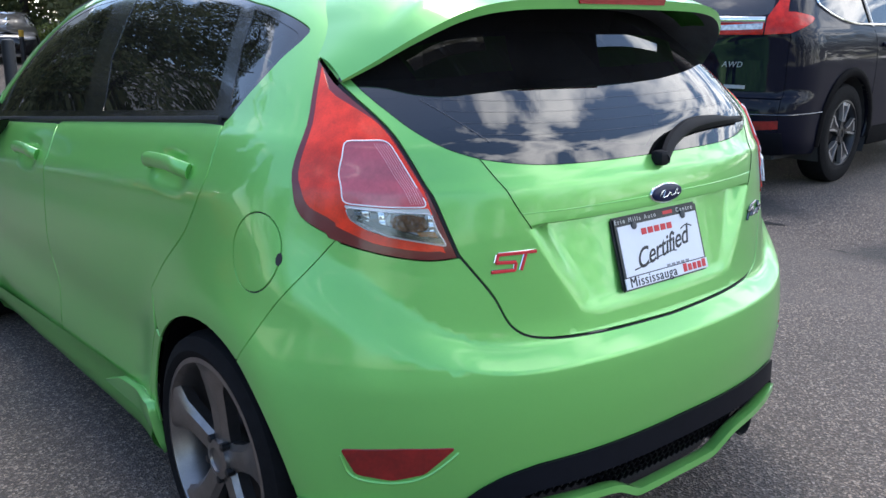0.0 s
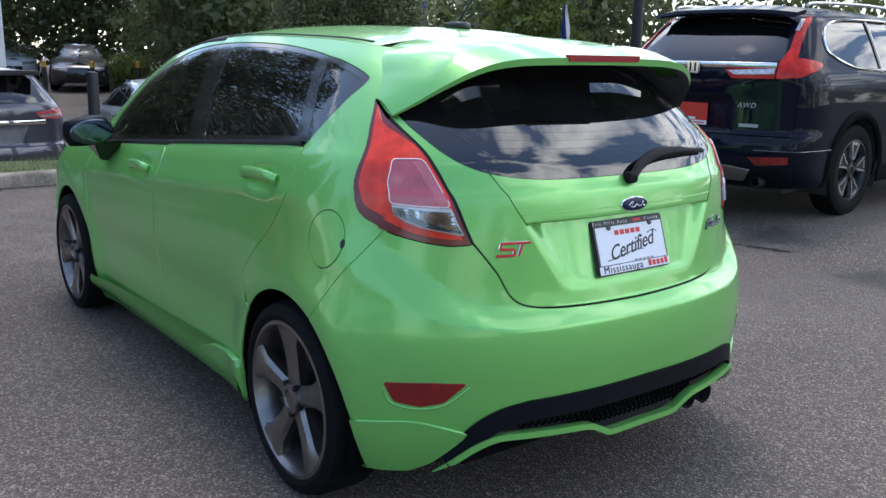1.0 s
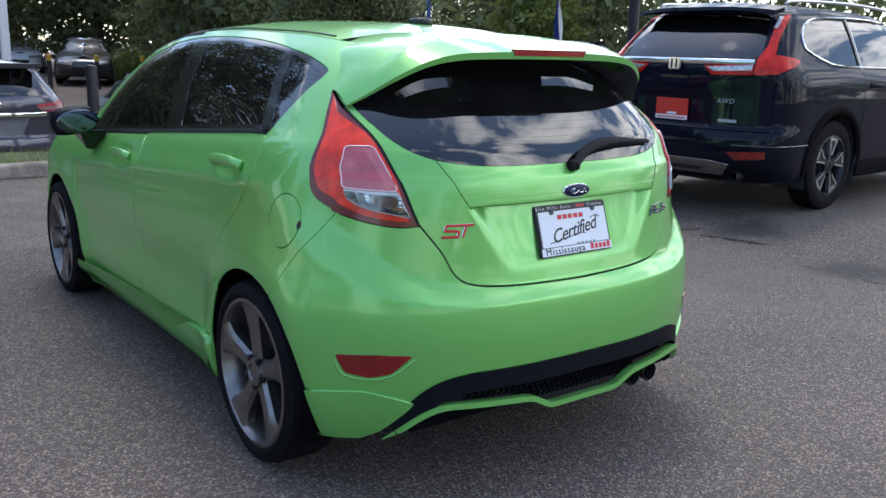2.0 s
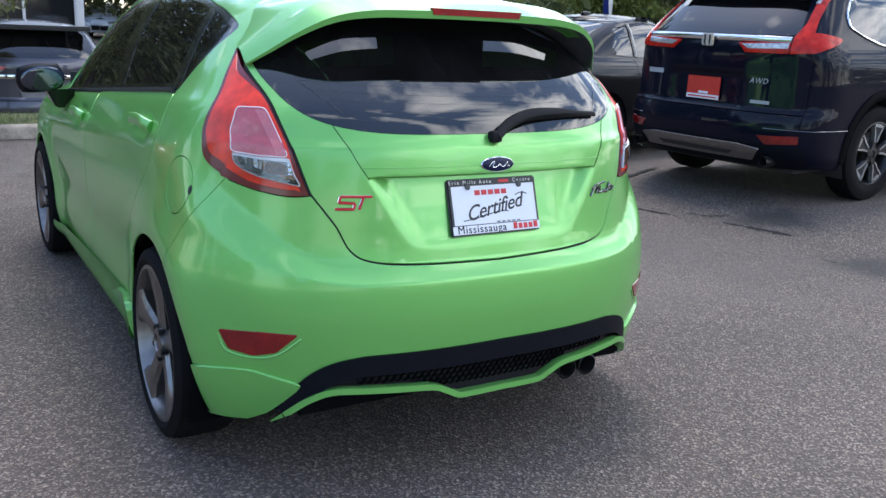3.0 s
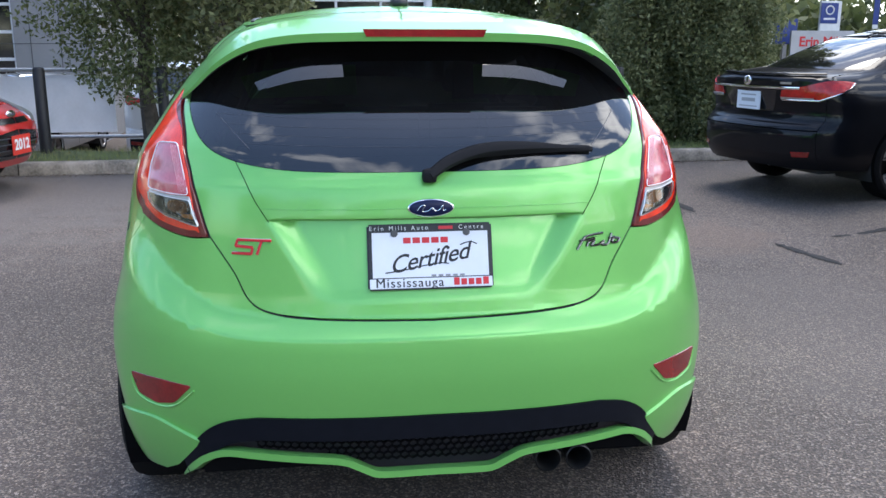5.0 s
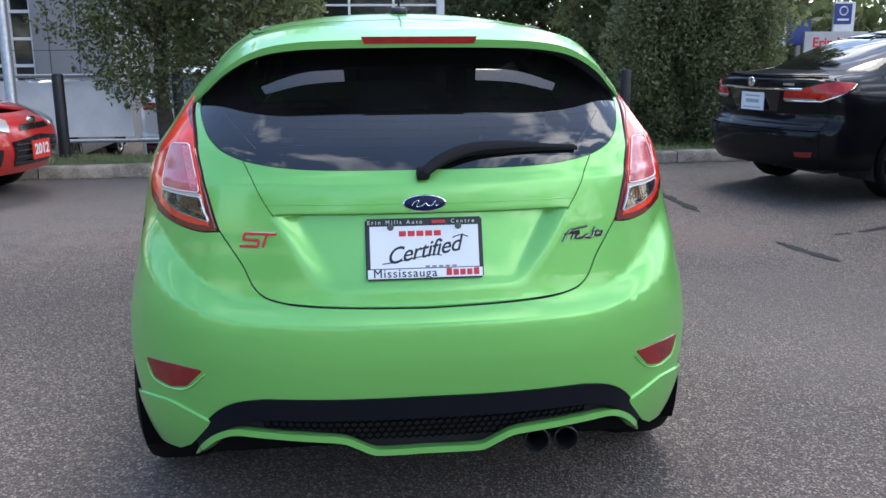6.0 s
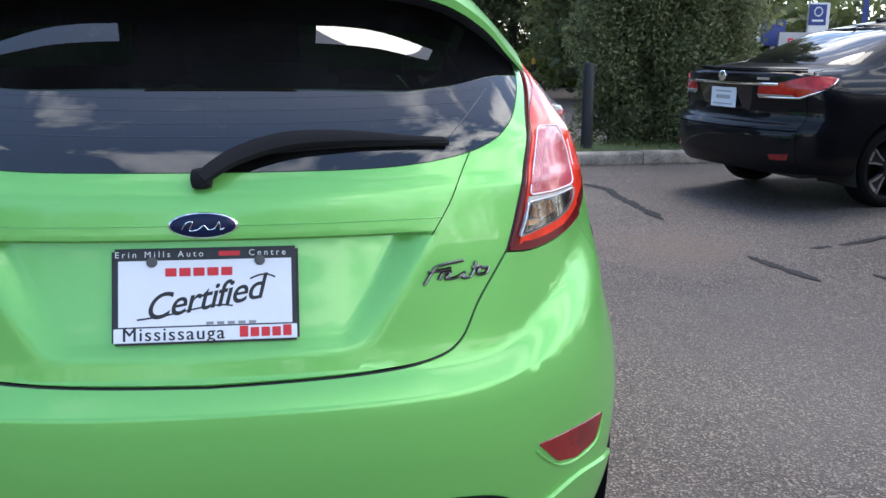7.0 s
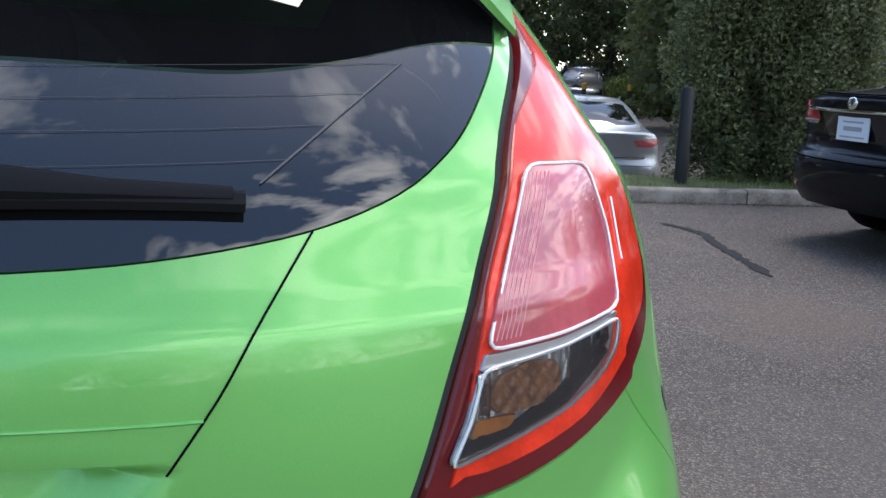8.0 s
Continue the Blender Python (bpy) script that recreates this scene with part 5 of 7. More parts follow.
def kerb_run():
    prof = [(-0.005, 0.0), (0.0, 0.105), (0.012, 0.125), (0.035, 0.135), (0.15, 0.135), (0.15, 0.0)]
    ang = math.degrees(math.atan(KERB[2]))
    kerb = new("kerb")
    kerb.matrix_basis = pose(0, kerb_y(0), 0, 0, 0, ang)
    tagged(kerb, "worn pale concrete kerb along a grass verge", "kerb", kind="structure")
    bm = bmesh.new()
    n = 14
    rings = [[bm.verts.new((1.195 * t + 0.004 * math.sin(37 * t + k), o + 0.003 * math.sin(91 * t), z)) for k, (o, z) in enumerate(prof)] for t in lin(-1, 1, n)]
    for p, q in zip(rings, rings[1:]):
        for i in range(6):
            bm.faces.new((p[i], p[(i + 1) % 6], q[(i + 1) % 6], q[i]))
    bm.faces.new(rings[0]); bm.faces.new(rings[-1][::-1])
    bmesh.ops.recalc_face_normals(bm, faces=bm.faces)
    first = part("kerb_stone", bm, CONCRETE, kerb)
    for i in range(-6, 9):
        ob = first if i == -6 else new("kerb_stone", first.data)
        ob.parent = kerb
        ob.location = (2.4 * i, 0.004 * math.sin(i * 5.1), 0.003 * math.cos(i * 3.3))
    rng = np.random.default_rng(3)
    # verge soil and blades
    w = sheet(lambda u, v: Vector((u, kerb_y(u) + 0.15 + v, 0.118 + 0.02 * math.sin(u * 2.1 + v * 3) * min(1, v * 4) - (0.7 * max(0, v - 1.05)))), lin(-18, 22, 80), lin(0, 1.75, 10))
    tagged(part("verge", w, GRASS_SOIL), "short mown grass verge behind the kerb", "verge", kind="structure")
    vs, fs = [], []
    for _ in range(15000):
        x, v = rng.uniform(-8, 9), rng.uniform(0.01, 1.5)
        y = kerb_y(x) + 0.15 + v
        z = 0.115 - 0.7 * max(0, v - 1.05)
        h, a = rng.uniform(0.03, 0.085), rng.uniform(0, 6.28)
        dx, dy = 0.004 * math.cos(a), 0.004 * math.sin(a)
        lx, ly = rng.normal(0, 0.02, 2)
        k = len(vs)
        vs += [(x - dx, y - dy, z), (x + dx, y + dy, z), (x + lx, y + ly, z + h)]
        fs.append((k, k + 1, k + 2))
    tagged(part("grass", (vs, fs, None), GRASSBLADE), "short green grass blades with dry patches", "grass", kind="stuff")
    vs, fs = [], []
    for _ in range(2200):
        x = rng.uniform(-8, 9)
        y = kerb_y(x) - abs(rng.normal(0, 0.09)) - 0.01
        r, a = rng.uniform(0.006, 0.022), rng.uniform(0, 6.28)
        k = len(vs)
        vs += [(x + r * math.cos(a + t) * (1 if i % 2 else 0.5), y + r * math.sin(a + t) * (1 if i % 2 else 0.5), 0.004 + 0.01 * rng.random()) for i, t in enumerate((0, 1.57, 3.14, 4.71))]
        fs.append((k, k + 1, k + 2, k + 3))
    tagged(part("leaf_litter", (vs, fs, None), LITTER), "dry leaf litter along the kerb's foot", "litter", kind="stuff")


GRASSBLADE = mat("grass_blade", (0.13, 0.19, 0.05), 0.8, color2=(0.20, 0.18, 0.08), scale=1.5)
LITTER = mat("dry_leaves", (0.12, 0.085, 0.055), 0.9, var=0.6, scale=30)
BARK = mat("bark", (0.10, 0.085, 0.07), 0.95, var=0.6, scale=14, bump=1.0, bump_scale=60)


def foliage(name, c1, c2):
    """Leaf surface: tint varies from leaf to leaf, a little light shines through."""
    m = bpy.data.materials.new(name)
    m.use_nodes = True
    nt = m.node_tree
    n, l = nt.nodes, nt.links
    p = n["Principled BSDF"]
    p.inputs["Roughness"].default_value = 0.55
    g = n.new("ShaderNodeNewGeometry")
    r = n.new("ShaderNodeValToRGB")
    r.color_ramp.elements[0].color, r.color_ramp.elements[1].color = (*c1, 1), (*c2, 1)
    l.new(g.outputs["Random Per Island"], r.inputs[0])
    l.new(r.outputs[0], p.inputs["Base Color"])
    tl = n.new("ShaderNodeBsdfTranslucent")
    l.new(r.outputs[0], tl.inputs["Color"])
    mx = n.new("ShaderNodeMixShader"); mx.inputs[0].default_value = 0.45
    l.new(p.outputs[0], mx.inputs[1]); l.new(tl.outputs[0], mx.inputs[2])
    l.new(mx.outputs[0], n["Material Output"].inputs["Surface"])
    return m


LEAF_DARK = foliage("dark_leaves", (0.072, 0.094, 0.040), (0.235, 0.25, 0.115))
LEAF_OLIVE = foliage("olive_leaves", (0.062, 0.086, 0.030), (0.165, 0.19, 0.078))
# paler than the near leaves: the far trees' stronger light is in the colour
LEAF_LITFAR = foliage("lit_far_leaves", (0.13, 0.155, 0.065), (0.30, 0.315, 0.14))
LEAF_FRESH = foliage("fresh_leaves", (0.10, 0.14, 0.025), (0.25, 0.29, 0.08))


def leaf_cloud(rng, centers, radii, count, size):
    """Folded leaves scattered through clumps; denser near each clump's skin."""
    cs, rs = np.array(centers), np.array(radii)
    w = rs.prod(1) ** 0.7
    pick = rng.choice(len(cs), count, p=w / w.sum())
    d = rng.normal(0, 1, (count, 3))
    d /= np.linalg.norm(d, axis=1, keepdims=True)
    p = cs[pick] + d * rs[pick] * (rng.random((count, 1)) ** 0.45)
    a = rng.normal(0, 1, (count, 3)); a /= np.linalg.norm(a, axis=1, keepdims=True)
    b = np.cross(a, rng.normal(0, 1, (count, 3))); b /= np.linalg.norm(b, axis=1, keepdims=True)
    c = np.cross(a, b)
    s = size * rng.uniform(0.6, 1.4, (count, 1))
    v = np.stack([p - a * s, p + b * s * 0.5 + c * s * 0.15, p + a * s, p - b * s * 0.5 + c * s * 0.15], 1).reshape(-1, 3)
    f = [(4 * i, 4 * i + 1, 4 * i + 2, 4 * i + 3) for i in range(count)]
    return v.tolist(), f, None


def tree(x, y, height, spread, bole, leaves, size, leafmat, label, seed, category="tree", trunk=0.09):
    """Tapered trunk, forking limbs and a crown of clumps; bole is the height of the lowest leaves."""
    rng = np.random.default_rng(seed)
    t = new("tree" if category == "tree" else "hedge_tree")
    t.location = (x, y, low(x, y))
    tagged(t, label, category)
    pts = [Vector((0.06 * rng.normal() * i, 0.06 * rng.normal() * i, height * 0.82 * i / 6)) for i in range(7)]
    bm = bmesh.new()
    rings = []
    for i, p in enumerate(pts):
        r = trunk * (1.35 if i == 0 else 1) * (1 - 0.8 * i / 6)
        rings.append([bm.verts.new(p + Vector((r * math.cos(a), r * math.sin(a), 0)) * (1 + 0.12 * math.sin(3 * a + i))) for a in lin(0, 6.283, 11)[:-1]])
    for p, q in zip(rings, rings[1:]):
        for i in range(10):
            bm.faces.new((p[i], p[(i + 1) % 10], q[(i + 1) % 10], q[i]))
    part("trunk", bm, BARK, t)
    centers, radii = [], []
    n = max(14, int(height * 7))
    for i in range(n):
        k = (i + 0.5) / n
        z = bole + (height - bole) * k
        rr = spread * (0.55 + 0.45 * math.sin(math.pi * min(1, k * 1.15 + 0.1))) * (1 - 0.35 * k)
        a = i * 2.4 + rng.uniform(-0.5, 0.5)
        d = rr * rng.uniform(0.35, 0.75)
        c = (d * math.cos(a), d * math.sin(a), z)
        centers.append(c)
        radii.append((rr * rng.uniform(0.35, 0.6), rr * rng.uniform(0.35, 0.6), (height - bole) / n * rng.uniform(1.6, 3.2) + 0.15))
        if i % 3 == 0:
            base = Vector((0, 0, max(0.3, z - d * 0.8 - 0.2)))
            part("limb", sweep([base, base.lerp(Vector(c), 0.5) + Vector((0, 0, 0.08)), Vector(c)], circle(trunk * 0.28, 6)), BARK, t)
    part("crown", leaf_cloud(rng, centers, radii, leaves, size), leafmat, t)
    return t


kerb_run()


def planting():
    g = "trees along the verge"
    dense = "dense dark evergreen with small leaves down to the grass"
    for i, (x, h) in enumerate(((3.75, 5.2), (4.36, 4.6), (4.92, 5.0))):
        tagged(tree(x, 9.35 + 0.1 * math.sin(i * 4), h, 0.85, 0.05, 48000, 0.027, LEAF_DARK, dense, 10 + i, "hedge tree"), group=g)
    tagged(tree(-2.57, 9.35, 6.5, 1.55, 0.80, 30000, 0.032, LEAF_OLIVE, "leafy olive-green tree with low branches on the verge", 21, trunk=0.10), group=g)
    tagged(tree(-1.52, 9.05, 7.0, 1.5, 1.45, 26000, 0.042, LEAF_DARK, "young tree with a pale scarred trunk on the verge", 22, trunk=0.085), group=g)
    for i, (x, y) in enumerate(((-5.2, 9.2), (-8.0, 9.0), (-11.5, 8.6))):
        tagged(tree(x, y, 6.2, 1.6, 2.4, 9000, 0.09, LEAF_OLIVE, "tall leafy tree on the verge", 30 + i, trunk=0.13), group=g)
    tagged(tree(-1.95, 19.6, 5.5, 1.15, 1.35, 9000, 0.07, LEAF_FRESH, "young tree with fresh yellow-green leaves by the showroom", 44, trunk=0.07), group="trees beyond the lane")
    far = "tall broad tree beyond the lane"
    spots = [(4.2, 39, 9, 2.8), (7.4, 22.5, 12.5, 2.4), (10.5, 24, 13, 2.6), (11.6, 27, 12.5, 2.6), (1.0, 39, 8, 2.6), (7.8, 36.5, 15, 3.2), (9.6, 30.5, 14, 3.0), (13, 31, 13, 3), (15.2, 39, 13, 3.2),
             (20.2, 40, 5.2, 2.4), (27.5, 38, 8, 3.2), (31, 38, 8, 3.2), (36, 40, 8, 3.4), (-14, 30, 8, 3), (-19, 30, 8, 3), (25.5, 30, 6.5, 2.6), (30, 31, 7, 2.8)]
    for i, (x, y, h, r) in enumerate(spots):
        tagged(tree(x, y, h, r, 0.4 if i % 3 else 1.0, int(1000 * h), 0.13, (LEAF_LITFAR, LEAF_OLIVE, LEAF_LITFAR, LEAF_FRESH)[i % 4], far, 50 + i, trunk=0.16), group="trees beyond the lane")
    rng = np.random.default_rng(8)
    for x, y, s, m in ((6.7, 28.2, 0.95, LEAF_FRESH), (7.9, 28.0, 0.60, LEAF_FRESH), (9.2, 28.6, 0.7, LEAF_OLIVE)):
        b = new("shrub")
        b.location = (x, y, low(x, y))
        tagged(b, "low rounded garden shrub beside the lane", "shrub", group="shrubs by the lane")
        part("crown", leaf_cloud(rng, [(0, 0, s * 0.7), (s * 0.4, 0, s * 0.5), (-s * 0.4, 0.1, s * 0.5)], [(s * 0.6, s * 0.6, s * 0.7)] * 3, 3500, 0.05), m, b)
    # woods close the horizon; the belt out of view is added to darken reflections
    cs, rr = [], []
    for i in range(120):
        a = radians(rng.uniform(100, 440)) if i < 90 else radians(rng.uniform(30, 120))
        d = rng.uniform(40, 60)
        gap = 49 < math.degrees(a) % 360 < 68
        cs.append((d * math.cos(a), d * math.sin(a), 2.0 if gap else rng.uniform(1.5, 9)))
        rr.append((5, 5, 2.4 if gap else rng.uniform(3.5, 6)))
    tagged(part("distant_woods", leaf_cloud(rng, cs, rr, 80000, 0.30), LEAF_OLIVE), "dark belt of distant woods, added round the unseen sides of the lot", "woods", kind="stuff")


planting()


# ---- the other cars ----
def poly_S(sh, pts, k=4, smooth=True):
    q = [sh.S(*p) for p in pts]
    return spline(q, k) if smooth else q


def poly_R(sh, pts, k=4):
    return spline([sh.R(*p) for p in pts], k)


def arch_of(sh, cy, cz, r, a0, a1, k=14):
    return [sh.S(cy + r * math.cos(radians(a)), cz + r * math.sin(radians(a))) for a in lin(a0, a1, k)]


def road_car(name, label, paint, sh, sp, m, category="car"):
    """A parked car: tailgate with its window, sides with arches and windows, roof, glass, wheels. Returns the thing and its main parts."""
    car = new(name)
    car.matrix_basis = m
    tagged(car, label, category, group="parked cars")
    zb, yr, yf, ar = sp["sill"], sp["axle"][0], sp["axle"][1], sp["arch"]
    cz = sp["wheel"] + 0.01
    seam = poly_R(sh, sp["seam"], 4)
    cut = sp.get("cut", zb)
    rear_outline = join([p for p in seam if p[1] >= cut], mirror([p for p in seam if p[1] >= cut])[::-1])
    win = poly_R(sh, sp["rear_win"], 5)
    rear = part("tailgate", sh.patch(rear_outline, [join(win, mirror(win[::-1]))], res=0.05, gap=0.002, flange=0.02), paint, car)
    part("rear_window", sh.patch(join(win, mirror(win[::-1])), res=0.12, gap=0.0, lift=-0.003, flange=0.0), GLASSDARK, car, "dark rear window")
    bump_top = [p for p in seam if p[1] < cut]
    if bump_top:
        half = join([(0.0, zb)], bump_top, [sh.R(seam_x(sp["seam"], cut), cut), (0.0, cut)])
        full = join(half[1:-1], mirror(half[1:-1])[::-1])
        part("rear_bumper", sh.patch(full, res=0.05, gap=0.002, flange=0.02), sp.get("bumper", paint), car)
    y0, y1 = sp["side"]
    rail = [sh.S(y, sh.rail(y)) for y in lin(y0, y1, 22)]
    side_win = poly_S(sh, sp["side_win"], 4)
    for sg in (1, -1):
        flip = (lambda p: p) if sg > 0 else mirror
        outer = join(seam, rail, [sh.S(y1, 0.75), sh.S(y1 - 0.02, cz + 0.2)], arch_of(sh, yf, cz, ar, 20, 174), [sh.S(yf - ar, zb)], [sh.S(yr + ar, zb)], arch_of(sh, yr, cz, ar, 6, 174), [sh.S(yr - ar - 0.01, zb)])
        part("side_panel", sh.patch(flip(outer), [flip(side_win)], res=0.06, gap=0.002, flange=0.03), paint, car)
        part("side_window", sh.patch(flip(side_win), res=0.12, gap=0.0, lift=-0.004, flange=0.0), GLASSDARK, car, "dark side windows")
        if sp.get("chrome"):
            part("window_trim", sweep([sh.at(*p, 0.004) for p in flip(side_win + side_win[:1])], circle(0.009, 6), up=(sg, 0, 0), cap=False), CHROME, car)
        for yy in sp.get("pillars", ()):
            part("pillar", sweep([sh.at(*flip([sh.S(yy + 0.10 * (z - 1.0), z)])[0], 0.002) for z in lin(sh.belt(yy) + 0.01, sh.rail(yy) - 0.05, 6)], circle(0.03, 6, 0.006), up=(sg, 0, 0)), GLOSSBLACK, car)
        for yy in sp.get("doors", ()):
            part("door_seam", sweep([sh.at(*flip([sh.S(yy, z)])[0], 0.001) for z in lin(zb + 0.05, sh.belt(yy) - 0.01, 12)], circle(0.002, 5), up=(sg, 0, 0)), SHADOW, car)
            part("door_handle", sweep([sh.at(*flip([sh.S(yy + 0.10 + d, sh.belt(yy) - 0.12)])[0], o) for d, o in ((0, 0.004), (0.03, 0.03), (0.15, 0.03), (0.18, 0.004))], circle(0.012, 8, 0.016), up=(0, 0, 1)), sp.get("handle", paint), car)
        if sp.get("clad"):
            for cy, a0, a1 in ((yr, 0, 180), (yf, 0, 180)):
                part("arch_cladding", sweep([sh.at(*flip([sh.S(cy + (ar + 0.02) * math.cos(radians(a)), cz + (ar + 0.02) * math.sin(radians(a)))])[0], 0.006) for a in lin(a0 - 8, a1 + 8, 22)], circle(0.035, 6, 0.012), up=(sg, 0, 0)), CLADDING, car)
            part("sill_cladding", sweep([sh.at(*flip([sh.S(y, zb + 0.06)])[0], 0.004) for y in lin(yr + ar, yf - ar, 10)], circle(0.02, 6, 0.08), up=(0, 0, 1)), CLADDING, car)
        for cy in (yr, yf):
            wheel(car, sg * sp["track"], cy, sp["wheel"], sp["wheel"], sp["rim"], 0.21, sg, sp["spokes"], sp["finish"], sp.get("turn", 10), sp.get("style", "thin"))
            bm = bmesh.new()
            for a0, a1 in zip(lin(-25, 205, 20), lin(-25, 205, 20)[1:]):
                q = [bm.verts.new((sg * x, cy + (ar + 0.004) * math.cos(radians(a)), cz + (ar + 0.004) * math.sin(radians(a)))) for a in (a0, a1) for x in (0.45, sh.width(0.6) - 0.01)]
                bm.faces.new((q[0], q[1], q[3], q[2]))
            part("arch_lining", bm, SHADOW, car)

    def top(f, y):
        z = sh.rail(y)
        x = sh.at(*sh.S(y, z)).x
        return Vector((f * x, y, z + sp.get("crown", 0.05) * (1 - abs(f) ** 2.2) * (0.2 + 0.8 * step(sp["roof"][0], sp["roof"][0] + 0.5, y))))
    fs = lin(1, -1, 15)
    part("roof", sheet(top, fs, lin(sp["roof"][0], sp["roof"][1], 16)), paint, car)
    part("windscreen", sheet(top, fs, lin(sp["roof"][1], sp["roof"][2], 10)), GLASSDARK, car)
    part("bonnet", sheet(top, fs, lin(sp["roof"][2], y1, 8)), paint, car)
    if "front" in sp:
        z0, z1 = sp["front"]
        for sg in (1, -1):
            nose = [(sh.S3, zb), sh.S(y1, zb), sh.S(y1, z1), (sh.S3, z1)]
            part("front_bumper", sh.patch(nose if sg > 0 else mirror(nose), res=0.06, gap=0.0, flange=0.0), paint, car)
    w = sh.width(0.5)
    bm = boxed(-w + 0.16, w - 0.16, 0.25, sp["axle"][1] + 0.4, zb - 0.03, zb + 0.03, 0.01)
    part("underbody", bm, SHADOW, car)
    part("cabin", boxed(-w + 0.2, w - 0.2, yr - 0.1, yf - 0.3, zb + 0.1, sh.belt(2) - 0.08, 0.03), SHADOW, car)
    return car, rear


def seam_x(pts, z):
    return float(np.interp(z, [p[1] for p in pts], [p[0] for p in pts]))


SUV_SHELL = Shell(
    rear=Curve((0.22, 0.14), (0.32, 0.06), (0.42, 0.01), (0.55, 0.0), (0.66, 0.02), (0.70, 0.05), (0.9, 0.055), (1.05, 0.05), (1.14, 0.06), (1.20, 0.09), (1.30, 0.17), (1.45, 0.31), (1.56, 0.42), (1.62, 0.55), (1.68, 0.8)),
    front=Curve((0.2, 4.45), (0.5, 4.58), (0.8, 4.55), (1.0, 4.3), (1.1, 3.7), (1.3, 3.2), (1.6, 2.5)),
    width=Curve((0.2, 0.84), (0.35, 0.905), (0.6, 0.915), (0.85, 0.922), (1.0, 0.915), (1.10, 0.89), (1.16, 0.86), (1.3, 0.79), (1.45, 0.71), (1.55, 0.65), (1.61, 0.57)),
    depth=Curve((0.2, 0.50), (1.0, 0.50), (1.2, 0.46), (1.6, 0.42)), power=Curve((0.2, 2.9), (1.0, 2.8), (1.2, 3.2), (1.6, 3.4)),
    belt=lambda y: 1.14 - 0.02 * max(0, y - 1), rail=Curve((0.2, 1.585), (0.6, 1.60), (1.3, 1.615), (2.2, 1.60), (2.8, 1.50), (3.3, 1.30), (3.6, 1.14), (4.2, 1.02), (4.55, 0.85)),
    belt0=1.14, top0=1.61, waist=0.6,
    relief=lambda x, y, z: (0.0, (0.03 * step(0.36, 0.30, x) * step(0.66, 0.70, z) * (1 - step(0.90, 0.96, z))) if y < 0.4 else 0.0))
SALOON_SHELL = Shell(
    rear=Curve((0.18, 0.16), (0.28, 0.06), (0.40, 0.0), (0.58, -0.01), (0.64, 0.02), (0.68, 0.065), (0.74, 0.075), (0.85, 0.05), (0.98, 0.02), (1.035, 0.015), (1.05, 0.06), (1.06, 0.25), (1.075, 0.49), (1.12, 0.58), (1.22, 0.82), (1.30, 1.04), (1.375, 1.30), (1.42, 1.6)),
    front=Curve((0.2, 4.40), (0.5, 4.54), (0.7, 4.5), (0.85, 4.2), (0.98, 3.5), (1.1, 3.15), (1.25, 2.85), (1.4, 2.4)),
    width=Curve((0.18, 0.80), (0.35, 0.865), (0.6, 0.875), (0.8, 0.87), (0.92, 0.845), (0.99, 0.80), (1.03, 0.765), (1.1, 0.735), (1.2, 0.685), (1.3, 0.63), (1.40, 0.545), (1.43, 0.50)),
    depth=Curve((0.2, 0.52), (0.95, 0.52), (1.06, 0.5), (1.4, 0.5)), power=Curve((0.2, 2.7), (0.95, 2.7), (1.06, 3.0), (1.4, 3.2)),
    belt=lambda y: 1.03 - 0.025 * max(0, y - 1), rail=Curve((0.0, 1.045), (0.25, 1.06), (0.50, 1.085), (0.8, 1.215), (1.1, 1.325), (1.3, 1.380), (1.6, 1.412), (2.0, 1.420), (2.35, 1.40), (2.7, 1.31), (3.1, 1.13), (3.4, 1.0), (4.0, 0.90), (4.5, 0.72)),
    belt0=1.03, top0=1.41, waist=0.6)

SUV_SPEC = dict(sill=0.26, axle=(1.03, 3.69), wheel=0.368, rim=0.245, arch=0.425, track=0.80, spokes=5, style="split", finish=ALLOYDARK, cut=0.66, bumper=NAVY, chrome=True, clad=True, pillars=(1.42, 2.55), doors=(1.45, 2.5),
                seam=[(0.80, 0.27), (0.80, 0.45), (0.80, 0.64), (0.80, 0.72), (0.80, 0.95), (0.80, 1.10), (0.755, 1.22), (0.70, 1.36), (0.655, 1.48), (0.61, 1.575)],
                rear_win=[(0.0, 1.205), (0.45, 1.21), (0.64, 1.225), (0.655, 1.28), (0.60, 1.42), (0.56, 1.52), (0.52, 1.55), (0.0, 1.57)],
                side=(0.45, 4.15), side_win=[(0.62, 1.30), (0.66, 1.42), (0.85, 1.52), (1.3, 1.555), (2.2, 1.545), (2.75, 1.44), (3.15, 1.26), (3.25, 1.13), (2.2, 1.15), (1.15, 1.165), (0.85, 1.21), (0.64, 1.285)],
                roof=(0.42, 2.55, 3.6), crown=0.06)
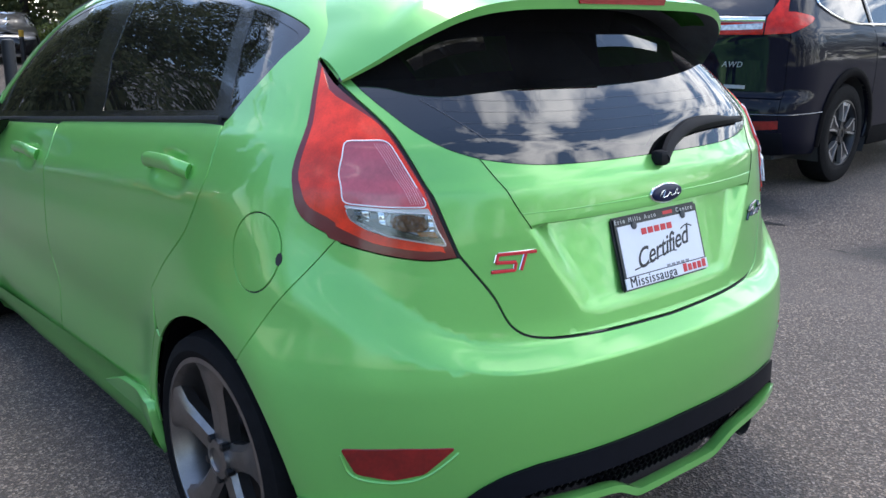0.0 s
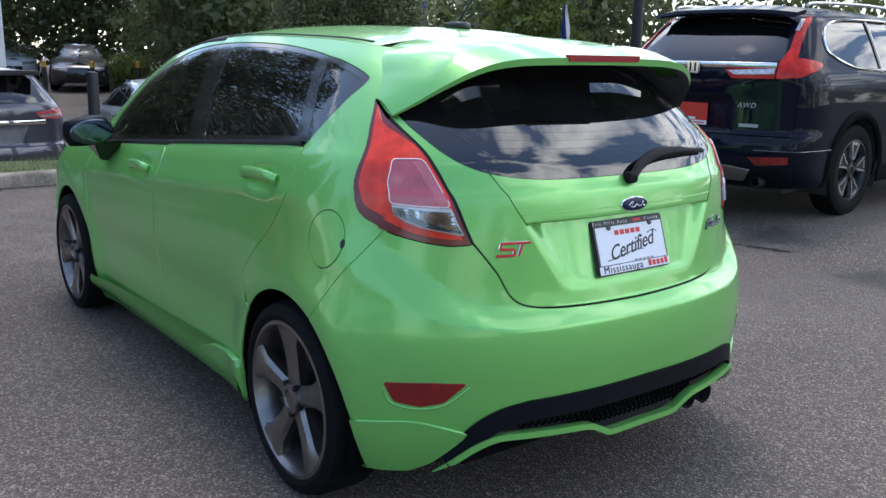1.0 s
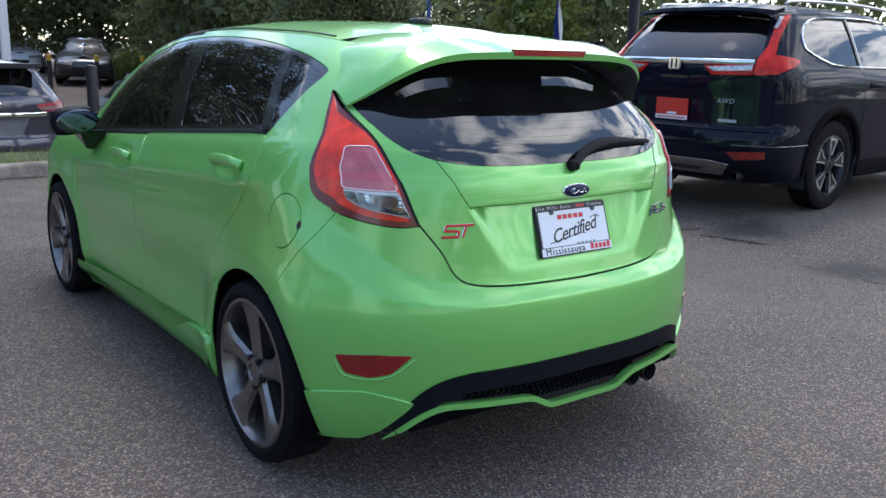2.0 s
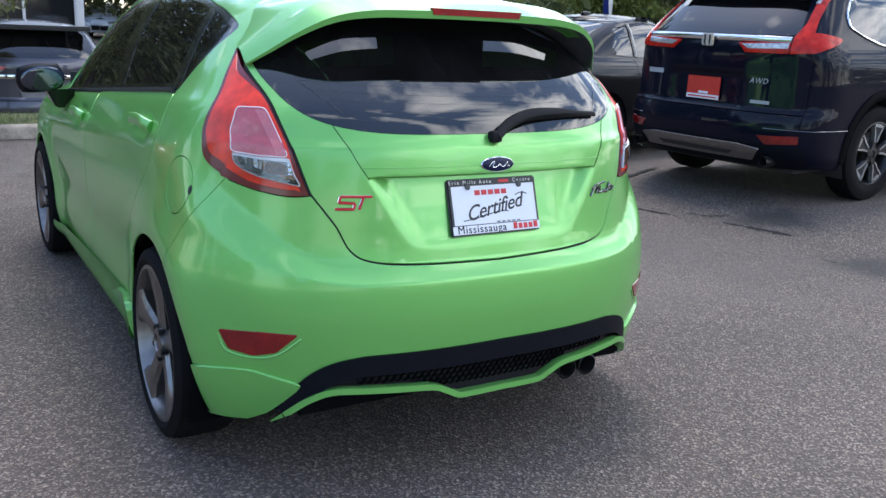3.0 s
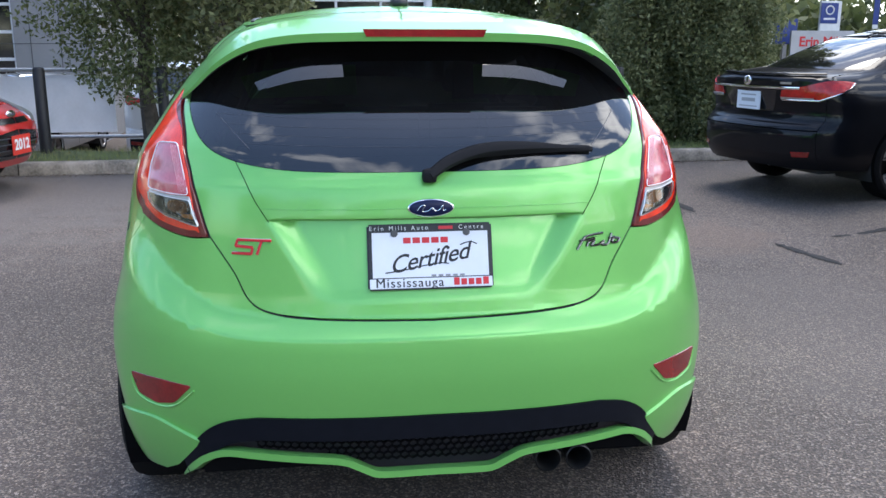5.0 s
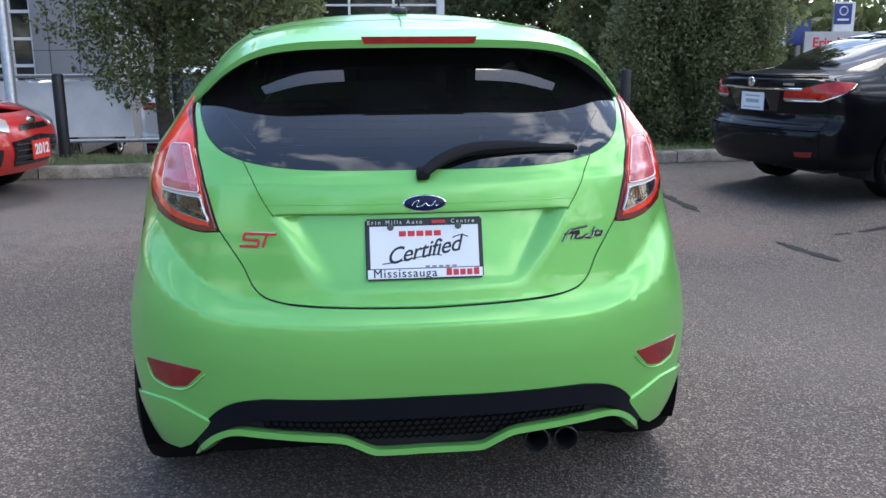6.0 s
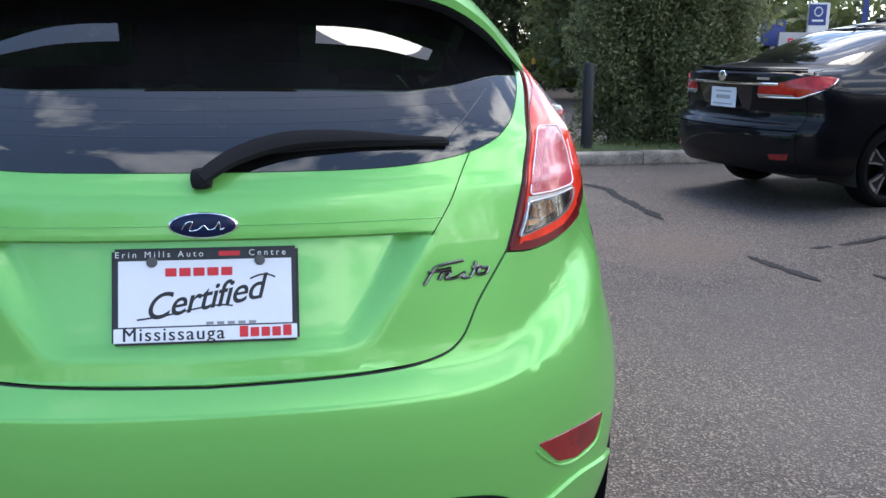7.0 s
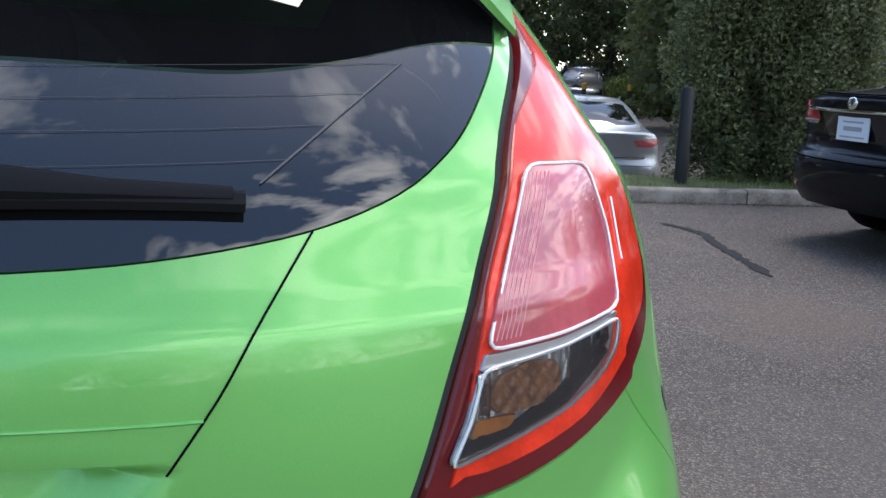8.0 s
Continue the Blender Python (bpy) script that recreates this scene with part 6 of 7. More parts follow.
SALOON_SPEC = dict(sill=0.27, axle=(1.0, 3.67), wheel=0.318, rim=0.235, arch=0.36, track=0.755, spokes=10, finish=ALLOY, cut=0.60, pillars=(1.55, 2.45), doors=(1.5, 2.5),
                   seam=[(0.74, 0.275), (0.74, 0.40), (0.74, 0.58), (0.74, 0.66), (0.74, 0.80), (0.72, 0.95), (0.68, 1.035), (0.66, 1.05), (0.655, 1.075), (0.645, 1.13), (0.61, 1.22), (0.57, 1.305), (0.53, 1.375)],
                   rear_win=[(0.0, 1.095), (0.45, 1.10), (0.59, 1.12), (0.56, 1.20), (0.51, 1.30), (0.46, 1.355), (0.0, 1.38)],
                   side=(1.33, 4.05), side_win=[(1.20, 1.115), (1.22, 1.17), (1.32, 1.25), (1.50, 1.33), (1.85, 1.37), (2.25, 1.36), (2.62, 1.26), (2.95, 1.10), (3.0, 1.0), (2.2, 1.015), (1.40, 1.04), (1.24, 1.075)],
                   roof=(1.28, 2.35, 3.35), crown=0.04)


def suv():
    sh = SUV_SHELL
    car, rear = road_car("suv", "blue-black sport utility car with chrome trim, parked tail out", NAVY, sh, SUV_SPEC, pose(3.735, 2.955, 0.14, 0, 0, -85.2))
    for sg in (1, -1):
        flip = (lambda p: p) if sg > 0 else mirror
        up = join([sh.R(0.655, 1.20), sh.R(0.668, 1.30), sh.R(0.632, 1.42), sh.R(0.60, 1.53)], [sh.R(0.622, 1.555), sh.R(0.668, 1.45), sh.R(0.708, 1.33), sh.R(0.745, 1.235)],
                  poly_S(sh, [(0.30, 1.235), (0.45, 1.205), (0.40, 1.165), (0.28, 1.125)], 3), [sh.R(0.80, 1.10), sh.R(0.66, 1.09)])
        lamp = part("tail_lamp", sh.patch(flip(up), res=0.03, gap=0.0, lift=0.012, flange=0.02), SUVLENS, car, "L-shaped red tail lamp")
        inn = [sh.R(0.27, 1.15), sh.R(0.65, 1.17), sh.R(0.65, 1.09), sh.R(0.34, 1.085)]
        part("gate_lamp", sh.patch(flip(inn), res=0.03, gap=0.0, lift=0.012, flange=0.02), SUVLENS, lamp)
        part("clear_strip", sh.patch(flip([sh.R(0.30, 1.142), sh.R(0.645, 1.160), sh.R(0.645, 1.125), sh.R(0.36, 1.112)]), res=0.03, gap=0.0, lift=0.016, flange=0.004), CLEARLENS, lamp)
        part("clear_strip", sh.patch(flip([sh.R(0.640, 1.44), sh.R(0.615, 1.53), sh.R(0.598, 1.53), sh.R(0.62, 1.44)]), res=0.03, gap=0.0, lift=0.016, flange=0.004), CLEARLENS, lamp)
        part("reflector", sh.patch(flip([sh.R(0.54, 0.50), sh.R(0.80, 0.515), sh.R(0.80, 0.46), sh.R(0.60, 0.44)]), res=0.04, gap=0, lift=0.006, flange=0.01), REFLECTOR, car, "red bumper reflector")
        part("bumper_strip", sweep([sh.at(*flip([sh.R(x, 0.555)])[0], 0.008) for x in lin(0.58, 0.86, 8)] + [sh.at(*flip([sh.S(y, 0.56)])[0], 0.008) for y in (0.40, 0.52, 0.58)], circle(0.004, 6), up=(0, 0, 1)), DARKCHROME, car)
    part("chrome_bar", sweep([sh.at(*sh.R(x, 1.178), 0.014) for x in lin(-0.65, 0.65, 24)], circle(0.010, 8, 0.022)), CHROME, car, "chrome bar over the tailgate")
    bd = part("badge", transformed(boxed(-0.058, 0.058, -0.012, 0.006, -0.048, 0.048, 0.012), Matrix.Translation(sh.at(*sh.R(0, 1.155), 0.022))), CHROME, car, "chrome square badge")
    for x in (-0.022, 0.022):
        part("badge_bar", transformed(boxed(x - 0.006, x + 0.006, -0.018, -0.010, -0.034, 0.034, 0.002), Matrix.Translation(sh.at(*sh.R(0, 1.155), 0.022))), SHADOW, bd)
    bm = bmesh.new()
    rows = []
    for x in lin(-0.64, 0.64, 26):
        k = (abs(x) / 0.64) ** 3
        rows.append([bm.verts.new((x, y + dy * k, z - dz * k)) for y, z, dy, dz in ((0.27, 1.585, 0.10, 0.03), (0.28, 1.612, 0.10, 0.03), (0.50, 1.655, 0.02, 0.045), (0.50, 1.60, 0.02, 0.02), (0.30, 1.565, 0.06, 0.02))])
    for p, q in zip(rows, rows[1:]):
        for i in range(5):
            bm.faces.new((p[i], p[(i + 1) % 5], q[(i + 1) % 5], q[i]))
    bm.faces.new(rows[0]); bm.faces.new(rows[-1][::-1])
    bmesh.ops.recalc_face_normals(bm, faces=bm.faces)
    part("rear_spoiler", bm, NAVY, car, "dark roof spoiler")
    for sg in (1, -1):
        part("roof_rail", sweep([Vector(p) for p in spline([(sg * 0.585, 0.62, 1.63), (sg * 0.60, 0.72, 1.665), (sg * 0.60, 1.6, 1.685), (sg * 0.59, 2.4, 1.66), (sg * 0.585, 2.5, 1.63)], 5)], circle(0.013, 8)), SATIN, car)
    pl = part("dealer_card", transformed(boxed(-0.155, 0.155, -0.006, 0.004, -0.085, 0.085, 0.002), Matrix.Translation(sh.at(*sh.R(-0.01, 0.80), 0.016))), REDCARD, car, "red dealer card in the plate holder")
    part("card_footer", transformed(boxed(-0.155, 0.155, -0.008, -0.004, -0.085, -0.052, 0.001), Matrix.Translation(sh.at(*sh.R(-0.01, 0.80), 0.016))), PLATEWHITE, pl)
    part("card_bar", transformed(boxed(-0.04, 0.05, -0.008, -0.005, -0.045, -0.028), Matrix.Translation(sh.at(*sh.R(-0.01, 0.80), 0.016))), PLATEWHITE, pl)
    part("card_bar", transformed(boxed(-0.135, 0.135, -0.0095, -0.0075, -0.074, -0.064), Matrix.Translation(sh.at(*sh.R(-0.01, 0.80), 0.016))), REDCARD, pl)
    skid = part("skid_plate", sh.patch([sh.R(-0.56, 0.405), sh.R(-0.40, 0.425), sh.R(0.40, 0.425), sh.R(0.56, 0.405), sh.R(0.50, 0.32), sh.R(-0.50, 0.32)], res=0.05, gap=0.0, lift=0.02, flange=0.03), ALLOY, car, "silver skid plate")
    part("skid_slot", sh.patch([sh.R(-0.36, 0.375), sh.R(0.36, 0.375), sh.R(0.32, 0.345), sh.R(-0.32, 0.345)], res=0.05, gap=0.0, lift=0.022, flange=0.0), PLASTIC, skid)
    part("lower_bumper", sh.patch(join(poly_R(sh, [(0.82, 0.43), (0.4, 0.45), (0.0, 0.45)], 4), mirror(poly_R(sh, [(0.82, 0.43), (0.4, 0.45), (0.0, 0.45)], 4)[::-1]), [sh.R(-0.80, 0.27), sh.R(0.80, 0.27)]), res=0.06, gap=0, lift=0.006, flange=0.02), BEZEL, car, "black plastic lower bumper")
    for x in (0.62, -0.62):
        part("exhaust_tip", transformed(lathe([(0.15, 0.036), (0.0, 0.040), (-0.01, 0.038), (0.0, 0.034), (0.1, 0.033), (0.1, 0)], 24, "y"), Matrix.Translation((x, 0.05, 0.315))), ALLOYDARK, car)
    letters("AWD", 0.055, GREYINK, car, Matrix.Translation(sh.at(*sh.R(0.47, 0.885), 0.006)) @ pose(0, 0, 0, 0, 0, 8), shear=0.25, spacing=1.15)
    part("name_bar", transformed(boxed(-0.075, 0.075, -0.004, 0.002, -0.012, 0.012), Matrix.Translation(sh.at(*sh.R(0.50, 0.735), 0.004)) @ pose(0, 0, 0, 0, 0, 8)), GREYINK, car)
    part("name_bar", transformed(boxed(-0.085, 0.085, -0.004, 0.002, -0.018, 0.018), Matrix.Translation(sh.at(*sh.R(-0.52, 0.90), 0.004)) @ pose(0, 0, 0, 0, 0, -8)), GREYINK, car)


def saloon():
    sh = SALOON_SHELL
    car, rear = road_car("saloon_car", "glossy black saloon with chrome boot strip, parked tail out", BLACKP, sh, dict(SALOON_SPEC, style="split", spokes=5, finish=ALLOYDARK, rim=0.245), pose(3.33, 5.515, 0.045, 0, 0, -77))
    for sg in (1, -1):
        flip = (lambda p: p) if sg > 0 else mirror
        lam = join([sh.R(0.40, 0.925), sh.R(0.56, 0.955), sh.R(0.70, 1.000)], poly_S(sh, [(0.27, 1.008), (0.44, 0.992), (0.40, 0.955), (0.25, 0.885)], 3), [sh.R(0.70, 0.855), sh.R(0.50, 0.850), sh.R(0.38, 0.862)])
        lamp = part("tail_lamp", sh.patch(flip(lam), res=0.03, gap=0.0, lift=0.010, flange=0.02), CARLENS, car, "red wraparound tail lamp")
        part("clear_strip", sh.patch(flip(join([sh.R(0.385, 0.870), sh.R(0.66, 0.868), sh.R(0.67, 0.852), sh.R(0.39, 0.850)])), res=0.03, gap=0.0, lift=0.014, flange=0.004), SATIN, lamp)
        part("lamp_strip", sweep([sh.at(*flip([q])[0], 0.013) for q in [sh.R(x, 0.848) for x in lin(0.40, 0.70, 8)] + [sh.S(y, z) for y, z in ((0.24, 0.876), (0.32, 0.908), (0.395, 0.948), (0.436, 0.984))]], circle(0.004, 6, 0.007)), CHROME, lamp, "chrome strip under the lamp")
        part("reflector", sh.patch(flip([sh.R(0.56, 0.42), sh.R(0.70, 0.43), sh.R(0.69, 0.385), sh.R(0.57, 0.38)]), res=0.03, gap=0, lift=0.005, flange=0.01), REFLECTOR, car, "red bumper reflector")
    part("chrome_bar", sweep([sh.at(*sh.R(x, 0.945), 0.012) for x in lin(-0.56, 0.56, 20)], circle(0.006, 6, 0.012)), CHROME, car, "chrome strip across the boot")
    part("boot_lip", sweep([sh.at(*sh.R(x, 1.045), 0.004) + Vector((0, 0.02, 0.012)) for x in lin(-0.62, 0.62, 20)], circle(0.03, 8, 0.010)), BLACKP, car)
    part("badge", transformed(dome(0.05, 0.042, 0.008), Matrix.Translation(sh.at(*sh.R(0, 0.995), 0.006))), CHROME, car, "chrome rounded badge")
    part("name_bar", transformed(boxed(-0.06, 0.06, -0.004, 0.002, -0.009, 0.009), Matrix.Translation(sh.at(*sh.R(0.44, 0.985), 0.006)) @ pose(0, 0, 0, 0, 0, 6)), SATIN, car)
    recess = part("plate_recess", sh.patch([sh.R(-0.34, 0.925), sh.R(0.34, 0.925), sh.R(0.28, 0.74), sh.R(-0.28, 0.74)], res=0.05, gap=0, lift=0.001, flange=0.0), GLOSSBLACK, car)
    pl = part("dealer_plate", transformed(boxed(-0.155, 0.155, -0.006, 0.004, -0.08, 0.08, 0.002), Matrix.Translation(sh.at(*sh.R(0, 0.83), 0.014))), PLATEWHITE, car, "white dealer plate with grey print")
    for z, w, h in ((0.045, 0.10, 0.012), (0.0, 0.09, 0.03), (-0.055, 0.12, 0.010)):
        part("print_bar", transformed(boxed(-w, w, -0.0075, -0.0055, z - h / 2, z + h / 2), Matrix.Translation(sh.at(*sh.R(0, 0.83), 0.014))), GREYINK, pl)
    part("aerial", transformed(rounded(0.03, 0.07, 0.025), Matrix.Translation((0, 1.62, 1.452))), BLACKP, car)


def far_cars():
    # grey estate below the verge, seen from behind
    sh = SUV_SHELL
    sp = dict(SUV_SPEC, chrome=False, clad=False, bumper=GREYP, finish=ALLOY)
    car, _ = road_car("suv", "dark grey sport utility car beyond the verge", GREYP, sh, sp, pose(-0.07, 10.6, low(0, 11.2), 0, 0, 3))
    for sg in (1, -1):
        flip = (lambda p: p) if sg > 0 else mirror
        lam = [sh.R(0.48, 1.09), sh.R(0.80, 1.14), sh.S(0.35, 1.13), sh.S(0.33, 1.05), sh.R(0.80, 1.00), sh.R(0.56, 1.01)]
        lamp = part("tail_lamp", sh.patch(flip(lam), res=0.05, gap=0, lift=0.01, flange=0.02), REDROSE, car, "pale red tail lamp")
        part("clear_strip", sh.patch(flip([sh.R(0.50, 1.055), sh.R(0.80, 1.075), sh.R(0.80, 1.04), sh.R(0.54, 1.03)]), res=0.05, gap=0, lift=0.014, flange=0.0), CLEARLENS, lamp)
    part("chrome_bar", sweep([sh.at(*sh.R(x, 0.97), 0.012) for x in lin(-0.60, 0.60, 16)], circle(0.012, 6, 0.03)), CHROME, car)
    part("badge", transformed(dome(0.06, 0.045, 0.01), Matrix.Translation(sh.at(*sh.R(0, 1.10), 0.006))), CHROME, car, "chrome oval badge")
    part("plate_panel", sh.patch([sh.R(-0.38, 0.93), sh.R(0.38, 0.93), sh.R(0.30, 0.70), sh.R(-0.30, 0.70)], res=0.06, gap=0, lift=0.006, flange=0.01), GREYCARD, car, "grey blank plate panel")
    part("rear_spoiler", boxed(-0.62, 0.62, 0.18, 0.50, 1.56, 1.62, 0.025), PLASTIC, car, "black roof spoiler")
    # white crossover, tail towards the railing
    sp = dict(SUV_SPEC, chrome=False, clad=False, bumper=WHITEP, finish=ALLOY, style="thin", spokes=8)
    car, _ = road_car("crossover_car", "white crossover parked tail towards the railing", WHITEP, sh, sp, pose(-2.58, 11.35, low(-2.6, 12.0), 0, 0, 1))
    for sg in (1, -1):
        flip = (lambda p: p) if sg > 0 else mirror
        lam = [sh.R(0.50, 1.13), sh.R(0.78, 1.17), sh.S(0.34, 1.17), sh.S(0.30, 1.10), sh.R(0.80, 1.04), sh.R(0.66, 1.07)]
        part("tail_lamp", sh.patch(flip(lam), res=0.05, gap=0, lift=0.01, flange=0.02), CARLENS, car, "pointed red tail lamp")
        part("reflector", sh.patch(flip([sh.R(0.48, 0.50), sh.R(0.78, 0.52), sh.R(0.78, 0.47), sh.R(0.52, 0.46)]), res=0.05, gap=0, lift=0.012, flange=0.01), REFLECTOR, car, "dark red bumper reflector")
    part("lower_bumper", sh.patch(join(poly_R(sh, [(0.80, 0.55), (0.4, 0.57), (0.0, 0.57)], 4), mirror(poly_R(sh, [(0.80, 0.55), (0.4, 0.57), (0.0, 0.57)], 4)[::-1]), [sh.R(-0.78, 0.27), sh.R(0.78, 0.27)]), res=0.06, gap=0, lift=0.006, flange=0.02), BEZEL, car, "black plastic lower bumper")
    part("lid_gap", sweep([sh.at(*sh.R(x, 0.70), 0.003) for x in lin(-0.62, 0.62, 12)], circle(0.004, 6, 0.008)), SHADOW, car)
    # silver saloon, its roof just over the verge
    sh = SALOON_SHELL
    for label, paint, m in (("pale silver saloon on the lower lane beyond the verge", SILVERP, pose(2.72, 11.0, low(2.7, 11.6), 0, 0, -2)),
                                     ("silver saloon facing the railing below the banner", SILVERP, pose(-5.50, 15.80, low(-5.5, 12.5), 0, 0, 180)),
                                     ("dark grey saloon facing the lot from across the lane", SLATEP, pose(6.05, 31.5, 0, 0, 0, 165)),
                                     ("white saloon across the lane", WHITEP, pose(5.95, 41.3, 0, 0, 0, 165))):
        car, _ = road_car("saloon_car", label, paint, sh, dict(SALOON_SPEC, spokes=6, front=(0.2, 0.80)), m)
        for sg in (1, -1):
            flip = (lambda p: p) if sg > 0 else mirror
            lam = join([sh.R(0.46, 0.925), sh.R(0.70, 0.955), sh.S(0.40, 0.95), sh.S(0.35, 0.89), sh.R(0.70, 0.84), sh.R(0.50, 0.85)])
            part("tail_lamp", sh.patch(flip(lam), res=0.05, gap=0, lift=0.01, flange=0.02), REDROSE, car, "red tail lamp")
            part("head_lamp", sh.patch(flip([(sh.S3 - 0.42, 0.70), sh.S(4.22, 0.74), sh.S(4.22, 0.66), (sh.S3 - 0.38, 0.60)]), res=0.06, gap=0, lift=0.01, flange=0.02), CLEARLENS, car, "clear head lamp")
        part("grille", sh.patch([(sh.S3 - 0.4, 0.55), (sh.S3 - 0.01, 0.55), (sh.S3 - 0.01, 0.36), (sh.S3 - 0.36, 0.36)], res=0.06, gap=0, lift=0.008, flange=0.0), GLOSSBLACK, car)
        part("grille", sh.patch(mirror([(sh.S3 - 0.4, 0.55), (sh.S3 - 0.01, 0.55), (sh.S3 - 0.01, 0.36), (sh.S3 - 0.36, 0.36)]), res=0.06, gap=0, lift=0.008, flange=0.0), GLOSSBLACK, car)
        part("chrome_bar", sweep([sh.at(*sh.R(x, 0.70), 0.012) for x in lin(-0.62, 0.62, 12)], circle(0.006, 6, 0.012)), CHROME, car)


REDCARD = mat("red_card", (0.62, 0.035, 0.02), 0.5, var=0.1, scale=10)
GREYINK = mat("grey_ink", (0.35, 0.36, 0.38), 0.6)
GREYCARD = mat("grey_panel", (0.20, 0.20, 0.22), 0.6, var=0.2)
suv()
saloon()
far_cars()


def red_hatch():
    """Front corner of a red hatchback with a price-year card in its grille."""
    sh = SALOON_SHELL
    car, _ = road_car("hatchback_car", "bright red hatchback with a year card in its grille", REDP, sh, dict(SALOON_SPEC, spokes=6, front=(0.2, 0.80)), pose(-7.60, 6.87, 0, 0, 0, -98))
    for f in ((lambda p: p), mirror):
        part("head_lamp", sh.patch(f([(sh.S3 - 0.50, 0.74), sh.S(4.10, 0.84), sh.S(4.05, 0.76), (sh.S3 - 0.46, 0.64)]), res=0.06, gap=0, lift=0.01, flange=0.02), SATIN, car, "clear head lamp")
        part("grille", sh.patch(f([(sh.S3 - 0.46, 0.56), (sh.S3 - 0.01, 0.60), (sh.S3 - 0.01, 0.34), (sh.S3 - 0.40, 0.34)]), res=0.06, gap=0, lift=0.008, flange=0.0), GLOSSBLACK, car, "black lower grille")
        for z in (0.38, 0.43, 0.48, 0.53):
            part("grille_slat", sweep([sh.at(*p, 0.016) for p in f([(sh.S3 - a, z) for a in lin(0.42, 0.01, 8)])], circle(0.006, 6)), PLASTIC, car)
        part("upper_grille", sh.patch(f([(sh.S3 - 0.34, 0.70), (sh.S3 - 0.01, 0.70), (sh.S3 - 0.01, 0.65), (sh.S3 - 0.32, 0.65)]), res=0.06, gap=0, lift=0.008, flange=0.0), GLOSSBLACK, car)
        part("fog_grille", sh.patch(f([(sh.S3 - 0.74, 0.55), (sh.S3 - 0.56, 0.50), (sh.S3 - 0.56, 0.36), (sh.S3 - 0.78, 0.34)]), res=0.06, gap=0, lift=0.008, flange=0.0), GLOSSBLACK, car)
    c = sh.at(sh.S3 - 0.02, 0.47, 0.022)
    card = part("year_card", transformed(boxed(-0.16, 0.16, -0.004, 0.004, -0.085, 0.085, 0.001), Matrix.Translation(c)), REDCARD, car, "red card with the white year 2012")
    letters("2012", 0.13, WHITEINK, card, Matrix.Translation(c + Vector((0, 0.008, 0))) @ pose(0, 0, 0, 0, 0, 180), bold=0.004)
    part("badge", transformed(dome(0.08, 0.035, 0.01), Matrix.Translation(sh.at(sh.S3 - 0.01, 0.725, 0.01)) @ pose(0, 0, 0, 0, 0, 180)), CHROME, car, "chrome oval badge")


red_hatch()


# ---- verge furniture, railing, signs and buildings ----
POST = mat("black_bollard", (0.009, 0.009, 0.012), 0.55, var=0.4, scale=12, bump=0.2)
STEEL = mat("galvanised_steel", (0.45, 0.46, 0.48), 0.45, 0.7, var=0.25, scale=20)
BANNER = mat("white_banner", (0.72, 0.74, 0.78), 0.6, var=0.10, scale=3)
PANEL = mat("grey_cladding", (0.26, 0.26, 0.27), 0.55, var=0.12, scale=1.5)
PANELDARK = mat("dark_cladding", (0.06, 0.062, 0.07), 0.5, var=0.2, scale=2)
WHITEFRAME = mat("white_frame", (0.72, 0.73, 0.74), 0.4, var=0.1, scale=6)
# white board dulled to grey, its shade put into the colour
SHADEDBOARD = mat("shaded_board", (0.46, 0.46, 0.48), 0.5, var=0.12, scale=2)
SIGNBLUE = mat("sign_blue", (0.012, 0.038, 0.22), 0.35, var=0.1)
YELLOW = mat("yellow_cap", (0.62, 0.36, 0.03), 0.5, var=0.2)
TAR = mat("tar_seal", (0.010, 0.010, 0.011), 0.85, var=0.5, scale=25, bump=0.4)
DARKGLASS = mat("dark_glazing", (0.012, 0.014, 0.018), 0.05, spec=0.8)


def bollard(x, y, cap=None):
    z = low(x, y) if y - kerb_y(x) > 1.9 else 0.11
    b = new("bollard")
    b.location = (x, y, z)
    tagged(b, "black steel bollard with a yellow cap" if cap else "slim black steel bollard on the grass verge", "bollard", group="far bollards" if cap else "bollards along the verge")
    h = 0.98 - (0 if cap else 0.0)
    part("post", lathe([(0.0, 0.066), (h - 0.03, 0.064), (h - 0.008, 0.056), (h, 0.03), (h, 0.0)], 20, "z"), POST, b)
    part("base_ring", lathe([(0.0, 0.085), (0.02, 0.083), (0.028, 0.066)], 20, "z"), POST, b)
    if cap:
        part("cap", lathe([(h - 0.16, 0.068), (h + 0.01, 0.068), (h + 0.02, 0.05), (h + 0.02, 0.0)], 20, "z"), YELLOW, b)


for bx, by in ((-3.60, 8.44), (-0.92, 8.95), (0.70, 8.95), (3.07, 8.41), (4.62, 8.95), (-2.35, 8.9)):
    bollard(bx, by)
for bx in (3.67, 5.0, 6.35):
    bollard(bx, 26.0, True)


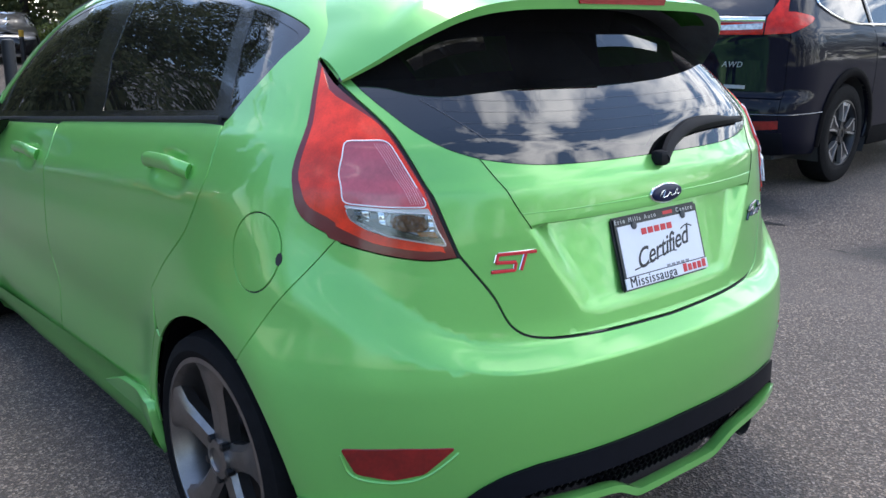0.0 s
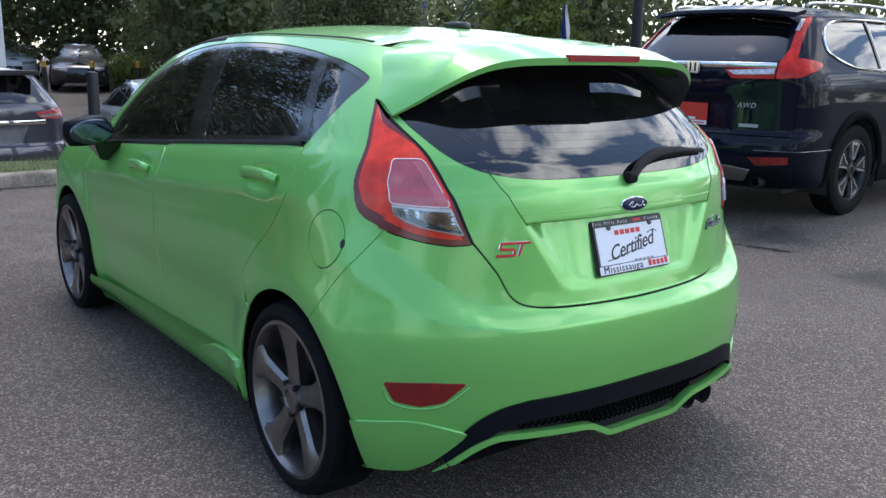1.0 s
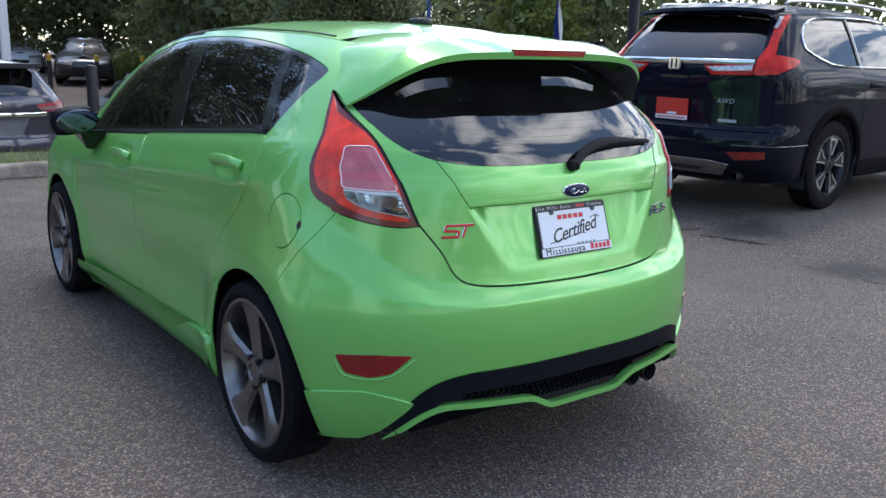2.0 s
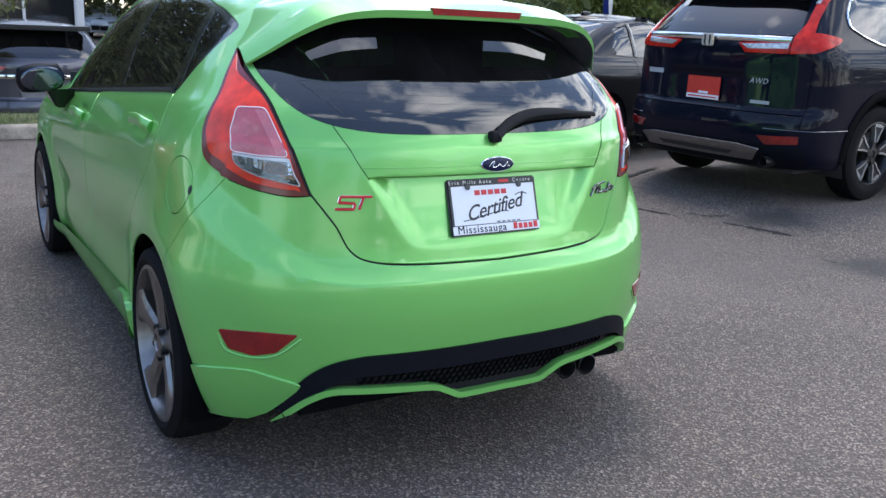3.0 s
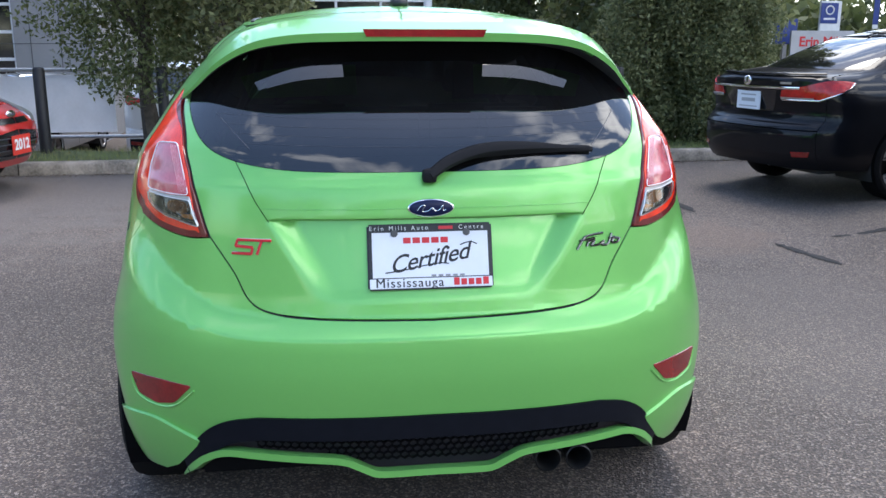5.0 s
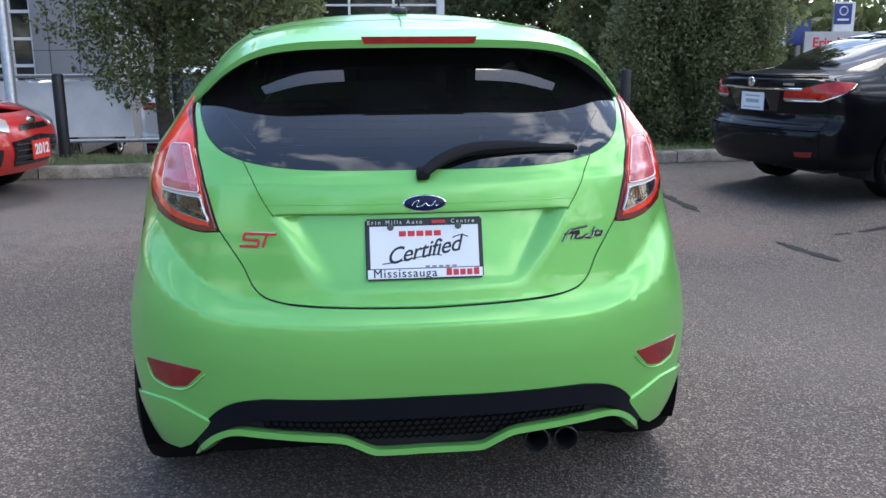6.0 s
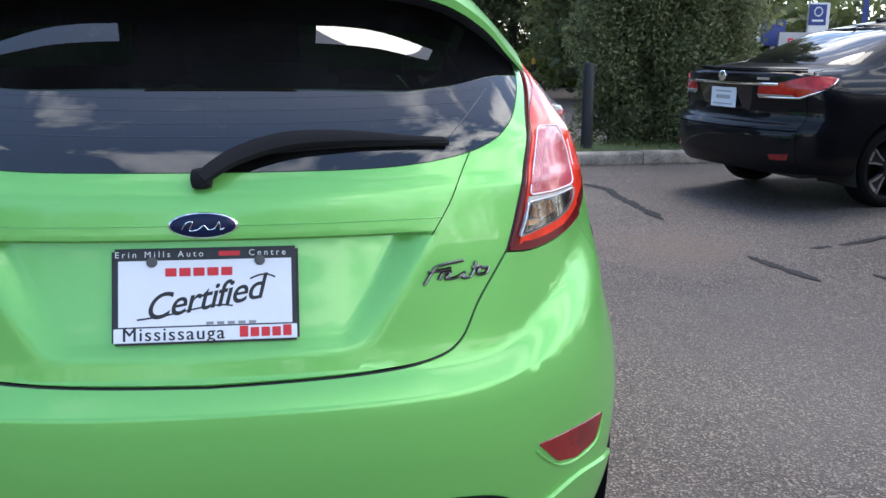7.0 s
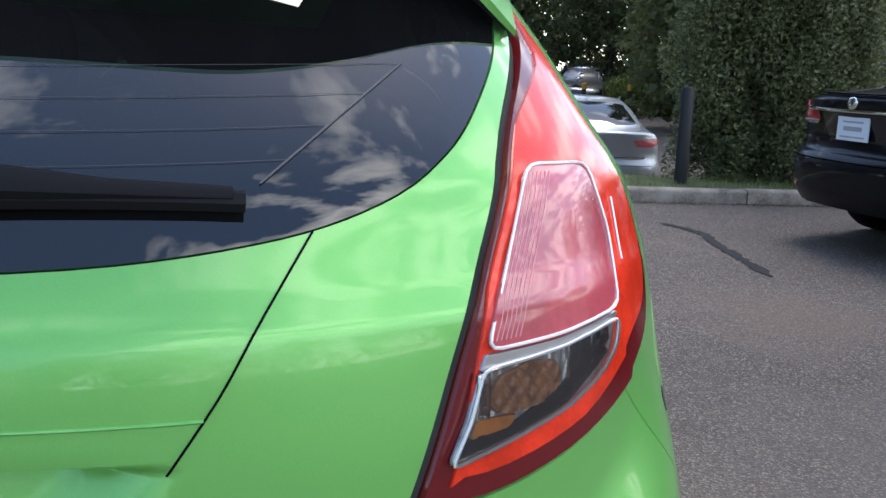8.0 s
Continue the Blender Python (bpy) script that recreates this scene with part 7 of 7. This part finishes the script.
def tar_lines():
    rng = np.random.default_rng(5)
    for pts, w in (([(2.44, 6.70), (2.58, 6.45), (2.66, 6.2), (2.63, 5.85), (2.64, 5.3), (2.65, 4.80)], 0.11), ([(2.74, 3.60), (2.79, 3.35), (2.87, 2.99)], 0.085), ([(3.24, 3.12), (3.30, 2.95), (3.39, 2.67), (3.47, 2.40), (3.56, 2.17), (3.62, 1.82)], 0.055),
                   ([(3.25, 3.79), (3.55, 3.81), (3.95, 3.85), (4.35, 3.93)], 0.07), ([(3.36, 1.40), (3.40, 1.15), (3.38, 0.9), (3.42, 0.6)], 0.05), ([(3.50, 2.75), (3.56, 2.55), (3.66, 2.45)], 0.022)):
        bm = bmesh.new()
        line = spline(pts, 12)
        prev = None
        for i, (x, y) in enumerate(line):
            (x0, y0), (x1, y1) = line[max(i - 1, 0)], line[min(i + 1, len(line) - 1)]
            d = math.hypot(x1 - x0, y1 - y0)
            nx, ny = (y1 - y0) / d, (x0 - x1) / d
            a = 0.5 * w * (0.5 + 0.5 * rng.random()) * min(1, 0.2 + 0.16 * i, 0.2 + 0.16 * (len(line) - 1 - i))
            sides = [(x + nx * k * a + 0.006 * rng.normal(), y + ny * k * a + 0.006 * rng.normal()) for k in (-1, 1)]
            pr = [bm.verts.new((px, py, rise(px, py) + 0.0045)) for px, py in sides]
            if prev:
                bm.faces.new((prev[0], prev[1], pr[1], pr[0]))
            prev = pr
        bmesh.ops.recalc_face_normals(bm, faces=bm.faces)
        ob = part("tar_seam", bm, TAR)
        tagged(ob, "dark tar-sealed crack in the asphalt", "tar seam", group="tar seams", kind="structure")


tar_lines()


def railing():
    r = new("railing")
    r.location = (0, 10.0, 0)
    tagged(r, "galvanised tube railing beyond the verge", "railing")
    z0 = low(-3, 10.0)
    for z in (1.02, 0.16):
        part("rail", sweep([Vector((x, 0.02 * math.sin(x), z)) for x in lin(-9.5, -1.2, 14)], circle(0.024, 8)), STEEL, r)
    for x in (-9.4, -7.9, -6.4, -4.95, -3.98, -3.05, -1.9):
        part("post", sweep([Vector((x, 0, z0)), Vector((x, 0, 1.03))], circle(0.022, 8)), STEEL, r)
    b = new("banner")
    b.location = (0, 9.955, 0)
    tagged(b, "blank white banner tied to the railing", "banner")
    bm = sheet(lambda x, z: Vector((x, 0.012 * math.sin(x * 5 + z * 3) + 0.006 * math.sin(x * 17 - z * 9), z + 0.012 * math.sin((x + 4) * 6) * (z > 0.9))), lin(-6.7, -3.17, 60), lin(0.22, 0.95, 14))
    bmesh.ops.solidify(bm, geom=bm.faces, thickness=0.002)
    part("sheet", bm, BANNER, b)
    for x in lin(-6.65, -3.2, 9):
        part("tie", sweep([Vector((x, -0.01, 0.93)), Vector((x, 0.03, 1.0))], circle(0.004, 5)), STEEL, b)


railing()


def facade(name, label, x0, x1, y, z0, z1, wall, openings, depth=6.0, trims=()):
    """A building front towards -y with real openings, frames, mullions and panes."""
    b = new(name)
    b.location = (0, y, 0)
    tagged(b, label, "building")
    bm = bmesh.new()
    xs = sorted({x0, x1, *[v for o in openings for v in o[:2]]})
    zs = sorted({z0, z1, *[v for o in openings for v in o[2:4]]})
    for a, c in zip(xs, xs[1:]):
        for d, e in zip(zs, zs[1:]):
            if not any(o[0] - 1e-6 <= a and c <= o[1] + 1e-6 and o[2] - 1e-6 <= d and e <= o[3] + 1e-6 for o in openings):
                box(bm, a, c, 0, 0.25, d, e)
    box(bm, x0, x0 + 0.25, 0.25, depth, z0, z1)
    box(bm, x1 - 0.25, x1, 0.25, depth, z0, z1)
    bmesh.ops.remove_doubles(bm, verts=bm.verts, dist=0.001)
    part("wall", bm, wall, b)
    part("roof", boxed(x0 - 0.1, x1 + 0.1, -0.1, depth, z1, z1 + 0.25), wall, b)
    part("core", boxed(x0 + 0.3, x1 - 0.3, 1.2, depth - 0.1, z0, z1 - 0.1), SHADOW, b)
    for o in openings:
        a, c, d, e, nx, nz = o
        win = new("window")
        win.parent = b
        part("pane", boxed(a, c, 0.10, 0.115, d, e), DARKGLASS, win)
        for i in range(nx + 1):
            x = a + (c - a) * i / nx
            part("mullion", boxed(x - 0.035, x + 0.035, 0.03, 0.13, d, e, 0.005), WHITEFRAME, win)
        for i in range(nz + 1):
            z = d + (e - d) * i / nz
            part("transom", boxed(a, c, 0.035, 0.125, z - 0.03, z + 0.03, 0.005), WHITEFRAME, win)
        part("window_sill", boxed(a - 0.06, c + 0.06, -0.06, 0.05, d - 0.07, d - 0.01, 0.008), WHITEFRAME, win)
    for a, c, d, e in trims:
        part("panel_joint", boxed(a, c, -0.006, 0.004, d, e), PANELDARK, b)
    return b


facade("building", "pale grey panelled showroom with a gridded window", -16.0, -4.95, 16.0, -0.6, 6.5, PANEL, [(-7.3, -6.45, 0.55, 2.6, 2, 4), (-10.5, -9.0, 0.55, 2.6, 3, 4)],
       trims=[(x, x + 0.012, -0.5, 6.4) for x in (-8.2, -6.15, -5.6)] + [(-16, -5, z, z + 0.012) for z in (1.35, 3.3)])
facade("building", "glass-fronted building with white mullions across the lane", -4.4, 2.35, 24.0, -0.3, 6.0, WHITEFRAME, [(-4.2, 2.15, 0.55, 4.6, 5, 2)])
facade("building", "distant white-framed building behind the trees", -2.5, 5.6, 46.0, 0.0, 8.5, WHITEFRAME, [(-2.2, 5.2, 3.4, 7.6, 4, 2)])


def planter():
    p = new("planting_bed")
    p.location = (-1.2, 22.6, low(-1, 22.6))
    tagged(p, "low red-brown shrub bed before the glass building", "planting bed")
    rng = np.random.default_rng(4)
    part("shrubs", leaf_cloud(rng, [(x, 0, 0.28) for x in lin(-2.4, 2.4, 9)], [(0.5, 0.4, 0.3)] * 9, 5000, 0.05), LEAF_RUST, p)
    part("kerb_edge", boxed(-3.0, 3.0, -0.6, -0.45, 0, 0.15, 0.01), CONCRETE, p)


LEAF_RUST = foliage("rust_leaves", (0.10, 0.05, 0.02), (0.22, 0.13, 0.05))
planter()


def signs():
    p = new("pylon_sign")
    p.location = (17.78, 30.0, 0)
    tagged(p, "white pylon sign with a blue panel and plain mark", "sign")
    part("mast", boxed(-0.35, 0.47, 0, 0.12, 0, 2.96, 0.02), WHITEFRAME, p)
    pan = part("panel", boxed(-0.34, 0.33, -0.02, 0.0, 2.15, 2.89, 0.005), SIGNBLUE, p)
    part("mark", transformed(torus(0.15, 0.025), Matrix.Translation((0, -0.03, 2.63)) @ pose(0, 0, 0, 90)), WHITEFRAME, pan)
    part("mark", boxed(-0.22, 0.22, -0.03, -0.02, 2.28, 2.35), WHITEFRAME, pan)
    b = new("box_sign")
    b.location = (16.3, 30.2, 0)
    tagged(b, "plain blue box sign on a post", "sign")
    part("box", boxed(-0.52, 0.40, 0, 0.4, 1.40, 2.33, 0.03), SIGNBLUE, b)
    part("side_face", boxed(-0.76, -0.523, 0.02, 0.38, 1.36, 2.28, 0.03), WHITEFRAME, b, "white end face")
    part("post", boxed(-0.08, 0.08, 0.1, 0.26, 0, 1.45), STEEL, b)
    w = new("board_sign")
    w.location = (17.05, 29.0, 0)
    tagged(w, "white board sign with red lettering", "sign")
    part("board", boxed(-1.2, 1.2, 0, 0.1, 0.97, 1.87, 0.01), SHADEDBOARD, w)
    for x in (-1.0, 1.0):
        part("leg", boxed(x - 0.06, x + 0.06, 0.02, 0.08, 0, 0.97), STEEL, w)
    letters("Erin Mills", 0.48, REDINK, w, Matrix.Translation((0, -0.006, 1.47)), depth=0.004, bold=0.012)
    f = new("banner_flag")
    f.location = (19.5, 30.0, 0)
    tagged(f, "narrow blue banner with a white foot on a pole", "flag")
    part("pole", sweep([Vector((0, 0, 0)), Vector((0, 0, 3.6))], circle(0.02, 6)), STEEL, f)
    part("cloth", boxed(0.02, 0.24, -0.006, 0.006, 2.12, 3.55, 0.003), SIGNBLUE, f)
    part("cloth_foot", boxed(0.02, 0.24, -0.006, 0.006, 1.96, 2.115, 0.003), WHITEFRAME, f)
    # window flag on the black saloon, furled
    f = new("car_flag")
    f.location = (5.90, 6.78, 1.31)
    tagged(f, "small furled blue and white flag clipped to the black saloon's window", "flag")
    part("pole", sweep([Vector((0, 0, 0)), Vector((0, 0, 0.72))], circle(0.006, 6)), WHITEFRAME, f)
    fold = lambda u, v: Vector((0.008 + u * (0.13 - 0.08 * v ** 1.5), 0.022 * math.sin(u * 9 + v * 4), 0.17 + 0.52 * v))
    for u0, u1, m in ((0.0, 0.62, SIGNBLUE), (0.62, 1.0, WHITEFRAME)):
        bm = sheet(fold, lin(u0, u1, 7), lin(0, 1, 9))
        bmesh.ops.solidify(bm, geom=bm.faces, thickness=0.003)
        part("cloth", bm, m, f)
    for x, y, h, r, m, label in ((-4.19, 8.6, 6.5, 0.065, STEEL, "pale galvanised lamp post on the verge"), (9.7, 9.0, 6.0, 0.10, POST, "dark lamp post at the far side of the lot")):
        l = new("lamp_post")
        l.location = (x, y, 0)
        tagged(l, label, "lamp post")
        part("pole", lathe([(0, r * 1.25), (0.3, r * 1.2), (0.32, r), (h, r * 0.8), (h, 0)], 20, "z"), m, l)
        part("base_plate", boxed(-r * 2, r * 2, -r * 2, r * 2, 0, 0.14, 0.01), m, l)
        part("lamp_head", transformed(rounded(0.30, 0.16, 0.06), Matrix.Translation((0.25, 0, h + 0.02))), m, l)


signs()
